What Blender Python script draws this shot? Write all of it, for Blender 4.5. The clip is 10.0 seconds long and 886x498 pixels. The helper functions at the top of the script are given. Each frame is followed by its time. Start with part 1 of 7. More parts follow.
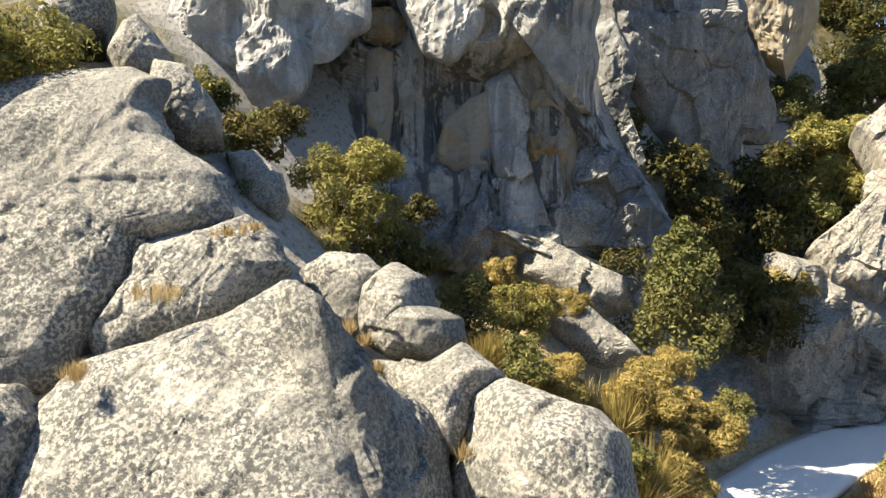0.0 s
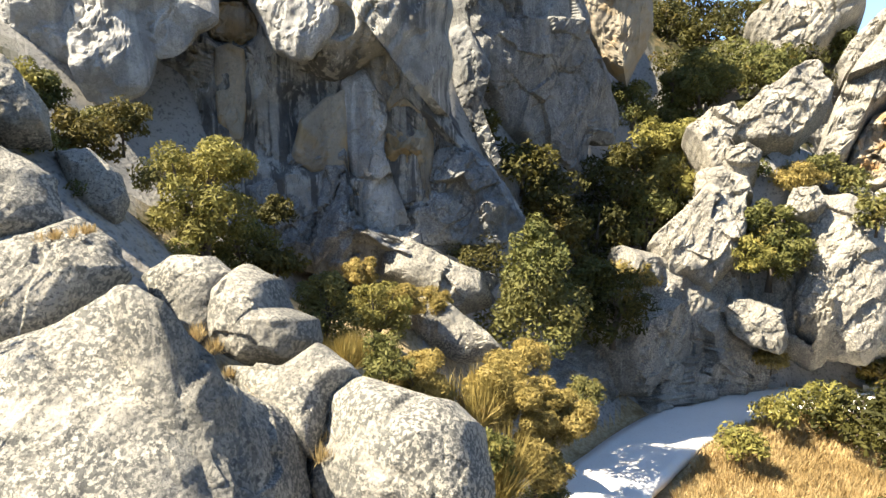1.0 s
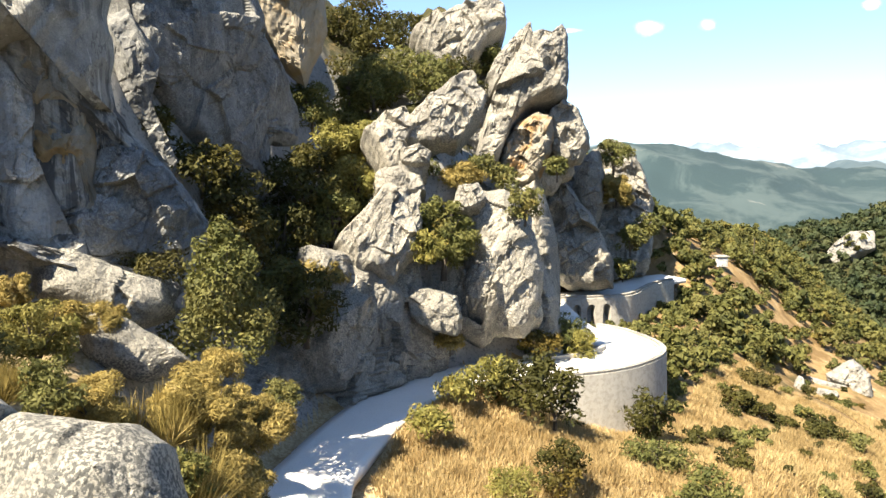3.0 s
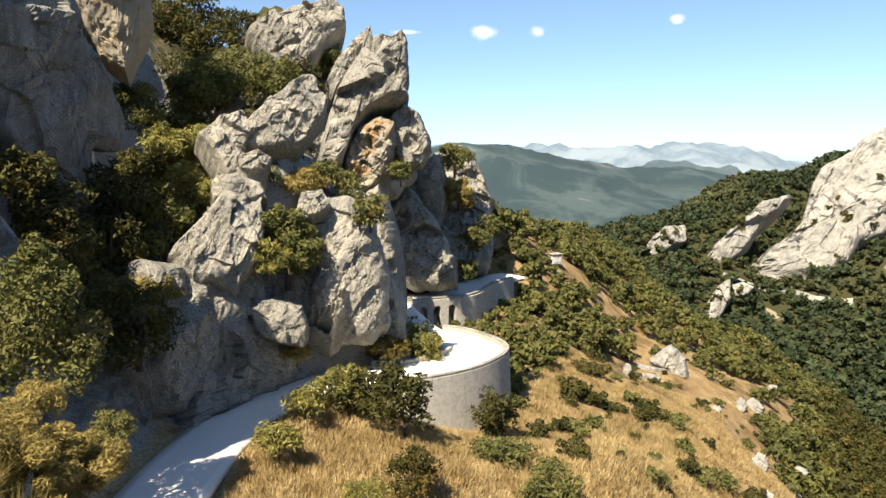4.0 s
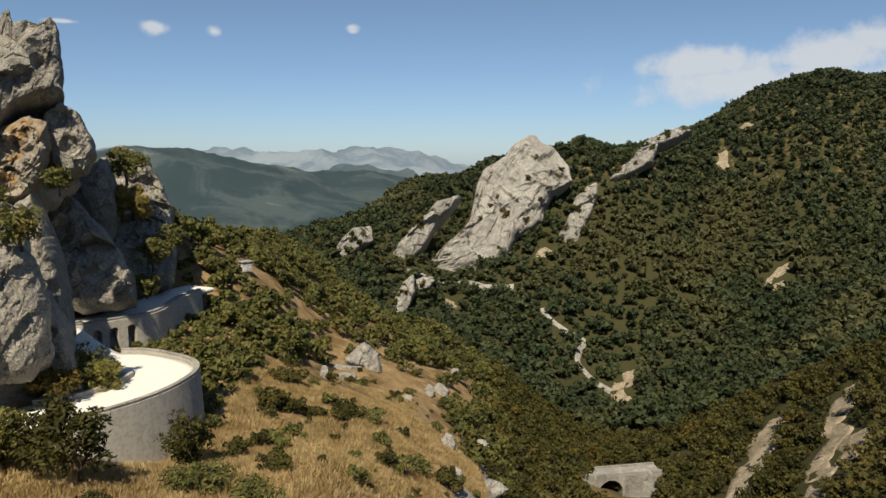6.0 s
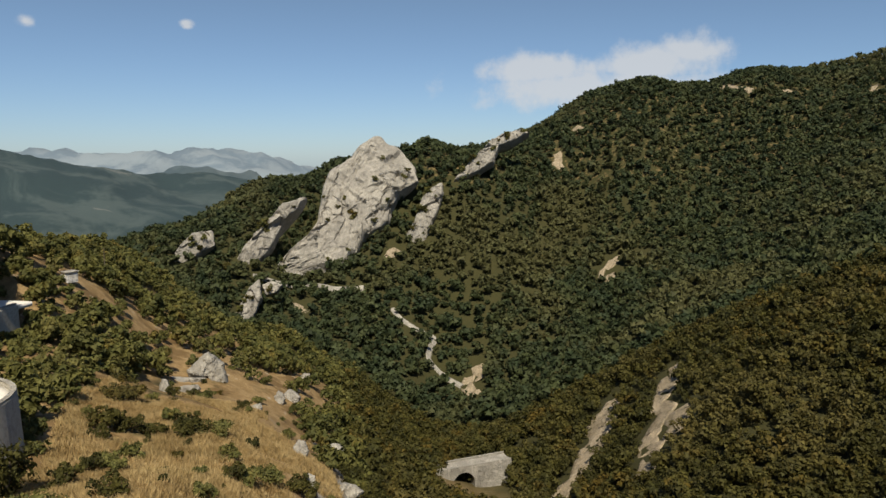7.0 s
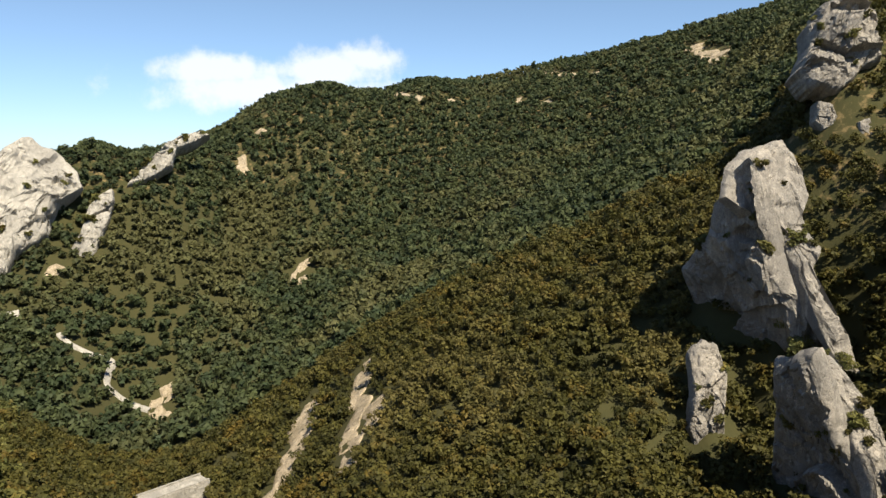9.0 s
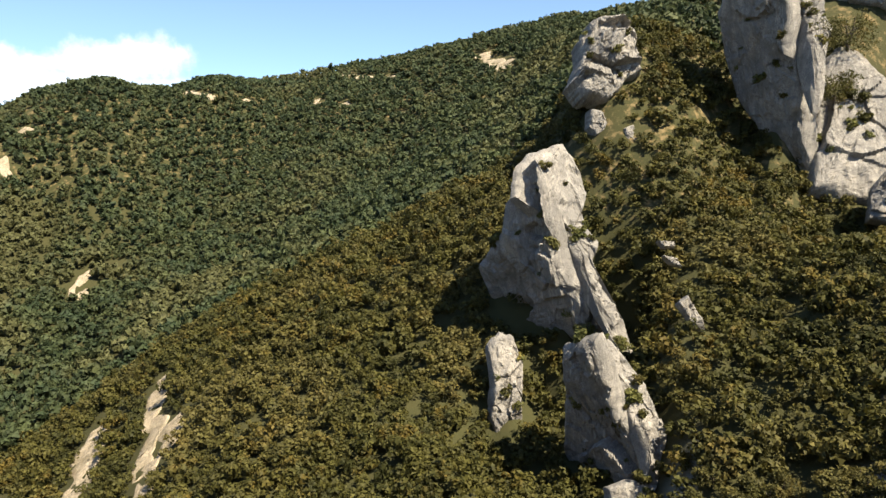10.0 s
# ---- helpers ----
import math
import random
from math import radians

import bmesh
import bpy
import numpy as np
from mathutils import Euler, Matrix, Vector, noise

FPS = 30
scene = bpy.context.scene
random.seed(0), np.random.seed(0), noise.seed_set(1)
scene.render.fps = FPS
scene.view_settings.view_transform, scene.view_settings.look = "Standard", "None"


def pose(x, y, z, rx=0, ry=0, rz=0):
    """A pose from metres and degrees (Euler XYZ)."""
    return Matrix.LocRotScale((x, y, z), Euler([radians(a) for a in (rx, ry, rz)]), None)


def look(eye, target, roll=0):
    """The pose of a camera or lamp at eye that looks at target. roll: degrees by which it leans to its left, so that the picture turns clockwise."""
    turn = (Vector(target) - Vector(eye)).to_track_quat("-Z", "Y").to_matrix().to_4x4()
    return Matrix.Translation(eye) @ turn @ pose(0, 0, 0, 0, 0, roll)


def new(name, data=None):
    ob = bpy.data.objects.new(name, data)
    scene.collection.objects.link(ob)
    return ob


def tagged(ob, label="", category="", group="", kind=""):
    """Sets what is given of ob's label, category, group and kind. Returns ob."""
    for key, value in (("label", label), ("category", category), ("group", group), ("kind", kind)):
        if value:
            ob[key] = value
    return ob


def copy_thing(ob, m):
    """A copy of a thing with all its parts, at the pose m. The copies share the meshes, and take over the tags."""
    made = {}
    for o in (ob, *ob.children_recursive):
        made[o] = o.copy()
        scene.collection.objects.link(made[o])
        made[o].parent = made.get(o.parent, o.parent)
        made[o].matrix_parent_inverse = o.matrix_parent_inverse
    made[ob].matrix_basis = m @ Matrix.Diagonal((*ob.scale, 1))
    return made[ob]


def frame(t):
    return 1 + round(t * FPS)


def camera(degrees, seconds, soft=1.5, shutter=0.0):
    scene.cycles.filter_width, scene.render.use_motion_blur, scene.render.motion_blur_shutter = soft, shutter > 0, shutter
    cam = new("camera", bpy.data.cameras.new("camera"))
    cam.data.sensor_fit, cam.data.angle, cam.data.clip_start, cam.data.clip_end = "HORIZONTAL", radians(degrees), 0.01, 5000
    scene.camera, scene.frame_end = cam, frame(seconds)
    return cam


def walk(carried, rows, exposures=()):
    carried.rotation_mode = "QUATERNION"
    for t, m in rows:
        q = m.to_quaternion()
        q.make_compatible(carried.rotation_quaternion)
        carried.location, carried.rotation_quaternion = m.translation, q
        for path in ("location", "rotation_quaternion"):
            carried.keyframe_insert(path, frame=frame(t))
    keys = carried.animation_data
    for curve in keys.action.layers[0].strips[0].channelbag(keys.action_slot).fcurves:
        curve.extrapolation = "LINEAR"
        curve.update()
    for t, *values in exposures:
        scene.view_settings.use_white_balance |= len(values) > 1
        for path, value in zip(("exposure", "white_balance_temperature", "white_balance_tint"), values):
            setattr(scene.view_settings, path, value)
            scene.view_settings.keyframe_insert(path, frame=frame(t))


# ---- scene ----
# the drone hovers about 19 m above the road, drifts a little and turns to the right
# seconds, place, yaw, pitch, roll
FLIGHT = ((0, -0.82, -0.63, 19.05, -0.94, -7.74, 0.10),
        (0.5, -0.66, -0.63, 19.00, -6.03, -7.65, 0.15),
        (1, -0.48, -0.60, 18.90, -11.78, -7.57, 0.22),
        (1.5, -0.38, -0.58, 18.76, -18.00, -7.50, 0.30),
        (2, -0.36, -0.54, 18.64, -24.24, -7.41, 0.35),
        (2.5, -0.41, -0.48, 18.64, -30.49, -7.43, 0.32),
        (4, -0.19, -0.09, 19.33, -49.27, -7.57, 0.15),
        (4.5, 0.00, 0.00, 19.50, -55.49, -7.52, 0.12),
        (5, 0.18, 0.06, 19.57, -61.65, -7.46, 0.09),
        (5.5, 0.33, 0.10, 19.52, -67.82, -7.38, 0.11),
        (7, 0.80, 0.08, 19.23, -86.20, -7.25, 0.27),
        (7.5, 1.01, 0.08, 19.12, -92.36, -7.22, 0.30),
        (8, 1.32, 0.01, 19.05, -98.52, -7.19, 0.36),
        (8.5, 1.66, -0.13, 19.06, -104.73, -7.17, 0.40),
        (9, 1.98, -0.30, 19.08, -110.95, -7.14, 0.47),
        (9.5, 2.25, -0.50, 19.12, -117.20, -7.10, 0.48),
        (10, 2.52, -0.73, 19.15, -126.80, -7.11, 0.48))
EXPOSURE = ((0.0, 1.9), (1.0, 2.15), (2.7, 2.05), (3.8, 1.45), (4.5, 1.08), (5.5, 0.5), (7.0, 0.27), (7.5, 0.3), (8.5, 0.76), (9.2, 1.18), (10.0, 1.54))
cam = camera(63.88, 10.0)
walk(cam, [(t, pose(x, y, z, 90 + p, r, w)) for t, x, y, z, w, p, r in FLIGHT], EXPOSURE)

# ---- light ----
SUN_AZ, SUN_UP = 262.0, 53.0      # degrees clockwise from +y, and above the horizon
world = bpy.data.worlds.new("sky")
scene.world = world
world.use_nodes = True
wn, wl = world.node_tree.nodes, world.node_tree.links
wn.clear()
sky = wn.new("ShaderNodeTexSky")
sky.sky_type, sky.sun_disc = 'NISHITA', False
sky.sun_elevation, sky.sun_rotation = radians(SUN_UP), radians(SUN_AZ)
sky.altitude, sky.air_density, sky.dust_density, sky.ozone_density = 800, 1.0, 0.4, 1.5
back = wn.new("ShaderNodeBackground")
back.inputs["Strength"].default_value = 0.064
wout = wn.new("ShaderNodeOutputWorld")
tint = wn.new("ShaderNodeMix")
tint.data_type, tint.blend_type = 'RGBA', 'MULTIPLY'
tint.inputs[0].default_value = 1.0
# dry mountain air: cooler towards the horizon than the model's haze
lift = wn.new("ShaderNodeSeparateXYZ")
wl.new(wn.new("ShaderNodeTexCoord").outputs["Generated"], lift.inputs[0])
cool = wn.new("ShaderNodeValToRGB")
cool.color_ramp.elements[0].position, cool.color_ramp.elements[0].color = 0.0, (0.72, 0.9, 1.22, 1)
cool.color_ramp.elements[1].position, cool.color_ramp.elements[1].color = 0.22, (0.95, 1.0, 1.04, 1)
wl.new(lift.outputs["Z"], cool.inputs[0])
wl.new(cool.outputs[0], tint.inputs[7])
wl.new(sky.outputs[0], tint.inputs[6])
# fair-weather clouds: bearing, height, half width and half height in degrees
CLOUDS = ((93.6, 6.8, 6.8, 1.4),
          (101.9, 7.0, 5.5, 1.5),
          (104.9, 7.9, 2.8, 1.4),
          (97.6, 5.3, 10.9, 1.8),
          (52.6, 9.4, 1.1, 0.5),
          (56.6, 9.3, 0.9, 0.6),
          (67.0, 9.7, 0.5, 0.3),
          (46.6, 9.4, 1.4, 0.2),
          (66.9, 9.9, 0.7, 0.4))
coord = wn.new("ShaderNodeTexCoord")
puffs = wn.new("ShaderNodeTexNoise")
puffs.inputs["Scale"].default_value, puffs.inputs["Detail"].default_value, puffs.inputs["Roughness"].default_value = 16, 7, 0.6
wl.new(coord.outputs["Generated"], puffs.inputs["Vector"])
cover = None
for az, up, wide, tall in CLOUDS:
    a, e = radians(az), radians(up)
    turn = wn.new("ShaderNodeMapping")          # turns the cloud's middle to +y, then scales its width and height to 1
    turn.vector_type = 'POINT'
    turn.inputs["Rotation"].default_value = (0, 0, a)
    wl.new(coord.outputs["Generated"], turn.inputs["Vector"])
    fit = wn.new("ShaderNodeMapping")
    fit.inputs["Location"].default_value = (0, 0, -math.sin(e) / radians(tall))
    fit.inputs["Scale"].default_value = (1 / radians(wide), 0, 1 / radians(tall))
    wl.new(turn.outputs[0], fit.inputs["Vector"])
    size = wn.new("ShaderNodeVectorMath")
    size.operation = 'LENGTH'
    wl.new(fit.outputs[0], size.inputs[0])
    ahead = wn.new("ShaderNodeSeparateXYZ")
    wl.new(turn.outputs[0], ahead.inputs[0])
    edge = wn.new("ShaderNodeMath")
    edge.operation = 'MULTIPLY_ADD'
    edge.inputs[1].default_value = -2.6
    wl.new(puffs.outputs["Fac"], edge.inputs[0])
    wl.new(size.outputs["Value"], edge.inputs[2])
    m = wn.new("ShaderNodeMapRange")
    m.interpolation_type = 'SMOOTHSTEP'
    m.inputs["From Min"].default_value, m.inputs["From Max"].default_value = -0.2, -1.0
    wl.new(edge.outputs[0], m.inputs["Value"])
    front = wn.new("ShaderNodeMath")
    front.operation = 'GREATER_THAN'
    front.inputs[1].default_value = 0.0
    wl.new(ahead.outputs["Y"], front.inputs[0])
    both = wn.new("ShaderNodeMath")
    both.operation = 'MULTIPLY'
    wl.new(m.outputs["Result"], both.inputs[0])
    wl.new(front.outputs[0], both.inputs[1])
    if cover:
        top = wn.new("ShaderNodeMath")
        top.operation = 'MAXIMUM'
        wl.new(cover, top.inputs[0])
        wl.new(both.outputs[0], top.inputs[1])
        cover = top.outputs[0]
    else:
        cover = both.outputs[0]
veil = wn.new("ShaderNodeMath")
veil.operation = 'MULTIPLY'
veil.inputs[1].default_value = 0.8
wl.new(cover, veil.inputs[0])
cloudy = wn.new("ShaderNodeMix")
cloudy.data_type = 'RGBA'
cloudy.inputs[7].default_value = (8.2, 8.4, 8.6, 1)
wl.new(veil.outputs[0], cloudy.inputs[0])
wl.new(tint.outputs[2], cloudy.inputs[6])
wl.new(cloudy.outputs[2], back.inputs["Color"])
wl.new(back.outputs[0], wout.inputs["Surface"])

sun = new("sun", bpy.data.lights.new("sun", 'SUN'))
sun.data.energy, sun.data.angle, sun.data.color = 4.8, radians(0.6), (1.0, 0.885, 0.69)
sa, su = radians(SUN_AZ), radians(SUN_UP)
SUN_DIR = Vector((math.sin(sa) * math.cos(su), math.cos(sa) * math.cos(su), math.sin(su)))
sun.matrix_world = look(SUN_DIR * 400, (0, 0, 0))

# ---- materials ----
def nodes_of(name, rough=0.9):
    m = bpy.data.materials.new(name)
    m.use_nodes = True
    n, l = m.node_tree.nodes, m.node_tree.links
    b = n["Principled BSDF"]
    b.inputs["Roughness"].default_value = rough
    b.inputs["Specular IOR Level"].default_value = 0.25
    return m, n, l, b


def tex_place(n, l, scale=(1, 1, 1)):
    geo = n.new("ShaderNodeNewGeometry")
    mp = n.new("ShaderNodeMapping")
    mp.inputs["Scale"].default_value = scale
    l.new(geo.outputs["Position"], mp.inputs["Vector"])
    return mp.outputs[0]


def tex_noise(n, l, place, scale, detail=6, rough=0.6, distort=0.0):
    t = n.new("ShaderNodeTexNoise")
    t.inputs["Scale"].default_value, t.inputs["Detail"].default_value = scale, detail
    t.inputs["Roughness"].default_value, t.inputs["Distortion"].default_value = rough, distort
    l.new(place, t.inputs["Vector"])
    return t.outputs["Fac"]


def ramp(n, l, fac, *stops):
    r = n.new("ShaderNodeValToRGB")
    e = r.color_ramp.elements
    while len(e) < len(stops):
        e.new(0.5)
    for k, (p, c) in zip(e, stops):
        k.position = p
        k.color = (*c, 1) if len(c) == 3 else c
    l.new(fac, r.inputs[0])
    return r.outputs[0]


def mask(n, l, fac, a, b):
    m = n.new("ShaderNodeMapRange")
    m.interpolation_type = 'SMOOTHSTEP'
    m.inputs["From Min"].default_value, m.inputs["From Max"].default_value = a, b
    l.new(fac, m.inputs["Value"])
    return m.outputs["Result"]


def mix(n, l, fac, a, b, how='MIX'):
    m = n.new("ShaderNodeMix")
    m.data_type, m.blend_type = 'RGBA', how
    for v, i in ((fac, 0), (a, 6), (b, 7)):
        if isinstance(v, (int, float)):
            m.inputs[i].default_value = v
        elif isinstance(v, tuple):
            m.inputs[i].default_value = (*v, 1)
        else:
            l.new(v, m.inputs[i])
    return m.outputs[2]


def times(n, l, a, b):
    m = n.new("ShaderNodeMath")
    m.operation = 'MULTIPLY'
    for v, i in ((a, 0), (b, 1)):
        if isinstance(v, (int, float)):
            m.inputs[i].default_value = v
        else:
            l.new(v, m.inputs[i])
    return m.outputs[0]


def relief(n, l, b, height, strength, distance):
    u = n.new("ShaderNodeBump")
    u.inputs["Strength"].default_value, u.inputs["Distance"].default_value = strength, distance
    l.new(height, u.inputs["Height"])
    l.new(u.outputs[0], b.inputs["Normal"])
    return u


def add(n, l, a, b):
    m = n.new("ShaderNodeMath")
    l.new(a, m.inputs[0])
    l.new(b, m.inputs[1])
    return m.outputs[0]


def broken_planes(n, l, p, scale):
    """Height of fracture faces: in each cell a plane with a tilt of its own."""
    shift = n.new("ShaderNodeTexNoise")
    shift.inputs["Scale"].default_value = scale * 1.4
    shift.inputs["Detail"].default_value = 4
    l.new(p, shift.inputs["Vector"])
    bent = n.new("ShaderNodeVectorMath")
    bent.operation = 'MULTIPLY_ADD'
    bent.inputs[1].default_value = (0.7 / scale, 0.7 / scale, 0.7 / scale)
    l.new(shift.outputs["Color"], bent.inputs[0])
    l.new(p, bent.inputs[2])
    cell = n.new("ShaderNodeTexVoronoi")
    cell.inputs["Scale"].default_value = scale
    l.new(bent.outputs[0], cell.inputs["Vector"])
    off, way, dot = (n.new("ShaderNodeVectorMath") for k in range(3))
    off.operation, way.operation, dot.operation = 'SUBTRACT', 'SUBTRACT', 'DOT_PRODUCT'
    l.new(bent.outputs[0], off.inputs[0])
    l.new(cell.outputs["Position"], off.inputs[1])
    l.new(cell.outputs["Color"], way.inputs[0])
    way.inputs[1].default_value = (0.5, 0.5, 0.5)
    l.new(off.outputs[0], dot.inputs[0])
    l.new(way.outputs[0], dot.inputs[1])
    return dot.outputs["Value"]


def stone(name, base, light, lichen, spots=0.5, streaks=0.0, warm=None, warm_at=(0.55, 0.7), size=1.0, stain=(0.07, 0.074, 0.08), crust=1.0, broken=1.0, seams=0.6):
    """Weathered limestone: pale ground, grey lichen in blotches and fine specks, water stains, ochre where the crust has fallen."""
    base, light, lichen, stain = (tuple(0.8 * v for v in c) for c in (base, light, lichen, stain))
    m, n, l, b = nodes_of(name, 0.92)
    p = tex_place(n, l)
    big = tex_noise(n, l, p, 0.22 / size, 5, 0.6, 0.6)
    mid = tex_noise(n, l, p, 1.1 / size, 8, 0.68)
    fine = tex_noise(n, l, p, 8.5 / size, 5, 0.66)
    grit = tex_noise(n, l, p, 42 / size, 4, 0.7)
    col = mix(n, l, mask(n, l, mid, 0.36, 0.62), base, light)
    col = mix(n, l, times(n, l, mask(n, l, big, 0.47, 0.6), 0.45 * crust), col, lichen)
    # grey crust in fine specks, denser in some patches
    patch = mask(n, l, tex_noise(n, l, p, 0.6 / size, 7, 0.7, 0.4), 0.34, 0.5)
    patch = times(n, l, patch, mask(n, l, tex_noise(n, l, p, 0.16 / size, 4, 0.55, 0.8), 0.3, 0.52))
    speck = mask(n, l, fine, 0.475, 0.515)
    col = mix(n, l, times(n, l, times(n, l, speck, patch), spots), col, lichen)
    dark = mask(n, l, tex_noise(n, l, p, 12 / size, 4, 0.68), 0.55, 0.58)
    dark = times(n, l, dark, mask(n, l, tex_noise(n, l, p, 0.8 / size, 5, 0.65), 0.36, 0.5))
    col = mix(n, l, times(n, l, dark, 0.8 * spots), col, (0.075, 0.075, 0.07))
    col = mix(n, l, times(n, l, mask(n, l, grit, 0.5, 0.64), 0.35), col, lichen)
    if warm:
        w = mask(n, l, tex_noise(n, l, p, 0.28 / size, 3, 0.5, 0.6), *warm_at)
        col = mix(n, l, w, col, mix(n, l, mid, tuple(0.85 * v for v in warm), (warm[0] * 0.6, warm[1] * 0.53, warm[2] * 0.42)))
    if streaks:
        flow = tex_place(n, l, (1.0, 1.0, 0.05))
        s1 = mask(n, l, tex_noise(n, l, flow, 1.0 / size, 6, 0.62), 0.44, 0.54)
        s2 = mask(n, l, tex_noise(n, l, p, 0.12 / size, 3, 0.5), 0.38, 0.5)
        col = mix(n, l, times(n, l, times(n, l, s1, s2), streaks), col, stain)
        s3 = mask(n, l, tex_noise(n, l, flow, 2.6 / size, 4, 0.6), 0.63, 0.67)
        col = mix(n, l, times(n, l, s3, 0.7 * streaks), col, (0.55, 0.53, 0.48))
    # dark seams along the tilted grain of the rock
    dip = n.new("ShaderNodeMapping")
    dip.inputs["Rotation"].default_value = (0.5, 0.55, 0.4)
    dip.inputs["Scale"].default_value = (1.0, 1.0, 0.2)
    l.new(p, dip.inputs["Vector"])
    seam = tex_noise(n, l, dip.outputs[0], 0.75 / size, 6, 0.62, 0.35)
    bend = n.new("ShaderNodeMath")
    bend.operation = 'COMPARE'
    bend.inputs[1].default_value, bend.inputs[2].default_value = 0.5, 0.009
    l.new(seam, bend.inputs[0])
    wear = mask(n, l, tex_noise(n, l, p, 0.5 / size, 3, 0.5), 0.45, 0.6)
    col = mix(n, l, times(n, l, times(n, l, bend.outputs[0], wear), seams), col, (0.09, 0.086, 0.078))
    l.new(col, b.inputs["Base Color"])
    h = add(n, l, times(n, l, mid, 0.22 * size), times(n, l, fine, 0.07 * size))
    h = add(n, l, h, times(n, l, grit, 0.02 * size))
    for k, sc in ((0.22, 0.7), (0.2, 2.4)):
        h = add(n, l, h, times(n, l, broken_planes(n, l, p, sc / size), k * broken))
    h = add(n, l, h, times(n, l, seam, 0.25 * size))
    relief(n, l, b, h, 0.85, 1.0)
    return m


limestone = stone("grey_limestone", (0.385, 0.362, 0.31), (0.52, 0.485, 0.405), (0.13, 0.13, 0.12), 0.95, broken=0.5, seams=0.35, crust=0.95)
stained = stone("stained_limestone", (0.4, 0.385, 0.34), (0.54, 0.51, 0.445), (0.25, 0.25, 0.24), 0.4, 0.8, stain=(0.055, 0.058, 0.062), broken=0.5, size=0.8)
smooth_stone = stone("smooth_grey_limestone", (0.52, 0.505, 0.465), (0.68, 0.655, 0.595), (0.3, 0.3, 0.295), 0.4, 0.35, broken=0.3, seams=0.2)
ochre = stone("ochre_limestone", (0.44, 0.4, 0.32), (0.54, 0.47, 0.35), (0.28, 0.26, 0.225), 0.4, 0.25, (0.45, 0.3, 0.15), (0.48, 0.6), broken=0.8)
pale_ochre = stone("pale_ochre_limestone", (0.42, 0.36, 0.265), (0.5, 0.43, 0.32), (0.36, 0.32, 0.25), 0.25, 0.2, (0.5, 0.38, 0.22), (0.5, 0.64), broken=0.4, seams=0.25)
fin_stone = stone("banded_limestone", (0.345, 0.315, 0.27), (0.46, 0.42, 0.36), (0.2, 0.19, 0.175), 0.7, 0.45, None, size=1.8, stain=(0.16, 0.152, 0.14))
cliff_stone = stone("beige_limestone", (0.45, 0.415, 0.345), (0.58, 0.535, 0.445), (0.2, 0.194, 0.175), 0.75, 0.3, None, size=1.3, stain=(0.15, 0.146, 0.138), crust=0.8, broken=0.7)
# greyer, bluer copy of the limestone: the cliffs' shade put into its colour
shade_stone = stone("shaded_cliff_limestone", (0.32, 0.32, 0.305), (0.44, 0.43, 0.395), (0.2, 0.205, 0.205), 0.8, 0.35, None, size=0.9, broken=0.8)
pale = stone("pale_limestone", (0.46, 0.435, 0.385), (0.58, 0.55, 0.485), (0.27, 0.26, 0.235), 0.5, 0.3, None, size=2.4, stain=(0.2, 0.19, 0.17))
earth = stone("bare_earth", (0.42, 0.34, 0.235), (0.58, 0.49, 0.36), (0.2, 0.16, 0.09), 0.7)


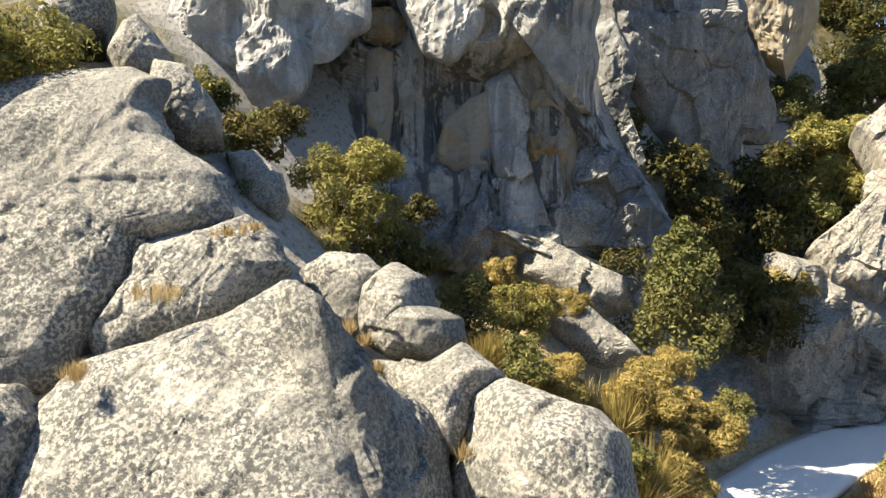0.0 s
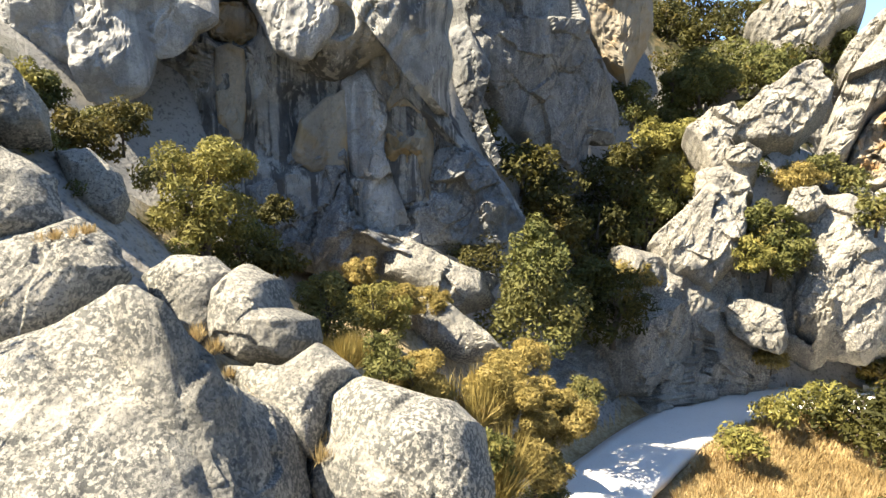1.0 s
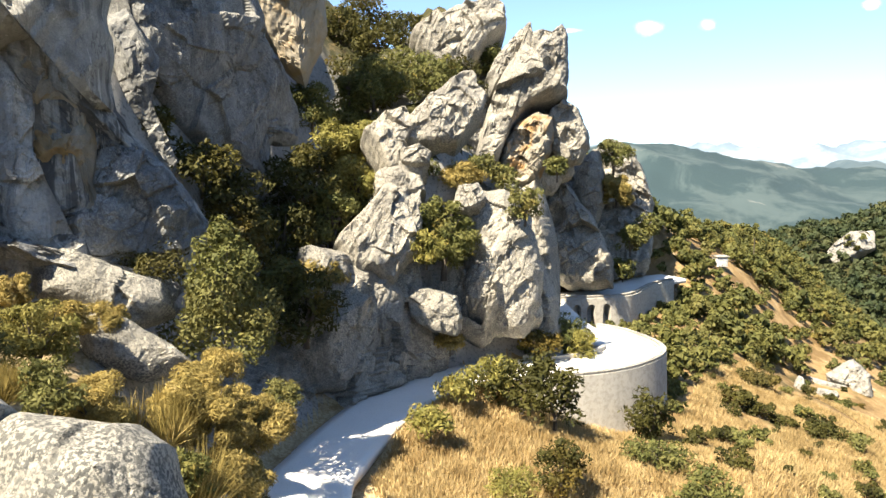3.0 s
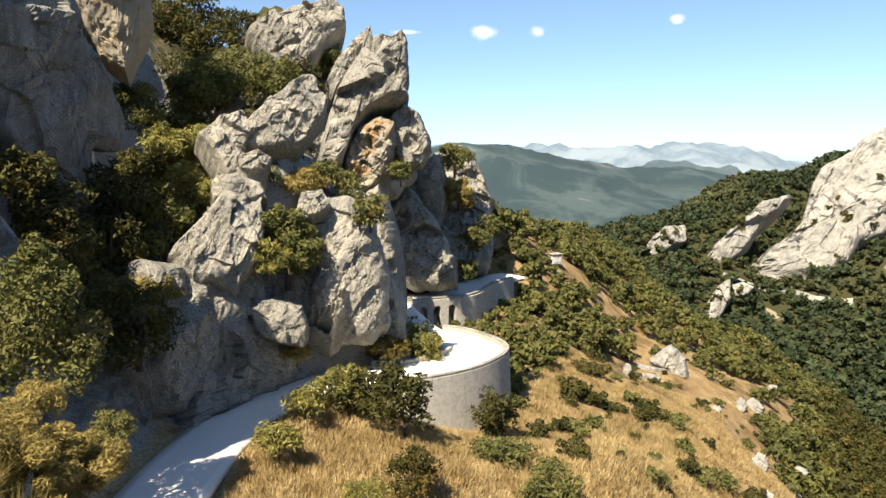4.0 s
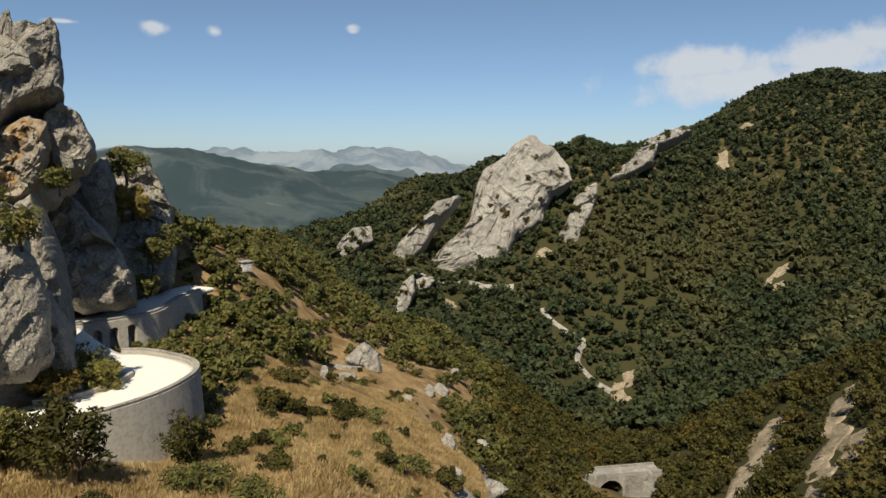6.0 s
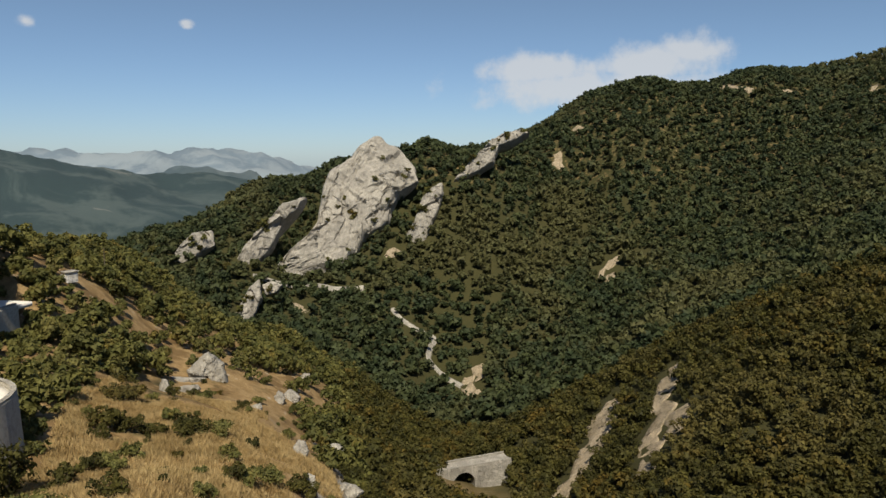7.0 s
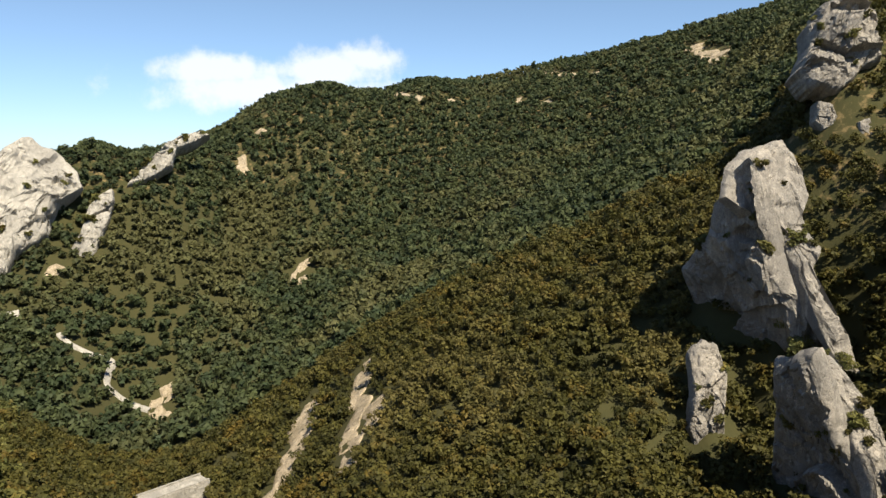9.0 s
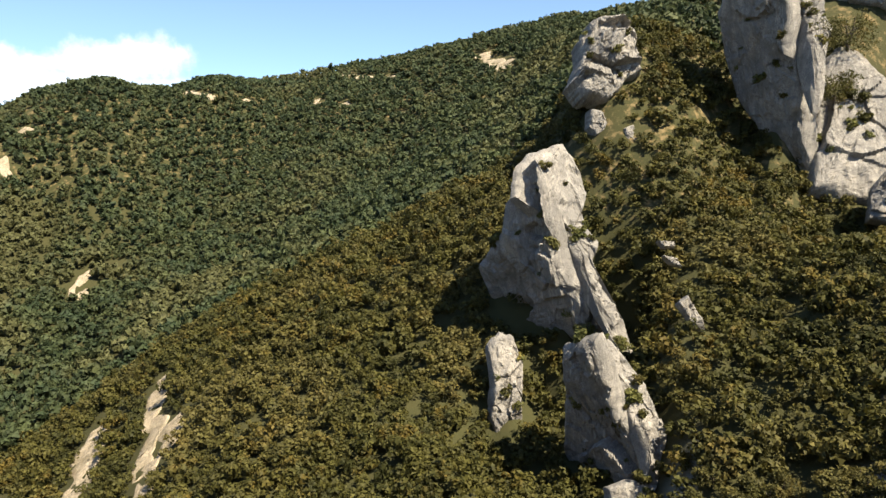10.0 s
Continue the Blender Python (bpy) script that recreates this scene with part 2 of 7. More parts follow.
def ground_stuff(name):
    m, n, l, b = nodes_of(name, 0.95)
    p = tex_place(n, l)
    big = tex_noise(n, l, p, 0.05, 5, 0.6, 0.4)
    mid = tex_noise(n, l, p, 0.4, 6, 0.65)
    fine = tex_noise(n, l, p, 4.0, 5, 0.7)
    dry = mix(n, l, mask(n, l, mid, 0.35, 0.65), (0.29, 0.19, 0.085), (0.42, 0.295, 0.145))
    dry = mix(n, l, mask(n, l, fine, 0.5, 0.7), dry, (0.2, 0.13, 0.05))
    dry = mix(n, l, times(n, l, mask(n, l, tex_noise(n, l, p, 0.14, 5, 0.65, 0.5), 0.48, 0.58), 0.85), dry, (0.19, 0.12, 0.05))
    dry = mix(n, l, mask(n, l, tex_noise(n, l, p, 0.22, 6, 0.7), 0.6, 0.66), dry, (0.5, 0.43, 0.33))
    scrub = mix(n, l, mid, (0.035, 0.04, 0.014), (0.07, 0.062, 0.022))
    geo = n.new("ShaderNodeNewGeometry")
    far = n.new("ShaderNodeVectorMath")
    far.operation = 'LENGTH'
    l.new(geo.outputs["Position"], far.inputs[0])
    plan = n.new("ShaderNodeSeparateXYZ")
    l.new(geo.outputs["Position"], plan.inputs[0])
    south = mask(n, l, plan.outputs["Y"], 6, -12)
    woods = mix(n, l, south, mask(n, l, far.outputs["Value"], 150, 185), (1.0, 1.0, 1.0))
    col = mix(n, l, woods, mix(n, l, mask(n, l, big, 0.56, 0.66), dry, scrub), mix(n, l, mask(n, l, big, 0.72, 0.8), scrub, dry))
    # soil colour lifted within 60 m of the origin so the bank renders brighter
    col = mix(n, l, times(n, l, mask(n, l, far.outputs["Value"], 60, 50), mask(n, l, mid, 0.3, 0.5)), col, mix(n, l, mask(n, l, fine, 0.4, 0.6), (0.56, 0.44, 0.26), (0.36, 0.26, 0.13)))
    high = times(n, l, mask(n, l, plan.outputs["Z"], 4, 9), mask(n, l, far.outputs["Value"], 34, 42))
    col = mix(n, l, high, col, mix(n, l, mask(n, l, mid, 0.5, 0.7), scrub, (0.22, 0.16, 0.075)))
    stony = mix(n, l, mask(n, l, fine, 0.45, 0.6), (0.42, 0.38, 0.3), (0.24, 0.21, 0.15))
    col = mix(n, l, mask(n, l, far.outputs["Value"], 25, 21), col, stony)
    # bare rock where it is steep
    nrm = n.new("ShaderNodeSeparateXYZ")
    l.new(geo.outputs["True Normal"], nrm.inputs[0])
    steep = mask(n, l, nrm.outputs["Z"], 0.8, 0.66)
    grey = mix(n, l, mid, (0.28, 0.27, 0.25), (0.46, 0.44, 0.4))
    grey = mix(n, l, mask(n, l, fine, 0.5, 0.65), grey, (0.16, 0.16, 0.155))
    col = mix(n, l, times(n, l, steep, mask(n, l, far.outputs["Value"], 115, 95)), col, grey)
    # woods, fields and bare rock of the distance; blue haze painted into the colour
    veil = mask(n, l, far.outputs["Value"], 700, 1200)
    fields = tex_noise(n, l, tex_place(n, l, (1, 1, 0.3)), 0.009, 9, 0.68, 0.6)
    hazy_hills = mix(n, l, mask(n, l, fields, 0.44, 0.58), (0.034, 0.058, 0.066), (0.068, 0.096, 0.1))
    hazy_hills = mix(n, l, mask(n, l, fields, 0.63, 0.68), hazy_hills, (0.15, 0.165, 0.16))
    hazy_ridge = mix(n, l, mask(n, l, tex_noise(n, l, tex_place(n, l, (1, 1, 0.3)), 0.0035, 9, 0.68, 0.8), 0.42, 0.6), (0.16, 0.215, 0.27), (0.25, 0.305, 0.35))
    hazy_hills = mix(n, l, mask(n, l, far.outputs["Value"], 1900, 2900), hazy_hills, hazy_ridge)
    col = mix(n, l, veil, col, hazy_hills)
    col = mix(n, l, 1.0, col, (0.8, 0.8, 0.8), 'MULTIPLY')
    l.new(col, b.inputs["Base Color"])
    relief(n, l, b, mix(n, l, 0.5, mid, fine), 0.8, 0.3)
    return m


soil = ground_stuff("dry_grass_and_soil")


def gravel_stuff():
    m, n, l, b = nodes_of("pale_gravel", 0.95)
    p = tex_place(n, l)
    mid = tex_noise(n, l, p, 0.5, 5, 0.6)
    fine = tex_noise(n, l, p, 9, 4, 0.7)
    col = mix(n, l, mid, (0.66, 0.64, 0.59), (0.78, 0.755, 0.7))
    col = mix(n, l, mask(n, l, fine, 0.55, 0.75), col, (0.47, 0.45, 0.4))
    l.new(col, b.inputs["Base Color"])
    relief(n, l, b, fine, 0.4, 0.05)
    return m


gravel = gravel_stuff()


def leaf_stuff(name, dark, light, gold=None, gold_at=(0.58, 0.7), scale=0.22):
    dark, light, gold = (c and tuple(0.78 * v for v in c) for c in (dark, light, gold))
    m, n, l, b = nodes_of(name, 0.7)
    p = tex_place(n, l)
    geo = n.new("ShaderNodeNewGeometry")
    crowns = tex_noise(n, l, p, scale, 2, 0.5)
    col = mix(n, l, mask(n, l, crowns, 0.32, 0.68), dark, light)
    if gold:
        col = mix(n, l, mask(n, l, tex_noise(n, l, p, scale * 0.55, 4, 0.7), *gold_at), col, gold)
    stand = tex_noise(n, l, p, scale * 0.14, 4, 0.6, 0.5)      # whole stands differ in tone
    col = mix(n, l, times(n, l, mask(n, l, stand, 0.5, 0.66), 0.5), col, mix(n, l, 0.5, light, (0.2, 0.16, 0.06)))
    one = n.new("ShaderNodeMath")
    one.operation = 'MULTIPLY_ADD'
    one.inputs[1].default_value, one.inputs[2].default_value = 0.6, 0.7
    l.new(geo.outputs["Random Per Island"], one.inputs[0])
    tone = n.new("ShaderNodeHueSaturation")
    l.new(one.outputs[0], tone.inputs["Value"])
    l.new(col, tone.inputs["Color"])
    l.new(tone.outputs[0], b.inputs["Base Color"])
    glow = n.new("ShaderNodeBsdfTranslucent")
    l.new(tone.outputs[0], glow.inputs["Color"])
    both = n.new("ShaderNodeMixShader")
    both.inputs[0].default_value = 0.3
    l.new(b.outputs[0], both.inputs[1])
    l.new(glow.outputs[0], both.inputs[2])
    l.new(both.outputs[0], n["Material Output"].inputs["Surface"])
    return m


oak_leaf = leaf_stuff("oak_leaves", (0.048, 0.05, 0.012), (0.102, 0.094, 0.021), (0.15, 0.108, 0.021), (0.52, 0.68))
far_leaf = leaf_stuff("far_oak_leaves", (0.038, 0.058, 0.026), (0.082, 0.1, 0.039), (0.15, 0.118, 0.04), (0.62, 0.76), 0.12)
shrub_leaf = leaf_stuff("shrub_leaves", (0.1, 0.112, 0.032), (0.2, 0.195, 0.058), (0.32, 0.255, 0.065), scale=0.8)
slope_leaf = leaf_stuff("slope_oak_leaves", (0.08, 0.09, 0.026), (0.17, 0.165, 0.045), (0.22, 0.175, 0.045), (0.54, 0.7), 0.3)
olive_leaf = leaf_stuff("yellow_green_leaves", (0.17, 0.165, 0.04), (0.32, 0.285, 0.075), (0.42, 0.32, 0.08), scale=0.9)
broom_leaf = leaf_stuff("dry_broom_stems", (0.26, 0.205, 0.06), (0.43, 0.33, 0.105), (0.52, 0.4, 0.16), scale=1.1)
straw = leaf_stuff("dry_grass_blades", (0.41, 0.29, 0.125), (0.64, 0.485, 0.24), (0.29, 0.18, 0.066), scale=0.5)



def bark_stuff():
    m, n, l, b = nodes_of("bark", 0.9)
    p = tex_place(n, l, (1, 1, 0.2))
    f = tex_noise(n, l, p, 9, 5, 0.7)
    l.new(mix(n, l, f, (0.05, 0.04, 0.03), (0.17, 0.14, 0.11)), b.inputs["Base Color"])
    relief(n, l, b, f, 0.8, 0.05)
    return m


bark = bark_stuff()


def masonry_stuff():
    m, n, l, b = nodes_of("grey_masonry", 0.9)
    p = tex_place(n, l)
    blocks = n.new("ShaderNodeTexVoronoi")
    blocks.feature = 'DISTANCE_TO_EDGE'
    blocks.inputs["Scale"].default_value = 3.6
    l.new(p, blocks.inputs["Vector"])
    joint = mask(n, l, blocks.outputs["Distance"], 0.0, 0.09)
    mid = tex_noise(n, l, p, 0.6, 5, 0.6)
    drip = tex_noise(n, l, tex_place(n, l, (1, 1, 0.1)), 1.6, 4, 0.6)
    col = mix(n, l, mid, (0.34, 0.32, 0.28), (0.5, 0.47, 0.41))
    col = mix(n, l, times(n, l, mask(n, l, drip, 0.55, 0.7), 0.2), col, (0.2, 0.19, 0.17))
    col = mix(n, l, times(n, l, mask(n, l, tex_noise(n, l, p, 2.6, 6, 0.7), 0.45, 0.6), 0.45), col, (0.22, 0.205, 0.175))
    col = mix(n, l, times(n, l, joint, 0.35), col, mix(n, l, 0.35, col, (0.5, 0.47, 0.42)))
    l.new(col, b.inputs["Base Color"])
    relief(n, l, b, joint, 0.35, 0.03)
    return m


masonry = masonry_stuff()
whitewash = stone("white_plaster", (0.72, 0.71, 0.68), (0.82, 0.81, 0.79), (0.6, 0.59, 0.56), 0.2, size=0.6)

# ---- land ----
def hashed(ix, iy, iz, seed):
    h = (ix * 374761393 + iy * 668265263 + iz * 2147483647 + seed * 1274126177) & 0xFFFFFFFF
    h = ((h ^ (h >> 13)) * 1274126177) & 0xFFFFFFFF
    h = ((h ^ (h >> 16)) * 2246822519) & 0xFFFFFFFF
    return ((h ^ (h >> 15)) & 0xFFFFFF) / float(0xFFFFFF) * 2 - 1


def vnoise(p, seed=0):
    """Smooth value noise of an (n, 3) array, -1 to 1."""
    i = np.floor(p).astype(np.int64)
    f = p - i
    f = f * f * f * (f * (f * 6 - 15) + 10)
    out = 0
    for dx in (0, 1):
        for dy in (0, 1):
            for dz in (0, 1):
                w = (f[:, 0] if dx else 1 - f[:, 0]) * (f[:, 1] if dy else 1 - f[:, 1]) * (f[:, 2] if dz else 1 - f[:, 2])
                out = out + w * hashed(i[:, 0] + dx, i[:, 1] + dy, i[:, 2] + dz, seed)
    return out


def fbm(p, octaves, seed=0, gain=0.5, ridged=False):
    total, amp = 0, 1.0
    for k in range(octaves):
        v = vnoise(p * 2.03 ** k + 17.3 * k, seed + k)
        total = total + amp * ((1 - 2 * np.abs(v)) if ridged else v)
        amp *= gain
    return total


ROCK_BACK_A = ((-14, 28, 24.0), (-12, 26, 22.5), (-10, 25, 20.7), (-7, 25, 17.9), (-7, 43, 28.4), (-5, 37, 17.9), (5, 45, 20.0), (6, 44, 13.8), (0, 45, 16.8), (2, 43, 11.9), (11, 45, 16.7), (10, 42, 13.7), (17, 58, 28.5), (23, 58, 15.2), (24, 59, 22.6), (24, 57, 19.3), (33, 78, 38.5), (33, 75, 26.7), (7, 40, 12.2), (7, 37, 9.9), (21, 50, 0.2), (12, 41, -4.9), (44, 50, 7.9), (43, 47, 1.9), (32, 51, 12.3), (30, 48, 9.0), (34, 48, 6.9), (34, 46, 4.0), (28, 51, 4.8), (24, 48, 1.1), (41, 57, 21.6), (37, 54, 18.9))
ROCK_BACK_B = ((63, 80, 34.0), (59, 77, 28.9), (67, 71, 26.8), (58, 69, 18.2), (53, 56, 19.8), (52, 56, 15.8), (69, 66, 20.6), (66, 64, 15.6), (75, 70, 7.2), (71, 64, 0.6), (84, 73, 13.8), (96, 77, 10.5), (34, 52, 16.4), (38, 47, 15.3), (36, 52, 18.6), (352, 67, -3.9), (356, 51, 8.7), (341, 66, -17.6), (363, 33, 20.6), (382, 2, 18.5), (113, 47, -15.3), (109, 50, -16.6), (124, -144, 42.8), (119, -134, 26.8), (112, -136, 23.5), (89, -222, 64.0), (66, -185, 6.1), (71, -103, -6.7), (67, -87, -32.5), (103, -102, -1.7), (99, -102, 4.3), (80, -96, -24.0))
ROCK_BACK_C = ((77, -95, -23.6), (96, -85, -21.5), (96, -176, 47.9), (86, -180, 32.4), (332, 80, -20.2), (315, 105, -18.3), (296, 131, -18.8), (276, 137, -19.2), (273, 96, -35.9), (343, 34, -10.7))
ROAD_BENCH = ((14, 35, 0.0), (9, 20, 0.0), (7, 0, 0.0), (6, -25, 0.0), (5, -60, 0.0), (19, 44, 0.0), (26, 50, 0.0), (33, 54, 0.0), (19, 29, -0.3), (24, 34, -0.2), (29, 38, -0.3), (36, 41, -0.3), (16, 20, -0.3))
BOULDER_SPUR = ((-8, 19, 14.0), (-3, 17, 8.8), (1, 18, 8.1), (-13, 17, 15.3), (-2, 21, 11.8), (5, 28, 9.0), (-8, 4, 9.0), (-14, -10, 10.0), (-30, 10, 10.0), (-40, -20, 6.0), (-30, -60, 6.0), (-60, 40, 18.0), (-90, 10, 5.0), (3, 14, 7.0), (5, 25, 6.0))
CLIFF_FOOT = ((-8, 29, 16.9), (-4, 31, 14.1), (-0, 34, 11.7), (3, 33, 10.1), (8, 37, 9.1), (13, 38, 7.1), (9, 36, 4.4), (-18, 27, 21.9), (-18, 33, 22.9), (-25, 62, 52.0), (2, 62, 55.0), (-60, 120, 70.0), (-7, 37, 16.3), (-2, 38, 12.2), (3, 38, 10.9))
GULLY = ((19, 51, 11.6), (29, 63, 15.5), (26, 51, 10.1), (38, 75, 21.1), (49, 85, 28.3), (55, 98, 34.5), (65, 98, 35.2), (20, 46, 6.2), (27, 55, 11.6))
MASSIF_CORE = ((47, 79, 23.7), (43, 49, 0.5), (74, 71, 1.4), (70, 95, 42.0), (60, 80, 38.0), (85, 85, 12.0))
ROAD_BEYOND = ((47, 44, -5.0), (46, 40, -5.0), (50, 39, -5.0), (57, 41, -5.0), (38, 43, 0.2), (40, 42, 0.2), (72, 71, -0.2), (83, 66, -0.2), (97, 67, -0.2), (62, 58, -3.1), (65, 55, -3.2), (71, 54, -2.7), (78, 56, -2.0), (75, 54, -4.2), (95, 68, 4.2), (161, 99, -1.2), (193, 102, -8.5), (110, 68, -0.3))
DRY_SLOPE = ((34, 34, -0.9), (45, 36, -4.8), (60, 40, -5.4), (91, 41, -13.0), (53, 29, -6.7), (79, 29, -12.9), (89, 49, -9.6), (133, 61, -14.3), (137, 50, -20.6), (113, 45, -17.2), (134, 37, -25.2), (84, 23, -17.8), (79, 19, -17.1), (49, 25, -3.0), (25, 20, -4.0), (35, 10, -14.0), (30, -10, -16.0), (25, -40, -16.0), (70, 0, -40.0), (70, -40, -42.0), (40, -80, -25.0))
VALLEY = ((162, 1, -59.8), (143, -19, -54.0), (201, 23, -59.6), (187, 57, -28.6), (198, 64, -38.7), (223, 90, -34.4), (256, 130, -28.7), (283, 164, -23.4))
OPPOSITE_HILL = ((250, 16, -64.2), (272, 34, -45.1), (292, 50, -39.6), (336, 84, -46.2), (367, 78, -7.0), (381, 60, 13.4), (393, 84, 13.5), (386, 114, 3.0), (370, 125, 2.1), (349, 151, -16.0), (359, 175, -25.1), (430, 31, 19.0), (450, -21, 26.7), (466, -62, 50.0), (478, -101, 65.5), (488, -173, 71.5), (479, -253, 80.5), (397, -53, -0.2), (317, -17, -34.9), (323, -56, -31.1), (404, -118, 8.8), (246, -33, -48.2), (279, -105, -23.2), (471, -298, 91.5), (454, -338, 104.0), (434, -375, 117.0), (410, -426, 126.2), (406, -175, 27.1), (340, -215, 25.5), (317, -275, 56.4))
WOODED_SPUR = ((136, -136, 18.0), (162, -120, 7.8), (182, -96, -7.7), (191, -71, -20.9), (185, -46, -34.4), (178, -47, -34.1), (125, -79, -21.9), (118, -50, -32.9), (87, -65, -29.4), (98, -97, -30.1), (90, -105, -30.0), (102, -111, -21.8), (95, -82, -36.8), (126, -31, -41.7), (94, -131, 7.2), (71, -107, -13.4), (58, -83, -26.2), (112, -155, 31.8), (79, -129, 2.0), (43, -98, -16.2), (55, -125, 2.1), (111, -155, 40.0), (131, -169, 54.2))
HOLLOW = ((100, -172, 22), (90, -178, 10), (80, -172, 6), (107, -172, 33), (75, -200, 15), (95, -150, 11), (210, -157, 11.6), (221, -206, 33.3))
BEYOND = ((14, -159, 30.0), (-68, -188, 20.0), (-153, -129, 10.0), (-197, -35, 5.0), (-188, 68, 25.0), (-129, 153, 60.0), (0, 200, 90.0), (76, 163, 60.0), (99, 126, 20.0), (177, 177, -40.0), (473, 369, -95.0), (520, 300, -100.0), (611, 222, -60.0), (689, 122, -40.0), (788, -139, 30.0), (689, -579, 60.0), (239, -658, 120.0), (-274, -752, 120.0), (-752, -274, 100.0), (-693, 400, 100.0), (-139, 788, 60.0), (350, 606, -60.0), (0, 500, 60.0), (104, 386, 30.0))
SURVEY = np.array([p for line in (ROCK_BACK_A, ROCK_BACK_B, ROCK_BACK_C, ROAD_BENCH, BOULDER_SPUR, CLIFF_FOOT, GULLY, MASSIF_CORE, ROAD_BEYOND, DRY_SLOPE, VALLEY, OPPOSITE_HILL,
                                  WOODED_SPUR, HOLLOW, BEYOND) for p in line], float)


def warp(x, y):
    """Plan coordinates in which far land is drawn together, so that near land may vary faster."""
    d = np.hypot(x, y) + 1e-6
    r = np.log1p(d / 30)
    return np.stack((x / d * r, y / d * r), -1)


KNOTS = warp(SURVEY[:, 0], SURVEY[:, 1])
SOFT = 0.06


def kernel(a, b):
    return np.sqrt(((a[:, None] - b[None]) ** 2).sum(-1) + SOFT ** 2)


WEIGHTS = np.linalg.solve(kernel(KNOTS, KNOTS) - 8e-3 * np.eye(len(KNOTS)), SURVEY[:, 2] - SURVEY[:, 2].mean())

# the line of the road, level at z = 0
ROAD = np.array(((4, -90), (5, -60), (6, -25), (7, 0), (9, 20), (15.6, 34.0), (19.3, 38.1), (24.7, 42.3), (29.6, 44.9), (34.8, 45.9), (40.7, 45.5), (44.3, 42.3), (49.5, 41.0), (54.3, 42.3), (56.2, 47.4), (56.4, 52.5), (65.7, 66.2), (68.3, 65.3), (70.6, 64.1), (72.8, 63.1), (74.3, 62.5), (76.1, 62.7), (79.7, 64.1), (83.8, 65.4), (89.5, 65.9), (93.2, 65.5)), float)


def spline(pts, steps=14):
    """Catmull-Rom through the points."""
    p = np.vstack((2 * pts[0] - pts[1], pts, 2 * pts[-1] - pts[-2]))
    out = []
    for i in range(1, len(p) - 2):
        for k in range(steps):
            t = k / steps
            a, b, c, d = p[i - 1:i + 3]
            out.append(0.5 * (2 * b + (c - a) * t + (2 * a - 5 * b + 4 * c - d) * t * t + (3 * b - a - 3 * c + d) * t ** 3))
    out.append(p[-2])
    return np.array(out)


ROAD_LINE = spline(ROAD)
ROAD_HALF = 2.6


def road_gap(x, y):
    q = np.stack((x, y), -1)
    best = np.full(len(q), 1e9)
    line = ROAD_LINE[::4]
    for a, b in zip(line[:-1], line[1:]):
        ab = b - a
        t = np.clip(((q - a) @ ab) / (ab @ ab), 0, 1)
        best = np.minimum(best, np.hypot(*(q - a - t[:, None] * ab).T))
    return best


# distant ridges: how far, how deep, and the rise of the crest in degrees over bearings
RIDGES = ((1500, 420, (30, 44, 51, 57, 64, 68, 72.5, 78, 90, 120), (1.0, 0.7, 0.45, 0.1, -1.0, -1.6, -2.2, -3.2, -4.2, -1)),
          (2300, 300, (54, 60, 63, 66, 69, 72, 76, 90), (-2.2, -1.2, -0.85, -0.7, -0.95, -1.5, -2.4, -2.6)),
          (4100, 650, (35, 45, 51, 57, 61, 64.5, 67, 72, 77, 82, 100), (0.4, 0.35, 0.3, 0.36, 0.45, 0.66, 0.5, 0.2, -0.25, -0.4, -0.5)))


def far_hills(x, y):
    d, az = np.hypot(x, y), np.degrees(np.arctan2(x, y)) % 360
    q = np.stack((x / 420, y / 420, 0 * x), -1)
    z = -115 + 14 * fbm(q, 4, 5)
    for dist, deep, bearings, rise in RIDGES:
        top = 19 + dist * np.tan(np.radians(np.interp(az, bearings, rise)))
        spur = fbm(q * (600 / deep), 5, 9, 0.55, True)
        fall = np.exp(-(np.abs(d - dist - 0.2 * deep * fbm(q * 1.5, 3, 12)) / deep) ** 1.5)
        edge = np.interp(az, (bearings[0] - 4, bearings[0], bearings[-1], bearings[-1] + 6), (0, 1, 1, 0))
        z = np.maximum(z, -135 + (top + 135 + (0.012 * dist) * (spur - 0.8)) * fall * edge)
    for mid, wide, dist, deep, top in ((115, 45, 1500, 500, 60), (200, 60, 1500, 500, 150), (300, 60, 1500, 500, 150)):
        z = np.maximum(z, -130 + (top + 130 + 16 * fbm(q * 2.5, 5, 9)) * np.exp(-((az - mid) / wide) ** 2) * np.exp(-((d - dist) / deep) ** 2))
    return z


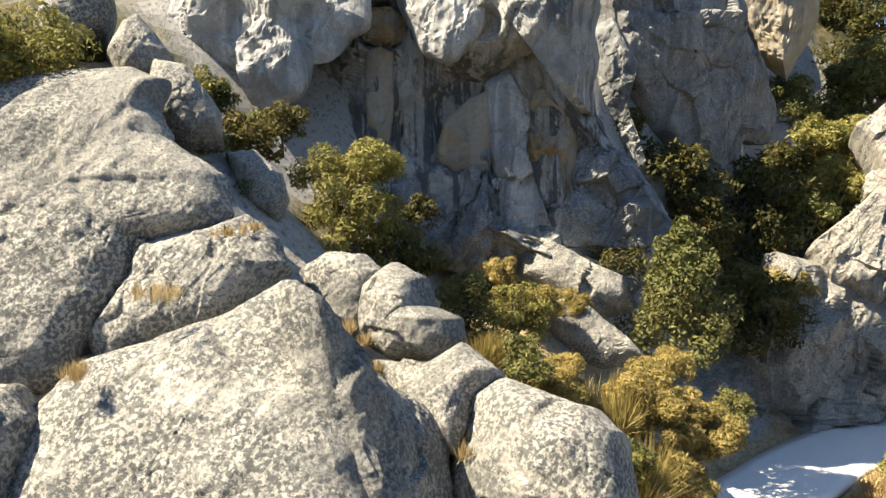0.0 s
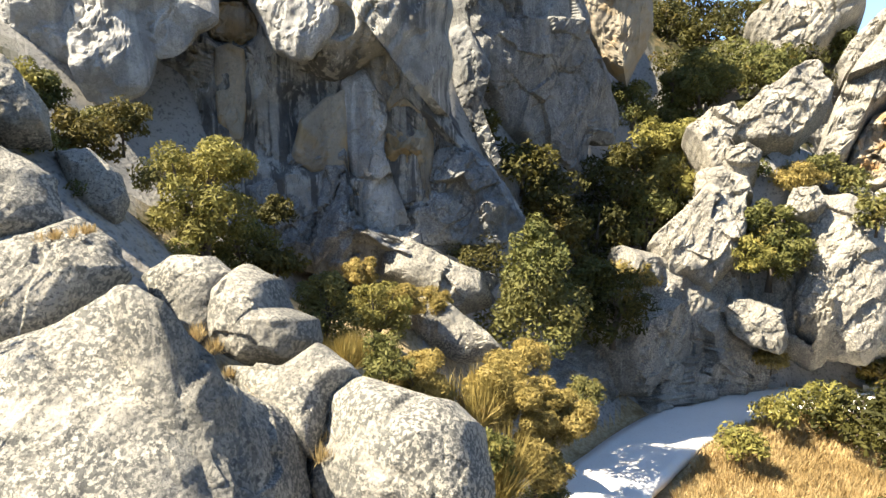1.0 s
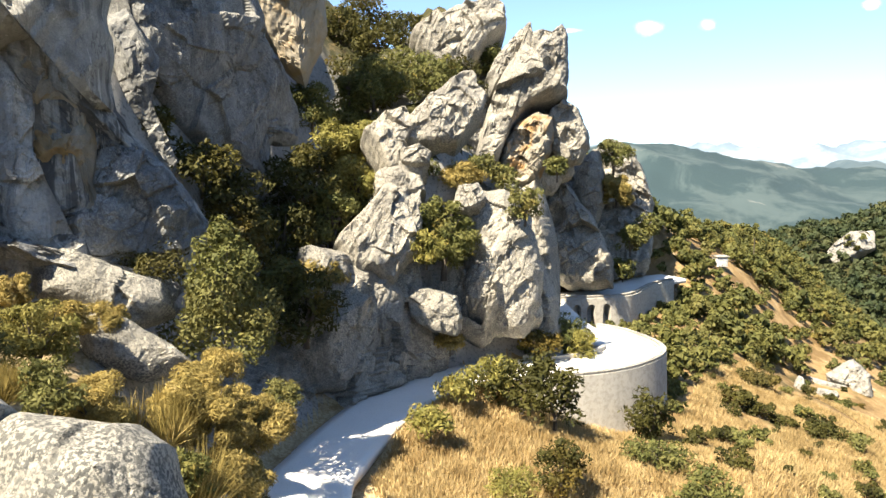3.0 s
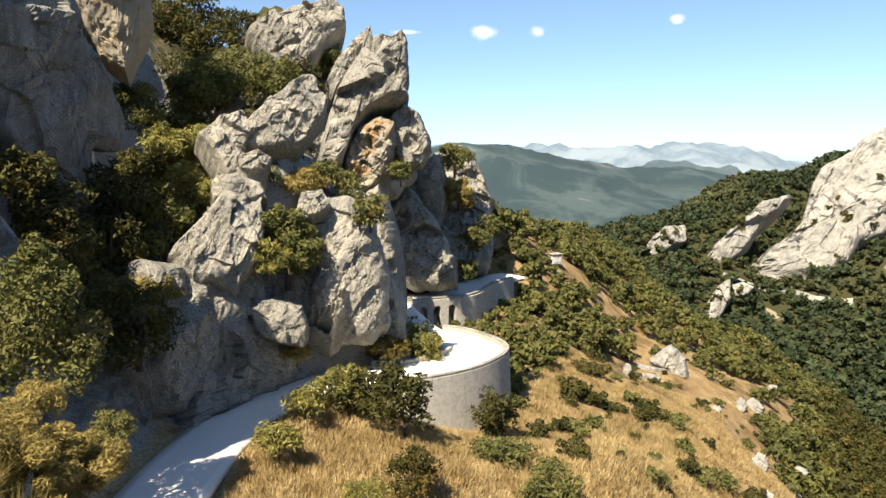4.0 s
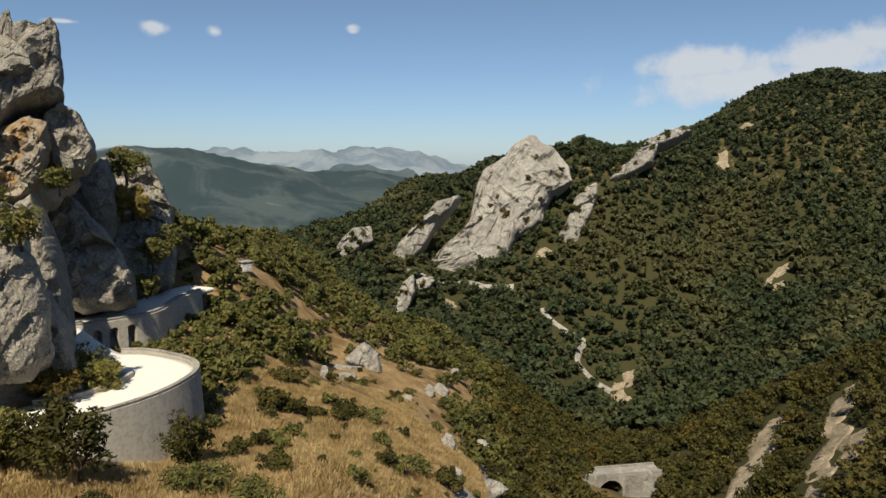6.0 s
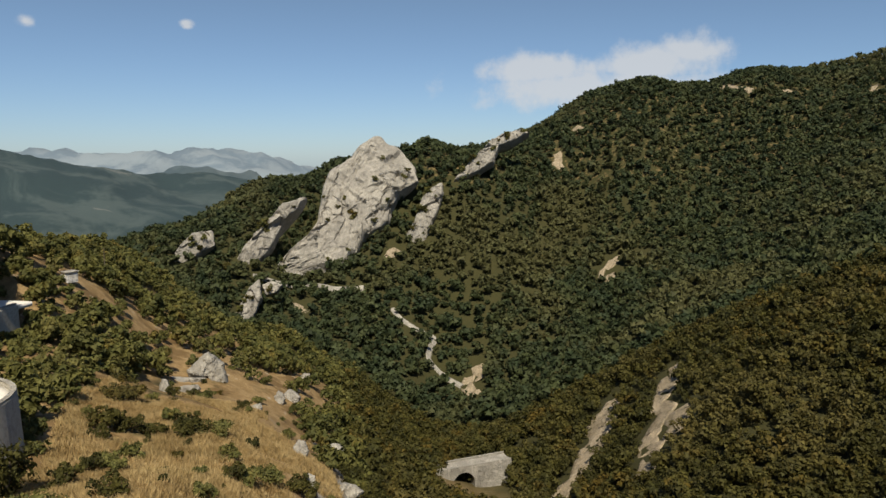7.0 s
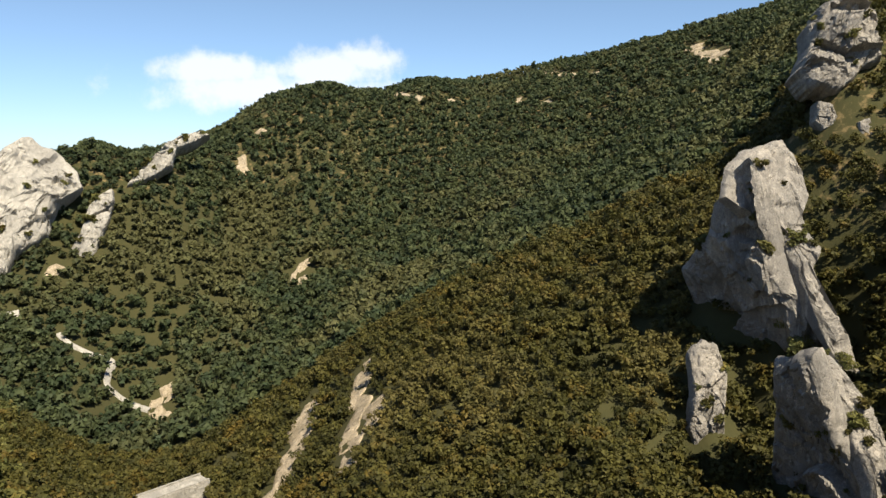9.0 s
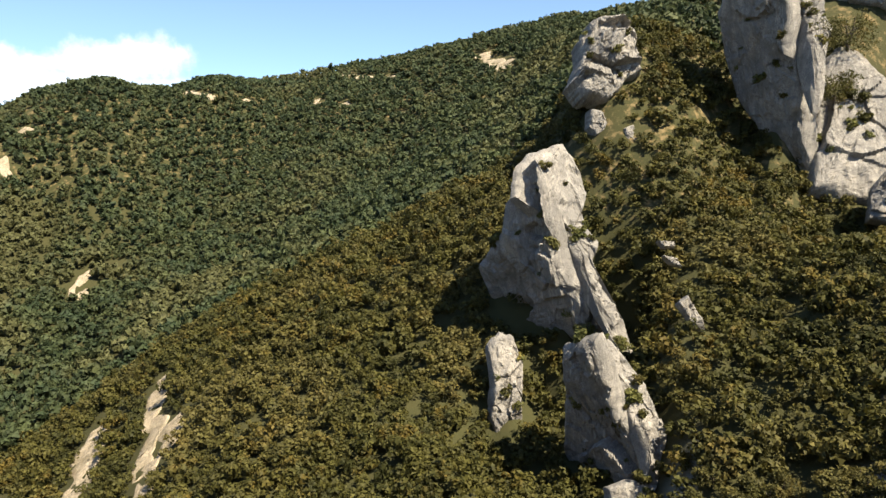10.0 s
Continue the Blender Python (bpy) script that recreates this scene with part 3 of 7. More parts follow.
def height(x, y):
    x, y = np.asarray(x, float).ravel(), np.asarray(y, float).ravel()
    z = np.empty(len(x))
    for s in range(0, len(x), 40000):
        z[s:s + 40000] = kernel(warp(x[s:s + 40000], y[s:s + 40000]), KNOTS) @ WEIGHTS + SURVEY[:, 2].mean()
    # the ravine that the viaduct crosses
    a, b = np.array((61.0, 56.0)), np.array((90.0, 59.5))
    t = np.clip(((x - a[0]) * (b - a)[0] + (y - a[1]) * (b - a)[1]) / ((b - a) @ (b - a)), 0, 1)
    gap = np.hypot(x - a[0] - t * (b - a)[0], y - a[1] - t * (b - a)[1])
    z = np.where(gap < 14, np.minimum(z, -4.6 + 0.06 * gap ** 2), z)
    d = np.hypot(x, y)
    q = np.stack((x, y, 0 * x), -1)
    crag = np.clip((x - 18) / 8, 0, 1) * np.clip((112 - x) / 10, 0, 1) * np.clip((y - 40) / 6, 0, 1) * np.clip((z - 2) / 6, 0, 1)
    z += crag * (1.1 * fbm(q / 5.5, 4, 41, 0.55, True) - 0.8) + 0.35 * fbm(q / 7, 4, 3) + np.clip((d - 120) / 200, 0, 1) * 3.0 * fbm(q / 60, 3, 8)
    far = np.clip((d - 650) / 450, 0, 1)
    far = far * far * (3 - 2 * far)
    z = z * (1 - far) + far_hills(x, y) * far
    near = d < 200
    g = np.full(len(x), 1e3)
    g[near] = road_gap(x[near], y[near])
    k = np.where(z > 0, np.clip((g - ROAD_HALF - 0.3) / 2.5, 0, 1), np.clip((g - 1.0) / 1.2, 0, 1))
    k = k * k * (3 - 2 * k)
    return z * k + (1 - k) * -0.25


def mesh_of(name, verts, faces, material, smooth=True):
    me = bpy.data.meshes.new(name)
    verts = np.ascontiguousarray(verts, np.float32)
    faces = np.ascontiguousarray(faces, np.int32)
    k = faces.shape[1]
    me.vertices.add(len(verts))
    me.vertices.foreach_set("co", verts.ravel())
    me.loops.add(faces.size)
    me.loops.foreach_set("vertex_index", faces.ravel())
    me.polygons.add(len(faces))
    me.polygons.foreach_set("loop_start", np.arange(0, faces.size, k, dtype=np.int32))
    me.polygons.foreach_set("loop_total", np.full(len(faces), k, np.int32))
    me.update(calc_edges=True)
    me.polygons.foreach_set("use_smooth", np.full(len(faces), smooth))
    me.materials.append(material)
    return me


def grid_faces(rows, cols, wrap=False):
    r, c = np.meshgrid(np.arange(rows - 1), np.arange(cols if wrap else cols - 1), indexing="ij")
    a, b = r * cols + c, r * cols + (c + 1) % cols
    return np.stack((a, b, b + cols, a + cols), -1).reshape(-1, 4)


def build_ground():
    az = np.radians(np.concatenate((np.arange(-45, 172, 0.45), np.arange(172, 315, 3.0))))
    rad = np.concatenate(((0.4, 3, 6), np.exp(np.arange(math.log(9), math.log(4800), 0.019))))
    r, a = np.meshgrid(rad, az, indexing="ij")
    x, y = (r * np.sin(a)).ravel(), (r * np.cos(a)).ravel()
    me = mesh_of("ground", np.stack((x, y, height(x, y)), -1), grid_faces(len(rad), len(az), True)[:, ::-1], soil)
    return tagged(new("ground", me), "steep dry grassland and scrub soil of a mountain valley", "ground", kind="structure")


build_ground()


def build_road():
    line = ROAD_LINE
    way = np.gradient(line, axis=0)
    way /= np.hypot(*way.T)[:, None]
    side = np.stack((way[:, 1], -way[:, 0]), -1)
    offs = np.linspace(-ROAD_HALF, ROAD_HALF, 9)
    top = np.array([[(*(p + o * s), 0.03 * (1 - (o / ROAD_HALF) ** 2)) for o in offs] for p, s in zip(line, side)])
    low = top[:, [-1, 0]].copy()
    low[:, :, 2] = -0.6
    v = np.concatenate((top, low), 1)
    f = grid_faces(len(line), v.shape[1], True)
    me = mesh_of("road", v.reshape(-1, 3), f, gravel)
    return tagged(new("road", me), "pale dusty gravel mountain road, partly in shade", "road", kind="structure")


build_road()

# ---- rocks ----
def facets(p, count, rng, span, step, lean, soft):
    """Broken planes: each point takes the height of the tilted plane of its nearest seed, with worn edges between them."""
    seeds = rng.uniform(-0.5, 0.5, (count, 2)) * span
    off, grad = rng.normal(0, step, count), rng.normal(0, lean, (count, 2))
    d1, d2 = np.full(len(p), 1e9), np.full(len(p), 1e9)
    h1, h2 = np.zeros(len(p)), np.zeros(len(p))
    for k in range(count):
        d = p - seeds[k]
        q = np.hypot(d[:, 0], d[:, 1])
        h = off[k] + d @ grad[k]
        first, second = q < d1, (q >= d1) & (q < d2)
        d2 = np.where(first, d1, np.where(second, q, d2))
        h2 = np.where(first, h1, np.where(second, h, h2))
        d1, h1 = np.where(first, q, d1), np.where(first, h, h1)
    w = np.clip((d2 - d1) / soft, 0, 1)
    w = 0.5 + 0.5 * w * (2 - w)
    return h1 * w + h2 * (1 - w)


def rock(name, at, face, tilt, thick, shape, mat=None, dents=(), seed=1, rough=1.0, blocky=0.6, label="", beds=0.0, flute=0.0, plump=5.0, peak=0.15, cells=12, grow=1.04, cuts=3, dip=58, pits=14, back=1.0):
    """A rock mass: at its middle, face the bearing that one looks along to see it, tilt by which it leans back, thick from front to middle,
    shape its outline in metres. dents are hollows: across, up, radius, depth. cuts are the broken planes that bound it, dip the slant of its grain."""
    rng = np.random.default_rng(seed * 77 + 5)
    poly = np.array(shape, float) * grow
    span = np.ptp(poly, 0)
    size = math.sqrt(span[0] * span[1])
    away = math.hypot(at[0], at[1])
    turn_n, ring_n = ((210, 76) if size > 4 else (100, 36)) if away < 26 else ((180, 52) if size > 6 else (90, 24)) if away < 120 else ((160, 46) if size > 10 else (64, 20))
    back_n = 7
    ang = np.linspace(0, 2 * np.pi, turn_n, endpoint=False)
    reach = np.zeros(turn_n)        # the outline's reach from the middle in each direction
    ca, sa_ = np.cos(ang), np.sin(ang)
    for a, b in zip(poly, np.roll(poly, -1, 0)):
        e = b - a
        den = ca * e[1] - sa_ * e[0]
        den = np.where(np.abs(den) < 1e-9, 1e-9, den)
        s = (a[0] * e[1] - a[1] * e[0]) / den
        w = (a[0] * sa_ - a[1] * ca) / den
        reach = np.where((s > 0) & (w >= -1e-6) & (w <= 1 + 1e-6), np.maximum(reach, s), reach)
    reach = np.maximum(reach, 0.04 * size)
    front_m = np.linspace(0.004, 1, ring_n) ** 0.8
    m = np.concatenate((front_m, np.linspace(0.98, 0.45, back_n)))
    deep = np.concatenate((thick * ((1 - peak) * (1 - front_m ** plump) ** 0.6 + peak * (1 - front_m)), -thick * back * np.linspace(0.25, 0.95, back_n)))
    isfront = np.repeat(np.arange(len(m)) < ring_n, turn_n)
    mm = np.repeat(m, turn_n)
    u, v = (m[:, None] * reach * ca).ravel(), (m[:, None] * reach * sa_).ravel()
    n = np.repeat(deep, turn_n)
    q = np.stack((u, v, n), -1) / size * 3.2 + seed * 7.7
    bend = size * 0.03 * np.stack((vnoise(q * 1.2, seed + 31), vnoise(q * 1.2 + 9, seed + 37)), -1)
    uv = np.stack((u, v), -1) + bend
    # large broken planes that meet in ridges
    for k in range(cuts):
        a = (k + rng.uniform(0.1, 0.9)) * 6.283 / cuts
        slope, way = rng.uniform(0.2, 0.75) * min(1.0, 2.2 * thick / size + 0.3), np.array((math.cos(a), math.sin(a)))
        edge = (poly @ way).max() * rng.uniform(0.35, 0.8)
        plane = thick * rng.uniform(0.9, 1.0) - slope * (uv @ way - edge)
        n = np.where(isfront, np.minimum(n, np.maximum(plane, -0.1 * thick)), n)
    keep = np.where(isfront, np.clip((1 - mm) * 6, 0.12, 1), 0.2)
    worn = 4.0 if away < 26 else 1.0
    lump = blocky * (facets(uv, cells, rng, span, 0.024 * size / worn ** 0.5, 0.16, 0.003 * size * worn) + facets(uv, 46, rng, span, 0.008 * size / worn ** 0.5, 0.1, 0.002 * size * worn))
    if size > 5:
        lump += blocky * facets(uv, 120, rng, span, 0.003 * size, 0.08, 0.002 * size)
    lump += (1.2 - blocky) * size * (0.03 * fbm(q * 0.8, 2, seed) + 0.012 * fbm(q * 2.4, 3, seed + 3, 0.55))
    wobble = 0.25 * fbm(q * 6, 2, seed + 60)
    # slanting grain: long grooves and a few open joints along it
    slant = radians(dip)
    lengthwise, across = u * math.cos(slant) + v * math.sin(slant), -u * math.sin(slant) + v * math.cos(slant)
    g3 = np.stack((across, lengthwise * 0.22, n * 0.3), -1)
    lump += 0.012 * size * fbm(g3 / size * 9 + seed, 3, seed + 15, 0.55, True)
    if away > 30:
        rib = np.stack((across / 1.5, lengthwise / 5.0, n / 4.0), -1) * (1.0 if away < 125 else 0.4)
        lump += (0.085 if away < 125 else 0.3) * fbm(rib + seed, 3, seed + 16, 0.6, True)
    joint = fbm(g3 / size * 3.4 + seed * 3 + 0.5 * wobble[:, None], 2, seed + 9)
    lump -= (0.006 if away < 26 else 0.022) * size * np.exp(-(joint / 0.022) ** 2)
    crack = fbm(q * (2.0, 0.9, 1.1) + wobble[:, None], 2, seed + 9)
    lump -= 0.010 * size * np.exp(-(crack / 0.05) ** 2)
    if beds:
        lump += beds * size * fbm(q * (0.6, 5, 0.6), 3, seed + 4)
    if flute:
        lump += flute * size * fbm(q * (4.5, 0.7, 1), 4, seed + 6, 0.6, True)
    w3 = np.stack((u, v, n), -1)
    lump += 0.08 * fbm(w3 / 0.9 + seed, 3, seed + 11, 0.6)
    # weathering pits with a sharp upper lip
    for k in range(pits):
        c, r = rng.uniform(-0.42, 0.42, 2) * span, size * rng.uniform(0.006, 0.02)
        g = np.hypot((u - c[0]) * rng.uniform(0.8, 1.3), (v - c[1]) * rng.uniform(1.0, 1.8)) / r + wobble
        lump -= 0.7 * r * np.clip(1.15 - g, 0, 0.8) * np.clip(0.6 + 0.8 * (v - c[1]) / r, 0.15, 1.2)
    n = n + lump * rough * keep
    for du, dv, dr, dd in dents:
        g = np.hypot(u - du, (v - dv) * 0.9) / dr * (1 + 0.2 * fbm(q * 3, 2, seed + 2))
        n = n - dd * np.clip(1.2 - g, 0, 0.45) * 2.2 * isfront
    ragged = 1 + 0.04 * rough * fbm(np.stack((u, v, 0 * u), -1) / size * 9 + seed, 3, seed + 21, 0.6) * mm
    p = np.stack((u * ragged, v * ragged, n - thick * 0.3), -1)
    fr, tr = radians(face), radians(tilt)
    right = np.array((math.cos(fr), -math.sin(fr), 0))
    into = np.array((math.sin(fr), math.cos(fr), 0))
    up = np.array((0, 0, 1)) * math.cos(tr) + into * math.sin(tr)
    front = np.cross(right, up)
    verts = p[:, :1] * right + p[:, 1:2] * up + p[:, 2:] * front
    me = mesh_of(name, verts, grid_faces(len(m), turn_n, True)[:, ::-1], mat or limestone, away < 30)
    ob = new(name, me)
    ob.location = at
    return tagged(ob, label or LABELS[name], name.split("_")[-1], group="rocks of the valley")


LABELS = {
    "sloping_slab": "huge sloping grey limestone slab speckled with lichen",
    "boulder": "weathered pale grey limestone boulder with dark lichen",
    "cliff": "sheer weathered limestone cliff with cracks and ledges",
    "stained_cliff": "overhanging limestone cliff with black water stains and hollows",
    "grey_cliff": "smooth grey bulging limestone overhang with water streaks",
    "ochre_cliff": "limestone cliff with ochre hollows where rock has fallen",
    "road_cutting": "rough grey rock face cut beside the gravel road",
    "crag": "white limestone crag standing out of the woods",
    "fin": "tall thin limestone fin rising from the oak woods",
}

rock('sloping_slab', (-11.47, 18.53, 17.25), -3.1, 37, 1.2, ((-4.43, 4.57), (-1.22, 5.3), (1.6, 5.39), (2.68, 4.94), (2.46, 3.94), (3.16, 2.68), (4.74, 1.48), (5.01, 0.34), (4.62, -0.2), (2.76, -0.71), (2.68, -1.56), (1.71, -3.43), (1.49, -4.29), (-1.35, -5.57)), plump=7.0, rough=0.45, blocky=0.6, seed=1)
rock('boulder', (-6.08, 14.22, 12.68), 4.5, 42, 1.3, ((1.5, 4.41), (2.05, 3.6), (2.74, 2.1), (3.46, 0.49), (4.2, -2.03), (-3.88, -2.28), (-4.05, -0.07), (-3.88, 0.86), (-3.06, 2.0), (-1.2, 2.78), (0.06, 3.34), (0.93, 3.99)), rough=0.5, blocky=0.5, cuts=2, pits=4, seed=2)
rock('boulder', (-2.00, 15.09, 12.18), -66.3, 20, 1.0, ((-1.23, 4.5), (-0.62, 3.7), (-0.05, 2.21), (1.46, 1.03), (3.24, -0.36), (2.64, -1.56), (1.54, -3.34), (-2.06, -1.38), (-1.53, 0.6), (-1.34, 2.44), (-1.34, 3.6)), rough=0.5, blocky=0.8, seed=3)
rock('boulder', (-7.31, 17.96, 15.56), -5.3, 34, 1.2, ((0.45, 1.71), (1.49, 2.15), (2.3, 1.42), (2.61, 0.55), (1.64, -0.41), (0.83, -1.18), (-0.79, -1.74), (-1.85, -2.0), (-2.34, -1.39), (-1.53, 0.31), (-1.44, 1.31)), rough=0.5, blocky=0.8, seed=4)
rock('boulder', (2.76, 15.51, 11.94), 34.5, 32, 2.0, ((-3.63, 0.86), (-2.77, 1.49), (-1.39, 1.28), (0.02, 1.12), (0.71, 0.7), (1.24, -0.74), (1.39, -1.93), (-1.9, -2.91), (-3.47, -1.69), (-3.64, -0.69)), peak=0.5, rough=0.5, blocky=0.8, seed=5)
rock('boulder', (-1.66, 19.78, 14.21), 27.6, 14, 1.5, ((-1.37, 0.97), (-0.66, 1.62), (0.25, 1.26), (0.63, 0.47), (1.49, 0.22), (1.68, -0.39), (1.36, -0.99), (-0.09, -1.26), (-1.12, -0.89), (-1.43, -0.07)), rough=0.5, blocky=0.8, seed=6)
rock('boulder', (-3.47, 20.79, 14.82), 17.9, 18, 1.2, ((-1.63, 0.57), (-0.74, 1.24), (0.41, 1.2), (1.03, 0.7), (1.09, -0.67), (0.91, -1.53), (-0.04, -1.26), (-1.03, -0.29)), rough=0.5, blocky=0.8, seed=7)
rock('boulder', (-0.65, 17.62, 12.79), 25.5, 50, 1.0, ((-2.26, 0.58), (-0.5, 0.64), (0.39, 1.53), (1.6, 0.77), (0.89, -0.04), (0.91, -1.51), (0.22, -1.32), (-1.31, -0.4)), rough=0.5, blocky=0.8, seed=8)
rock('boulder', (-13.60, 26.06, 23.99), -25.6, 15, 2.0, ((-1.32, -0.41), (-0.71, 1.33), (1.14, 1.54), (1.38, 0.25), (0.98, -0.86), (-0.16, -1.58), (-1.03, -1.42)), rough=0.5, blocky=0.8, seed=9)
rock('boulder', (-11.03, 25.21, 22.47), -21.6, 15, 1.5, ((-1.08, 0.09), (-0.55, 1.15), (-0.07, 1.5), (0.36, 1.01), (1.14, -0.21), (0.71, -1.27), (-0.64, -0.9)), rough=0.5, blocky=0.8, seed=10)
rock('boulder', (-9.21, 23.92, 20.67), -18.9, 25, 1.5, ((-0.88, 1.59), (0.19, 1.42), (1.21, -0.29), (1.24, -1.35), (0.07, -1.36), (-0.78, -0.75), (-1.18, 0.29)), rough=0.5, blocky=0.8, seed=11)
rock('boulder', (-6.89, 24.63, 17.95), -13.5, 20, 1.0, ((-1.1, 1.19), (-0.13, 1.29), (0.81, 0.34), (1.01, -0.51), (0.54, -1.53), (-0.58, -0.68)), rough=0.5, blocky=0.8, seed=12)
rock('boulder', (-10.80, 13.69, 12.63), -14.9, 30, 1.5, ((-1.43, 1.66), (1.03, 1.56), (1.53, 0.76), (1.18, -0.62), (1.16, -1.73), (-1.06, -1.42)), rough=0.5, blocky=0.8, seed=13)
rock('stained_cliff', (-2.21, 41.85, 23.95), 2.1, 6, 2.0, ((-14.11, 13.74), (11.37, 13.47), (11.07, 1.90), (10.90, -2.65), (13.48, -5.93), (15.63, -9.21), (14.17, -10.69), (9.25, -11.52), (4.63, -11.86), (-0.01, -11.54), (-5.34, -10.55), (-7.32, -6.56), (-8.96, -3.09), (-12.94, -0.28), (-14.91, 2.69)), mat=stained, rough=0.7, blocky=0.5, cuts=0, dip=88, plump=14.0, pits=30, grow=1.02, flute=0.008, seed=14, dents=((-1.38, 2.36, 1.50, 1.50), (-1.58, 0.01, 0.80, 0.50), (-1.66, -2.61, 0.75, 0.40), (4.93, 2.26, 0.70, 0.70), (-6.64, -3.92, 1.20, 0.60), (1.32, -3.94, 1.80, 0.50), (-4.30, -2.28, 1.50, 0.50), (3.62, -3.61, 2.20, 0.60),))
rock('grey_cliff', (-0.40, 40.27, 28.64), 24.6, 26, 1.4, ((-4.14, 6.98), (1.84, 5.87), (3.10, -3.18), (1.79, -5.07), (-0.08, -4.74), (-1.47, -2.79), (-2.90, -0.42)), mat=smooth_stone, rough=1.0, blocky=0.15, cuts=0, plump=4.0, pits=8, grow=1.0, seed=73)
rock('grey_cliff', (-10.59, 39.19, 27.20), 14.2, 26, 1.8, ((-9.21, 8.65), (5.92, 7.00), (6.61, -1.42), (5.58, -2.72), (4.04, -3.66), (3.71, -5.28), (2.21, -6.38), (1.04, -6.03), (0.52, -4.20), (-2.88, -3.74), (-5.39, -1.88)), mat=smooth_stone, rough=1.0, blocky=0.15, cuts=0, plump=4.0, pits=10, grow=1.0, seed=66, dents=((2.18, -6.22, 0.80, 0.70), (4.29, -2.33, 1.10, 0.60), (0.10, -2.13, 1.00, 0.60), (2.45, -0.85, 1.00, -0.60), (-1.73, -1.34, 1.20, -0.70),))
rock('grey_cliff', (2.85, 39.80, 27.34), 13.2, -4, 2.4, ((-5.14, 8.93), (5.38, 8.00), (5.27, -1.97), (5.17, -6.16), (4.46, -6.31), (3.74, -3.71), (2.49, -2.17), (0.63, -3.47), (-1.13, -4.51), (-4.41, -4.12), (-5.36, -2.22)), mat=stained, rough=1.0, blocky=0.2, cuts=0, plump=4.0, pits=10, grow=1.0, seed=67, dents=((-0.32, -1.33, 0.70, 0.80), (-2.56, -1.70, 1.20, 0.50), (-3.89, -3.20, 0.80, 0.50), (1.56, -1.25, 1.20, -0.50),))
rock('ochre_cliff', (-3.53, 41.28, 26.12), -1.7, -6, 0.7, ((-1.34, 0.51), (-0.56, 1.07), (0.40, 1.14), (1.23, 0.44), (1.35, -0.70), (0.37, -1.15), (-1.24, -0.78)), mat=pale_ochre, rough=0.5, cuts=0, plump=2.5, seed=68, dents=((0.00, 0.12, 1.00, 0.60),))
rock('ochre_cliff', (-3.72, 40.27, 22.29), -2.1, 5, 0.4, ((-0.72, 2.28), (0.04, 2.59), (0.80, 2.28), (0.84, -0.08), (0.56, -2.61), (-0.23, -2.45), (-0.70, -1.82), (-0.83, 0.55)), mat=pale_ochre, rough=0.5, cuts=0, plump=9.0, seed=69)
rock('ochre_cliff', (1.01, 40.13, 20.32), 4.6, 4, 0.4, ((1.45, 2.20), (1.60, -0.32), (1.48, -2.23), (-0.63, -2.23), (-1.60, -1.43), (-1.09, 0.48), (0.31, 1.74)), mat=pale_ochre, rough=0.6, cuts=1, plump=9.0, seed=70)
rock('cliff', (4.42, 40.03, 18.84), -8.7, 4, 1.0, ((-2.07, 3.98), (-0.82, 4.78), (0.42, 3.07), (-0.13, 0.53), (0.62, -1.72), (2.13, -4.82), (-0.90, -4.85), (-1.88, -4.09), (-1.40, -1.70), (-2.10, 1.16)), mat=smooth_stone, rough=0.8, blocky=0.7, cuts=2, dip=80, plump=3.0, peak=0.5, back=2.0, seed=16)
rock('ochre_cliff', (6.05, 40.20, 19.12), 9.6, 2, 1.0, ((-1.68, 3.27), (-0.58, 4.20), (0.94, 3.39), (1.39, 0.24), (1.12, -1.68), (1.81, -4.26), (0.53, -4.27), (-1.29, -1.69), (-1.75, 0.89)), mat=pale_ochre, rough=1.0, blocky=0.3, cuts=2, plump=3.0, peak=0.4, back=2.0, seed=15, dents=((-0.38, 1.36, 1.00, 0.80), (-0.24, -1.04, 1.00, 0.80), (1.17, 3.23, 0.60, 0.60), (0.49, -2.33, 0.60, 0.50),))
rock('cliff', (9.06, 39.78, 16.80), 7.7, 14, 0.8, ((-1.94, 4.82), (-0.33, 3.63), (1.89, 1.31), (3.74, -1.75), (2.50, -3.05), (-2.20, -2.95), (-3.65, -1.66), (-1.91, 0.32)), mat=shade_stone, rough=1.2, blocky=0.9, cuts=2, plump=3.0, peak=0.5, back=2.5, seed=17)
rock('cliff', (2.28, 39.45, 14.60), 0.4, 16, 0.9, ((-5.47, 2.64), (-3.20, 4.64), (0.13, 5.31), (0.65, 0.32), (3.20, -0.50), (8.10, -2.45), (7.71, -4.20), (2.82, -2.91), (-1.94, -2.09), (-5.13, -0.96)), mat=shade_stone, rough=1.4, blocky=0.9, cuts=2, plump=3.0, peak=0.5, back=2.5, seed=71)
rock('cliff', (17.02, 52.98, 26.05), -15.6, 0, 3.0, ((-6.78, 9.67), (1.95, 8.89), (4.72, 5.10), (5.83, 1.87), (9.64, -3.97), (9.42, -6.16), (6.46, -6.17), (6.10, -10.32), (4.12, -10.28), (0.34, -7.03), (-3.15, -4.15), (-6.27, -0.22)), mat=shade_stone, rough=0.8, blocky=0.8, cuts=2, plump=14.0, seed=18)
rock('cliff', (12.48, 49.64, 22.35), 4.8, 2, 2.5, ((-2.26, 5.08), (-0.71, 5.76), (0.99, 2.90), (0.05, -0.99), (2.22, -5.68), (1.09, -5.70), (-1.87, -1.75)), mat=shade_stone, rough=0.8, cuts=3, seed=19)
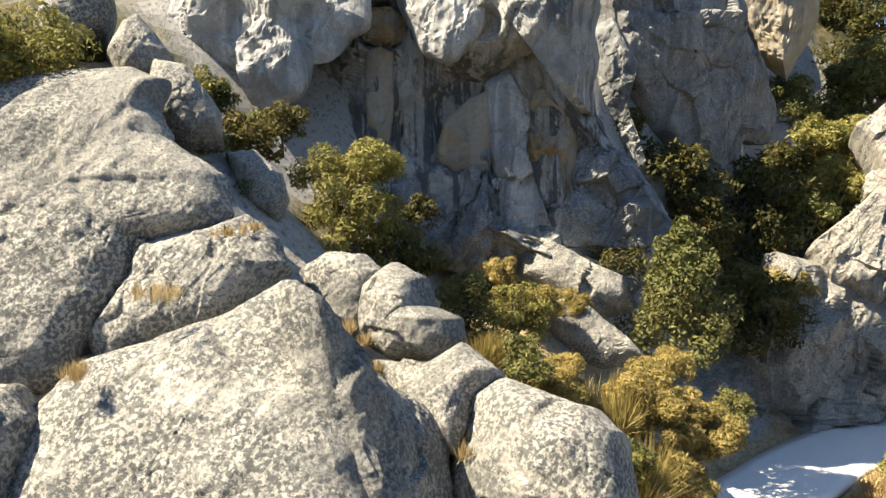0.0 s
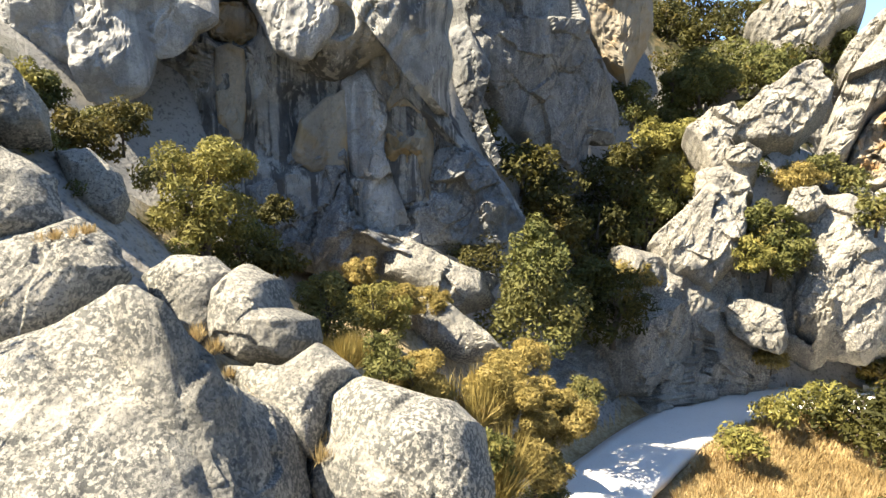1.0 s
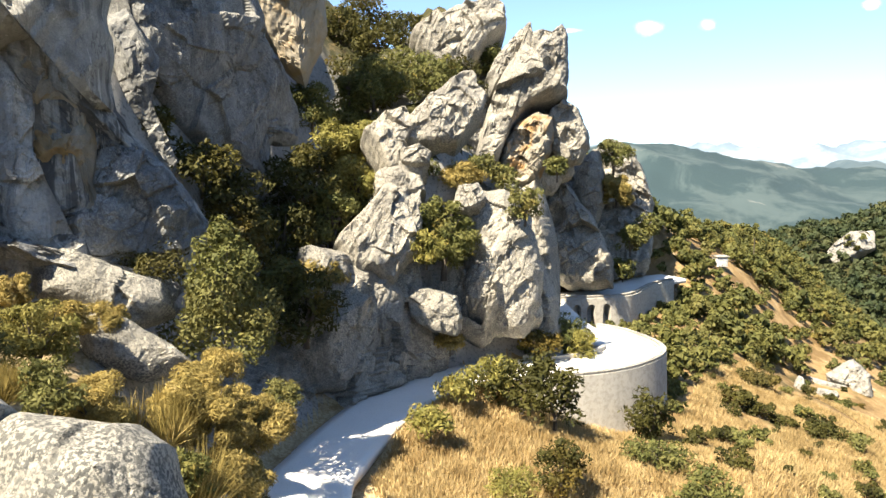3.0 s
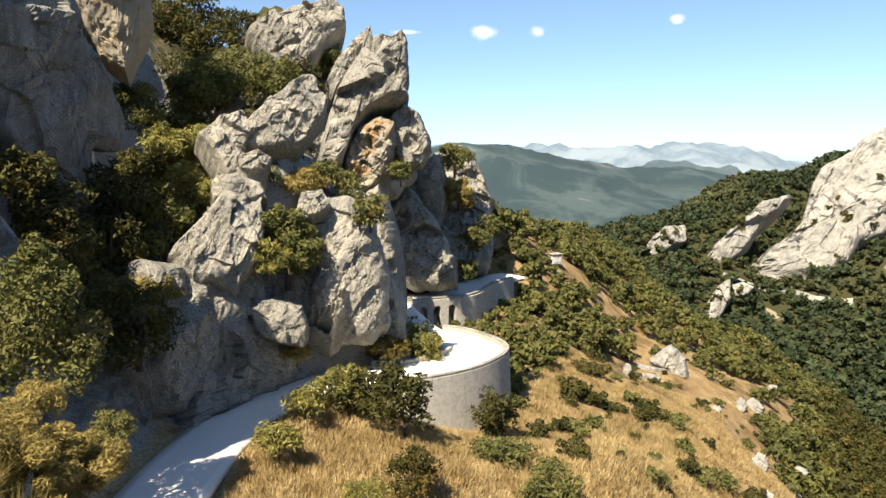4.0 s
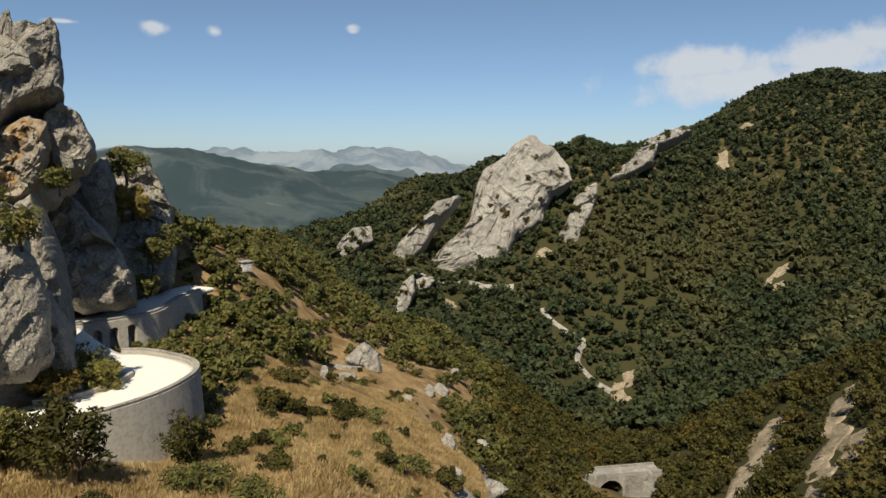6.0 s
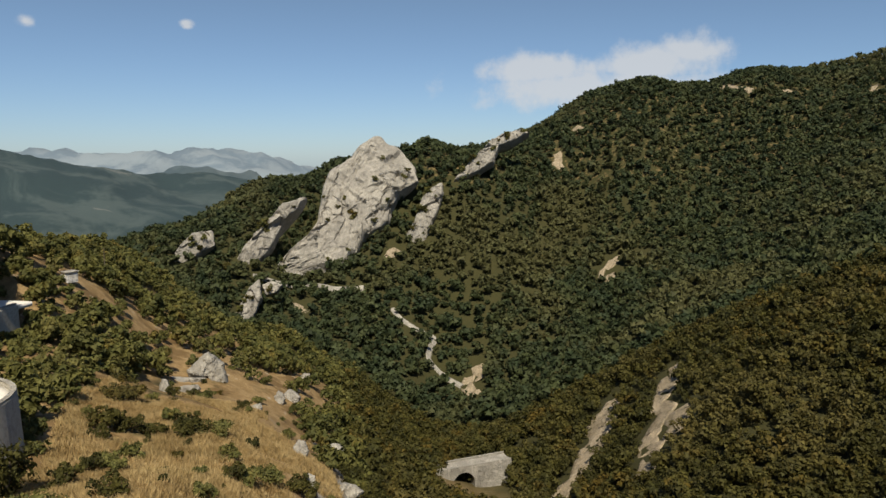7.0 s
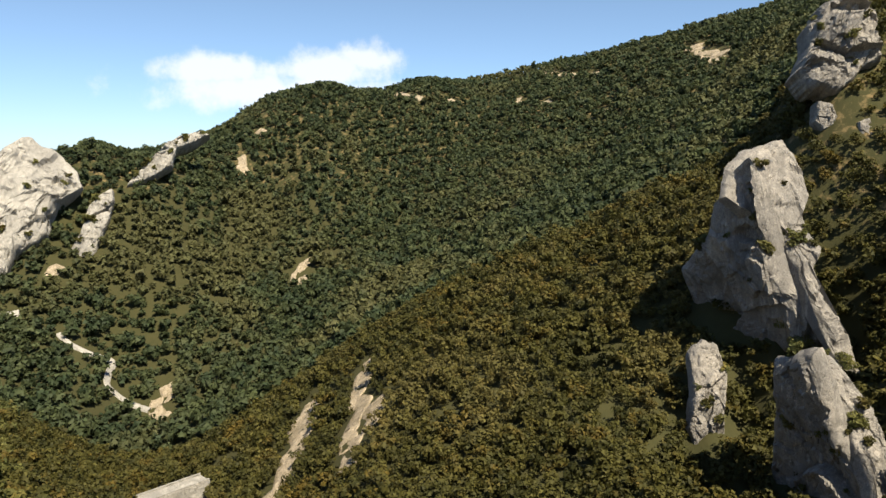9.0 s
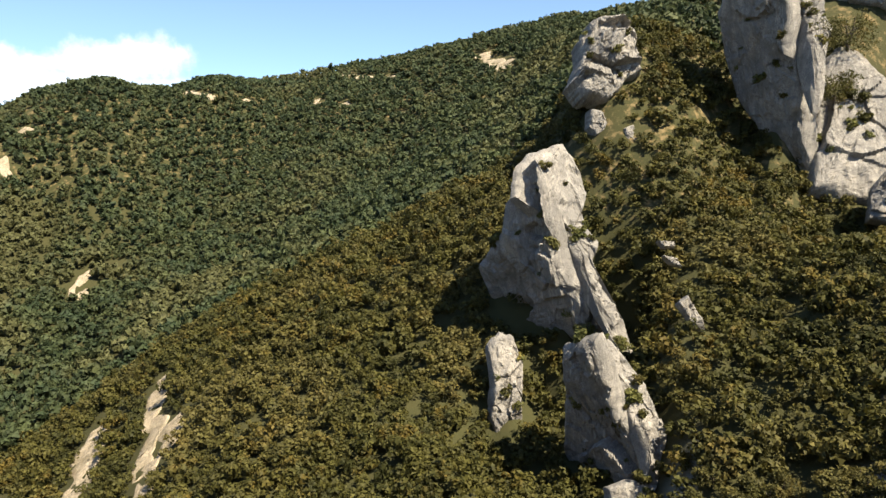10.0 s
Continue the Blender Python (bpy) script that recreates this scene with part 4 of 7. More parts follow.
rock('ochre_cliff', (30.90, 66.23, 35.77), 29.4, 4, 5.0, ((-5.80, 13.04), (2.70, 11.28), (3.36, -4.33), (1.85, -7.69), (1.06, -9.91), (-1.18, -8.00), (-3.09, -4.24)), mat=pale_ochre, rough=0.9, cuts=3, plump=10.0, dip=85, seed=20)
# unseen cliff mass, added only to throw shade over the gully
rock('cliff', (9.0, 69.0, 48.0), 6.0, 8, 6.0, ((-15, 14), (-4, 18), (9, 15), (14, 4), (12, -16), (0, -22), (-14, -18)), mat=shade_stone, seed=72)
rock('boulder', (6.96, 38.00, 12.17), 11.4, 30, 2.0, ((-3.15, 2.02), (-1.73, 2.41), (0.51, 1.08), (3.01, -0.01), (3.18, -1.46), (1.16, -2.18), (-0.98, -0.97), (-2.89, -0.03)), rough=0.5, blocky=0.8, seed=21)
rock('boulder', (7.06, 35.41, 9.94), 12.3, 40, 1.5, ((-3.11, 1.94), (-0.99, 2.2), (1.96, -0.17), (3.32, -1.66), (0.84, -1.81), (-1.47, -0.68)), rough=0.5, blocky=0.8, seed=22)
rock('road_cutting', (22.59, 48.31, 0.20), -32.8, 10, 2.5, ((-10.93, 3.65), (-7.1, 4.5), (-2.79, 5.08), (2.52, 3.83), (7.25, 6.73), (15.08, 6.74), (20.46, 3.21), (25.02, -0.81), (31.54, -4.34), (32.85, -7.98), (20.12, -5.08), (10.26, -3.25), (1.22, -3.02), (-3.88, -3.6), (-6.94, -4.24), (-11.05, -5.34), (-14.7, -4.65)), mat=cliff_stone, beds=0.02, blocky=1.3, rough=0.9, plump=7.0, cuts=0, dip=30, seed=23)
rock('cliff', (38.74, 53.44, 10.00), 35.9, 34, 3.0, ((-9.10, -0.13), (-5.13, 7.26), (-0.22, 9.93), (4.87, 9.23), (8.84, 5.98), (9.67, -1.29), (9.21, -7.89), (4.51, -9.24), (-2.19, -7.32), (-7.77, -3.32)), mat=cliff_stone, blocky=1.0, plump=18.0, peak=0.2, grow=1.0, back=1.6, rough=1.4, cells=30, seed=101)
rock('cliff', (59.47, 74.08, 23.44), 38.8, 42, 3.0, ((-12.93, -2.96), (-6.70, 1.85), (0.24, 8.26), (5.54, 11.85), (12.62, 13.40), (12.65, 2.25), (13.39, -7.64), (10.22, -11.23), (2.29, -10.19), (-6.58, -8.31)), mat=cliff_stone, blocky=1.0, plump=18.0, peak=0.2, grow=1.0, back=1.6, rough=1.4, cells=30, seed=102)
rock('cliff', (83.51, 71.60, 9.14), 49.4, 22, 3.0, ((-5.15, 8.85), (-0.71, 11.68), (4.61, 9.76), (7.41, -0.55), (7.18, -7.75), (-4.38, -11.00), (-7.33, -2.16)), mat=cliff_stone, blocky=1.0, plump=18.0, peak=0.2, grow=1.0, back=1.6, rough=1.4, cells=24, seed=103)
rock('cliff', (60.50, 75.82, 33.42), 32.6, 26, 6.0, ((-7.60, 1.10), (-5.22, 2.52), (-0.99, 4.98), (4.06, 6.13), (5.33, 5.72), (5.48, 2.08), (4.63, 0.74), (2.69, -1.08), (-0.06, -4.92), (-3.14, -5.85), (-6.18, -2.42)), mat=cliff_stone, blocky=1.0, plump=18.0, peak=0.2, grow=1.0, back=1.6, seed=104)
rock('cliff', (39.46, 52.90, 22.21), 28.7, 28, 3.5, ((-4.56, -3.17), (-4.12, -1.43), (-2.23, 0.78), (0.33, 3.13), (2.19, 4.68), (3.23, 5.04), (3.51, 3.27), (4.12, 2.12), (3.65, 0.36), (2.19, -1.64), (1.06, -3.19), (-1.30, -3.72)), mat=cliff_stone, blocky=1.0, plump=18.0, peak=0.2, grow=1.0, back=1.6, seed=105)
rock('cliff', (34.09, 52.98, 19.39), 22.8, 32, 3.0, ((-2.85, 1.51), (-1.22, 2.88), (1.34, 4.07), (1.91, 1.84), (0.71, -0.35), (1.82, -1.71), (2.71, -3.06), (1.48, -3.91), (-0.90, -2.69)), mat=cliff_stone, blocky=1.0, plump=18.0, peak=0.2, grow=1.0, back=1.6, seed=106)
rock('cliff', (61.68, 65.54, 28.02), 39.3, 16, 6.0, ((-6.31, -10.51), (-5.52, -6.41), (-4.05, -1.87), (-2.27, 1.36), (-0.84, 3.57), (-0.06, 5.78), (0.41, 7.26), (0.73, 5.38), (1.96, 5.50), (3.47, 5.35), (4.57, 6.58), (5.18, 4.91), (5.10, 2.33), (5.18, -2.40), (3.69, -3.29), (2.52, -3.52), (0.12, -4.41), (-2.10, -6.74), (-3.31, -10.54), (-4.77, -11.75)), mat=cliff_stone, blocky=1.0, plump=18.0, peak=0.2, grow=1.0, back=1.6, pits=22, dip=64, seed=107, dents=((2.71, 0.07, 0.90, 0.90), (0.92, -1.77, 0.80, 0.50),))
rock('cliff', (62.64, 70.08, 30.78), 31.8, 24, 4.0, ((-3.33, -3.29), (-1.67, -0.09), (1.09, 3.05), (3.36, 5.52), (3.45, 3.04), (1.53, 0.49), (-0.56, -2.79), (-2.50, -5.18)), mat=cliff_stone, blocky=1.0, plump=18.0, peak=0.2, grow=1.0, back=1.6, seed=108)
rock('ochre_cliff', (59.38, 62.90, 19.21), 47.4, -14, 3.2, ((-3.33, -2.39), (-2.89, 0.68), (-1.21, 3.03), (1.43, 4.56), (3.09, 3.90), (3.26, 1.36), (2.51, -1.39), (1.62, -3.83), (-0.62, -4.73), (-2.23, -3.80)), mat=ochre, blocky=1.1, rough=1.1, plump=6.0, grow=1.0, back=1.5, seed=109, dents=((-0.67, 1.02, 1.40, 1.40), (1.02, 2.37, 1.20, 1.00), (-0.47, -1.72, 1.10, 0.90),))
rock('cliff', (64.68, 61.13, 21.38), 52.6, 8, 3.5, ((-2.52, 2.49), (-0.65, 4.15), (1.06, 3.32), (2.41, 0.21), (2.53, -1.53), (1.48, -3.60), (-0.24, -4.15), (-1.73, -2.35)), mat=cliff_stone, blocky=1.0, plump=18.0, peak=0.2, grow=1.0, back=1.6, pits=18, seed=110, dents=((-0.67, 2.28, 0.80, 0.70), (0.34, -0.83, 0.90, 0.70),))
rock('cliff', (71.06, 66.02, 7.71), 53.1, 20, 4.0, ((-5.90, 6.43), (-5.35, 9.03), (-4.06, 10.26), (-2.08, 8.45), (-0.10, 6.40), (3.04, 2.36), (5.37, -2.40), (5.77, -6.67), (0.11, -7.14), (-2.01, -6.59), (-2.84, -3.11), (-3.23, 0.81), (-4.29, 3.60)), mat=cliff_stone, blocky=1.0, plump=18.0, peak=0.2, grow=1.0, back=1.6, seed=111, dents=((-1.96, 2.39, 1.20, 1.00), (-3.20, 6.42, 0.90, 0.80),))
rock('cliff', (59.02, 59.77, 8.71), 60.6, 6, 3.0, ((-3.06, 5.94), (-1.03, 7.26), (0.19, 3.64), (1.15, 0.67), (1.83, -3.95), (2.25, -8.25), (1.04, -8.94), (0.01, -2.65), (-1.70, 1.97)), mat=cliff_stone, blocky=1.0, plump=18.0, peak=0.2, grow=1.0, back=1.6, seed=112)
rock('cliff', (75.42, 67.18, 14.28), 56.3, 14, 3.0, ((-2.13, -1.09), (-1.72, 2.55), (-0.48, 4.75), (1.12, 5.16), (1.96, 2.55), (2.18, -2.30), (1.27, -5.10)), mat=cliff_stone, blocky=1.0, plump=18.0, peak=0.2, grow=1.0, back=1.6, seed=113)
rock('cliff', (87.25, 70.23, 10.70), 55.2, 18, 4.0, ((-4.47, 6.94), (-3.64, 10.89), (-0.92, 10.41), (1.09, 8.80), (2.73, 5.06), (4.27, 0.45), (3.83, -2.29), (4.38, -6.79), (2.81, -10.51), (0.19, -9.89), (-2.06, -5.88), (-3.45, -1.36)), mat=cliff_stone, blocky=1.0, plump=18.0, peak=0.2, grow=1.0, back=1.6, rough=1.3, pits=30, cells=24, seed=114)
rock('cliff', (30.13, 49.56, 12.33), 23.3, 24, 3.0, ((-3.63, -0.73), (-3.18, 0.10), (-1.09, 2.16), (0.70, 4.13), (2.39, 4.54), (4.08, 3.86), (3.95, 0.93), (3.34, -1.79), (2.11, -2.80), (0.97, -4.56), (-0.94, -3.65), (-2.46, -3.81)), mat=cliff_stone, blocky=1.0, plump=18.0, peak=0.2, grow=1.0, back=1.6, seed=115)
rock('cliff', (33.37, 51.06, 16.17), 27.2, 30, 2.5, ((-2.17, 1.02), (-0.15, 1.47), (1.95, 0.39), (2.21, -1.14), (-0.02, -1.44), (-2.20, -0.76)), mat=cliff_stone, blocky=1.0, plump=18.0, peak=0.2, grow=1.0, back=1.6, seed=116)
rock('cliff', (41.06, 47.12, 9.13), 45.1, 12, 3.6, ((-4.14, 5.23), (-3.65, 6.69), (-1.99, 7.26), (-1.05, 6.81), (0.62, 6.98), (1.78, 5.23), (3.18, 2.96), (4.08, -0.13), (4.08, -3.58), (2.56, -6.82), (-0.83, -6.16), (-2.53, -4.83), (-3.18, -1.83), (-2.49, 0.57), (-3.57, 3.03)), mat=cliff_stone, blocky=0.9, plump=6.0, peak=0.25, grow=1.0, back=1.6, rough=0.8, seed=117)
rock('boulder', (38.49, 47.97, 14.96), 38.7, 30, 1.4, ((-1.54, -0.81), (-0.91, 1.15), (0.92, 1.48), (1.55, 0.14), (0.81, -1.14), (-0.54, -1.45)), mat=cliff_stone, blocky=1.0, plump=18.0, peak=0.2, grow=1.0, back=1.6, seed=118)
rock('cliff', (33.64, 46.63, 5.95), 35.8, 10, 2.4, ((-2.41, 1.25), (-1.76, 2.15), (-0.12, 1.90), (2.04, 1.30), (2.50, -0.84), (2.13, -2.23), (-0.29, -1.69), (-1.88, -0.54)), mat=cliff_stone, blocky=1.0, plump=18.0, peak=0.2, grow=1.0, back=1.6, seed=119)
rock('cliff', (31.99, 49.57, 8.49), 26.8, 4, 2.2, ((-2.07, 1.42), (1.91, 1.61), (2.18, -0.98), (0.78, -1.87), (-1.21, -0.76)), mat=cliff_stone, blocky=1.0, plump=18.0, peak=0.2, grow=1.0, back=1.6, seed=120)
rock('cliff', (46.44, 46.89, 4.86), 58.7, 6, 2.5, ((-0.53, 4.00), (1.07, 0.85), (1.86, -2.57), (-0.11, -4.02), (-1.87, -2.61)), mat=cliff_stone, blocky=1.0, plump=18.0, peak=0.2, grow=1.0, back=1.6, seed=121)
rock('boulder', (34.48, 50.32, 18.59), 28.4, 24, 1.6, ((-1.37, 0.57), (0.26, 1.05), (1.48, 0.30), (1.16, -0.77), (-0.34, -1.03), (-1.34, -0.54)), mat=cliff_stone, blocky=1.0, plump=18.0, peak=0.2, grow=1.0, back=1.6, seed=122)
rock('cliff', (28.27, 48.46, 4.77), -13.7, 6, 2.5, ((-4.09, 6.72), (0.54, 5.55), (5.85, 2.8), (9.15, -1.3), (13.57, -4.54), (11.85, -6.92), (4.29, -5.38), (-1.37, -4.91), (-6.25, -3.1), (-7.34, 2.51)), mat=cliff_stone, grow=1.09, blocky=0.9, plump=9.0, peak=0.25, cuts=4, back=1.7, seed=27)
rock('crag', (329.13, 66.61, -6.53), 78.5, 30, 9.0, ((14.69, 43.69), (24.22, 38.18), (33.38, 26.98), (34.77, 17.60), (24.22, 8.56), (20.09, -6.20), (7.52, -13.15), (3.90, -22.92), (-4.41, -32.85), (-24.36, -33.61), (-37.88, -33.21), (-31.91, -24.75), (-19.46, -16.78), (-14.87, -5.54), (-11.66, 15.03), (-8.94, 22.61), (1.95, 30.31), (7.60, 38.21)), mat=pale, rough=0.85, blocky=1.0, plump=18.0, peak=0.12, grow=1.0, back=1.4, pits=30, dip=64, cells=22, seed=123)
rock('crag', (336.34, 31.44, -8.43), 84.7, 30, 6.0, ((9.20, 19.04), (9.62, 11.97), (5.91, -0.05), (0.42, -14.59), (-7.49, -16.53), (-12.49, -16.48), (-5.37, -4.39), (-1.29, 9.00), (4.21, 15.68)), mat=pale, rough=0.85, blocky=1.0, plump=18.0, peak=0.12, grow=1.0, back=1.4, pits=30, dip=64, seed=125)
rock('crag', (342.85, 25.65, -17.20), 85.7, 30, 3.0, ((-10.50, -8.84), (-5.07, 0.03), (7.39, 9.05), (10.70, 8.11), (3.16, 0.88), (-5.07, -7.40)), mat=pale, rough=0.85, blocky=1.0, plump=18.0, peak=0.12, grow=1.0, back=1.4, pits=30, dip=64, seed=126)
rock('crag', (363.72, 7.91, 15.75), 88.8, 32, 5.0, ((-11.87, -11.47), (-3.44, 0.35), (5.78, 10.08), (12.15, 11.75), (9.73, 0.95), (-2.27, -6.94)), mat=pale, rough=0.85, blocky=1.0, plump=18.0, peak=0.12, grow=1.0, back=1.4, pits=30, dip=64, seed=127)
rock('crag', (387.71, -8.37, 28.70), 91.3, 32, 5.0, ((-12.18, -4.56), (-4.70, 1.12), (9.83, 6.77), (12.23, 3.85), (2.87, -2.53), (-7.02, -6.72)), mat=pale, rough=0.85, blocky=1.0, plump=18.0, peak=0.12, grow=1.0, back=1.4, pits=30, dip=64, seed=128)
rock('crag', (308.18, 99.32, -14.95), 72.1, 30, 7.0, ((-15.84, -16.46), (-9.76, -5.08), (2.21, 7.69), (8.02, 16.61), (20.06, 19.24), (15.87, 12.13), (8.05, 5.28), (2.73, -5.55), (-4.77, -14.87), (-12.35, -17.14)), mat=pale, rough=0.85, blocky=1.0, plump=18.0, peak=0.12, grow=1.0, back=1.4, pits=30, dip=64, seed=129)
rock('crag', (286.08, 113.50, -30.90), 68.3, 30, 5.0, ((-6.04, -6.96), (-1.99, 0.75), (4.39, 7.26), (6.07, 4.09), (2.54, -3.80), (-3.40, -7.13)), mat=pale, rough=0.85, blocky=1.0, plump=18.0, peak=0.12, grow=1.0, back=1.4, pits=30, dip=64, seed=130)
rock('crag', (287.99, 124.54, -18.13), 66.6, 26, 6.0, ((-9.30, -7.28), (-6.43, -0.30), (0.54, 7.17), (9.00, 8.35), (9.32, 1.43), (2.74, -3.52), (-2.36, -8.43)), mat=pale, rough=0.85, blocky=1.0, plump=18.0, peak=0.12, grow=1.0, back=1.4, pits=30, dip=64, seed=131)
rock('crag', (283.41, 139.20, -21.72), 63.8, 20, 4.0, ((-4.79, 1.24), (0.10, 4.08), (4.30, 0.95), (4.67, -4.37), (-1.31, -2.31)), mat=pale, rough=0.85, blocky=1.0, plump=18.0, peak=0.12, grow=1.0, back=1.4, pits=30, dip=64, seed=132)
rock('crag', (258.24, 90.94, -34.35), 70.6, 24, 5.0, ((-5.37, -5.18), (0.53, 5.78), (4.83, 9.33), (5.31, 1.11), (0.38, -8.78), (-3.08, -9.18)), mat=pale, rough=0.85, blocky=1.0, plump=18.0, peak=0.12, grow=1.0, back=1.4, pits=30, dip=64, seed=133)
rock('crag', (262.99, 83.04, -29.76), 72.4, 24, 3.0, ((-3.92, 1.63), (-0.11, 3.01), (4.05, 1.25), (1.82, -1.98), (-2.39, -2.86)), mat=pale, rough=0.85, blocky=1.0, plump=18.0, peak=0.12, grow=1.0, back=1.4, pits=30, dip=64, seed=134)
rock('boulder', (111.90, 46.26, -15.33), 67.5, 10, 2.0, ((-3.57, 0.26), (-0.11, 3.07), (2.31, 0.98), (2.77, -2.26), (1.0, -3.14), (-0.48, -0.82), (-2.86, -1.44)), mat=pale, plump=9.0, cuts=3, back=1.4, pits=24, seed=44)
rock('boulder', (108.02, 49.05, -16.58), 65.6, 15, 1.5, ((-3.72, -1.19), (-1.6, 1.48), (3.32, 0.77), (2.89, -0.95)), mat=pale, plump=9.0, cuts=3, back=1.4, pits=24, seed=45)
rock('fin', (122.75, -140.01, 42.85), 114.2, 20, 6.0, ((-9.97, -6.42), (-6.39, -0.38), (-5.65, 5.26), (-2.31, 10.00), (0.98, 11.85), (8.49, 10.56), (9.62, 5.73), (7.48, 1.79), (8.69, -4.31), (4.50, -5.89), (-0.51, -11.48), (-6.60, -10.80)), mat=fin_stone, blocky=1.0, plump=18.0, peak=0.12, grow=1.0, rough=1.5, pits=22, back=1.4, seed=135)
rock('boulder', (119.48, -134.91, 27.66), 113.9, 20, 3.0, ((-2.16, 3.50), (0.99, 2.79), (2.32, -2.33), (-1.37, -3.49), (-2.82, -1.32)), mat=fin_stone, blocky=1.0, plump=18.0, peak=0.12, grow=1.0, seed=136)
rock('boulder', (112.59, -138.06, 24.05), 116.3, 20, 3.0, ((-1.58, 2.07), (0.99, 3.08), (1.60, -1.93), (-1.27, -3.05)), mat=fin_stone, blocky=1.0, plump=18.0, peak=0.12, grow=1.0, seed=137)
rock('fin', (98.58, -97.01, -0.96), 173.1, -16, 2.5, ((-4.86, 15.74), (1.01, 20.69), (3.47, 16.99), (4.75, 10.56), (5.40, 3.98), (8.26, -2.49), (11.53, -9.46), (10.24, -12.85), (1.55, -16.38), (-3.90, -15.54), (-15.69, -13.73), (-17.88, -1.94), (-12.97, 3.57), (-8.53, 7.52), (-6.40, 13.44)), mat=fin_stone, blocky=1.0, plump=18.0, peak=0.12, grow=1.0, rough=0.7, dip=100, cuts=1, seed=138, dents=((-0.04, 6.36, 2.20, 1.60),))
rock('fin', (94.69, -98.68, 4.67), 92.7, 30, 2.2, ((-1.55, 18.59), (8.67, 20.98), (8.71, 15.71), (9.23, 8.63), (5.21, 5.07), (5.25, 2.02), (5.91, -2.83), (2.82, -6.06), (4.11, -14.17), (6.17, -20.00), (6.88, -23.18), (2.23, -21.78), (0.06, -16.93), (-0.43, -9.14), (-1.46, -2.21), (-1.10, 4.21), (-2.79, 9.09), (-9.82, 8.77), (-6.97, 14.05)), mat=fin_stone, blocky=1.0, plump=18.0, peak=0.12, grow=1.0, back=0.6, rough=0.7, seed=139)
rock('fin', (75.23, -85.92, -20.94), 177.5, -16, 2.2, ((-4.87, 10.88), (2.65, 14.63), (3.89, 10.11), (5.03, 2.56), (7.14, -3.82), (7.25, -12.65), (1.57, -15.64), (-5.90, -17.70), (-9.78, -11.03), (-6.41, 1.28)), mat=fin_stone, blocky=1.0, plump=18.0, peak=0.12, grow=1.0, rough=0.7, dip=100, cuts=1, seed=140)
rock('fin', (70.28, -88.02, -19.08), 98.2, 30, 2.0, ((-2.57, 12.53), (-0.13, 11.08), (1.59, 7.06), (2.84, 3.15), (3.75, -4.24), (3.70, -10.32), (2.96, -15.19), (-2.59, -13.27), (-1.96, -7.44), (-2.02, -1.41), (-1.93, 5.74)), mat=fin_stone, blocky=1.0, plump=18.0, peak=0.12, grow=1.0, back=0.6, rough=0.7, seed=141)
rock('fin', (97.87, -86.12, -23.74), 117.8, 16, 2.6, ((-3.05, 8.83), (-0.73, 11.25), (2.03, 10.06), (3.68, 5.56), (2.67, -2.68), (3.00, -8.82), (-0.03, -10.93), (-2.08, -9.79), (-3.54, -4.34), (-2.73, 1.75)), mat=fin_stone, blocky=1.0, plump=18.0, peak=0.12, grow=1.0, back=1.4, seed=142)
rock('fin', (65.69, -84.60, -33.20), 123.0, 24, 2.6, ((-5.15, 3.57), (-1.56, 4.57), (3.78, 3.81), (5.67, 0.91), (4.43, -4.59), (-5.52, -4.18)), mat=fin_stone, blocky=1.0, plump=18.0, peak=0.12, grow=1.0, back=1.4, rough=0.7, seed=143)
rock('boulder', (72.55, -105.47, -7.34), 126.2, 24, 1.6, ((-2.39, 2.04), (-0.30, 3.41), (1.81, -1.05), (2.21, -3.38), (0.25, -2.00)), mat=fin_stone, blocky=1.0, plump=18.0, peak=0.12, grow=1.0, seed=144)
rock('boulder', (82.01, -111.08, 3.35), 124.2, 24, 1.2, ((-1.61, 0.68), (1.53, 0.41), (1.61, -0.68), (-0.71, -0.64)), mat=fin_stone, blocky=1.0, plump=18.0, peak=0.12, grow=1.0, seed=145)
rock('boulder', (79.93, -110.11, 0.58), 124.7, 24, 1.2, ((-1.78, 1.25), (0.95, 0.57), (1.77, -1.25), (-0.21, -0.48)), mat=fin_stone, blocky=1.0, plump=18.0, peak=0.12, grow=1.0, seed=146)
rock('fin', (93.48, -167.54, 39.04), 189.4, -14, 4.0, ((-13.08, 16.84), (-8.53, 29.18), (3.78, 28.55), (6.73, 15.66), (6.63, 3.12), (7.97, -9.99), (7.36, -28.25), (1.54, -24.17), (-5.03, -13.70), (-10.79, -4.77), (-13.26, 7.15)), mat=fin_stone, blocky=1.0, plump=18.0, peak=0.12, grow=1.0, rough=0.6, dip=100, cuts=1, seed=147)
rock('fin', (88.72, -168.93, 50.18), 112.9, 26, 3.5, ((-7.47, 18.72), (7.09, 19.81), (4.76, 1.78), (6.26, -3.14), (0.19, -13.59), (0.11, -17.97), (-3.67, -25.83), (-3.78, -16.60), (-2.02, -0.09), (-4.08, 9.22)), mat=fin_stone, blocky=1.0, plump=18.0, peak=0.12, grow=1.0, back=0.6, rough=0.7, seed=148)
rock('fin', (80.63, -183.76, 25.59), 130.9, 30, 4.0, ((-14.90, -17.36), (-10.16, 4.95), (-5.05, 19.92), (-0.83, 24.36), (3.35, 23.20), (8.87, 12.84), (14.77, -3.31), (10.44, -22.51), (-1.55, -21.04), (-8.74, -19.57)), mat=fin_stone, blocky=1.0, plump=18.0, peak=0.12, grow=1.0, back=1.3, rough=0.6, seed=149)
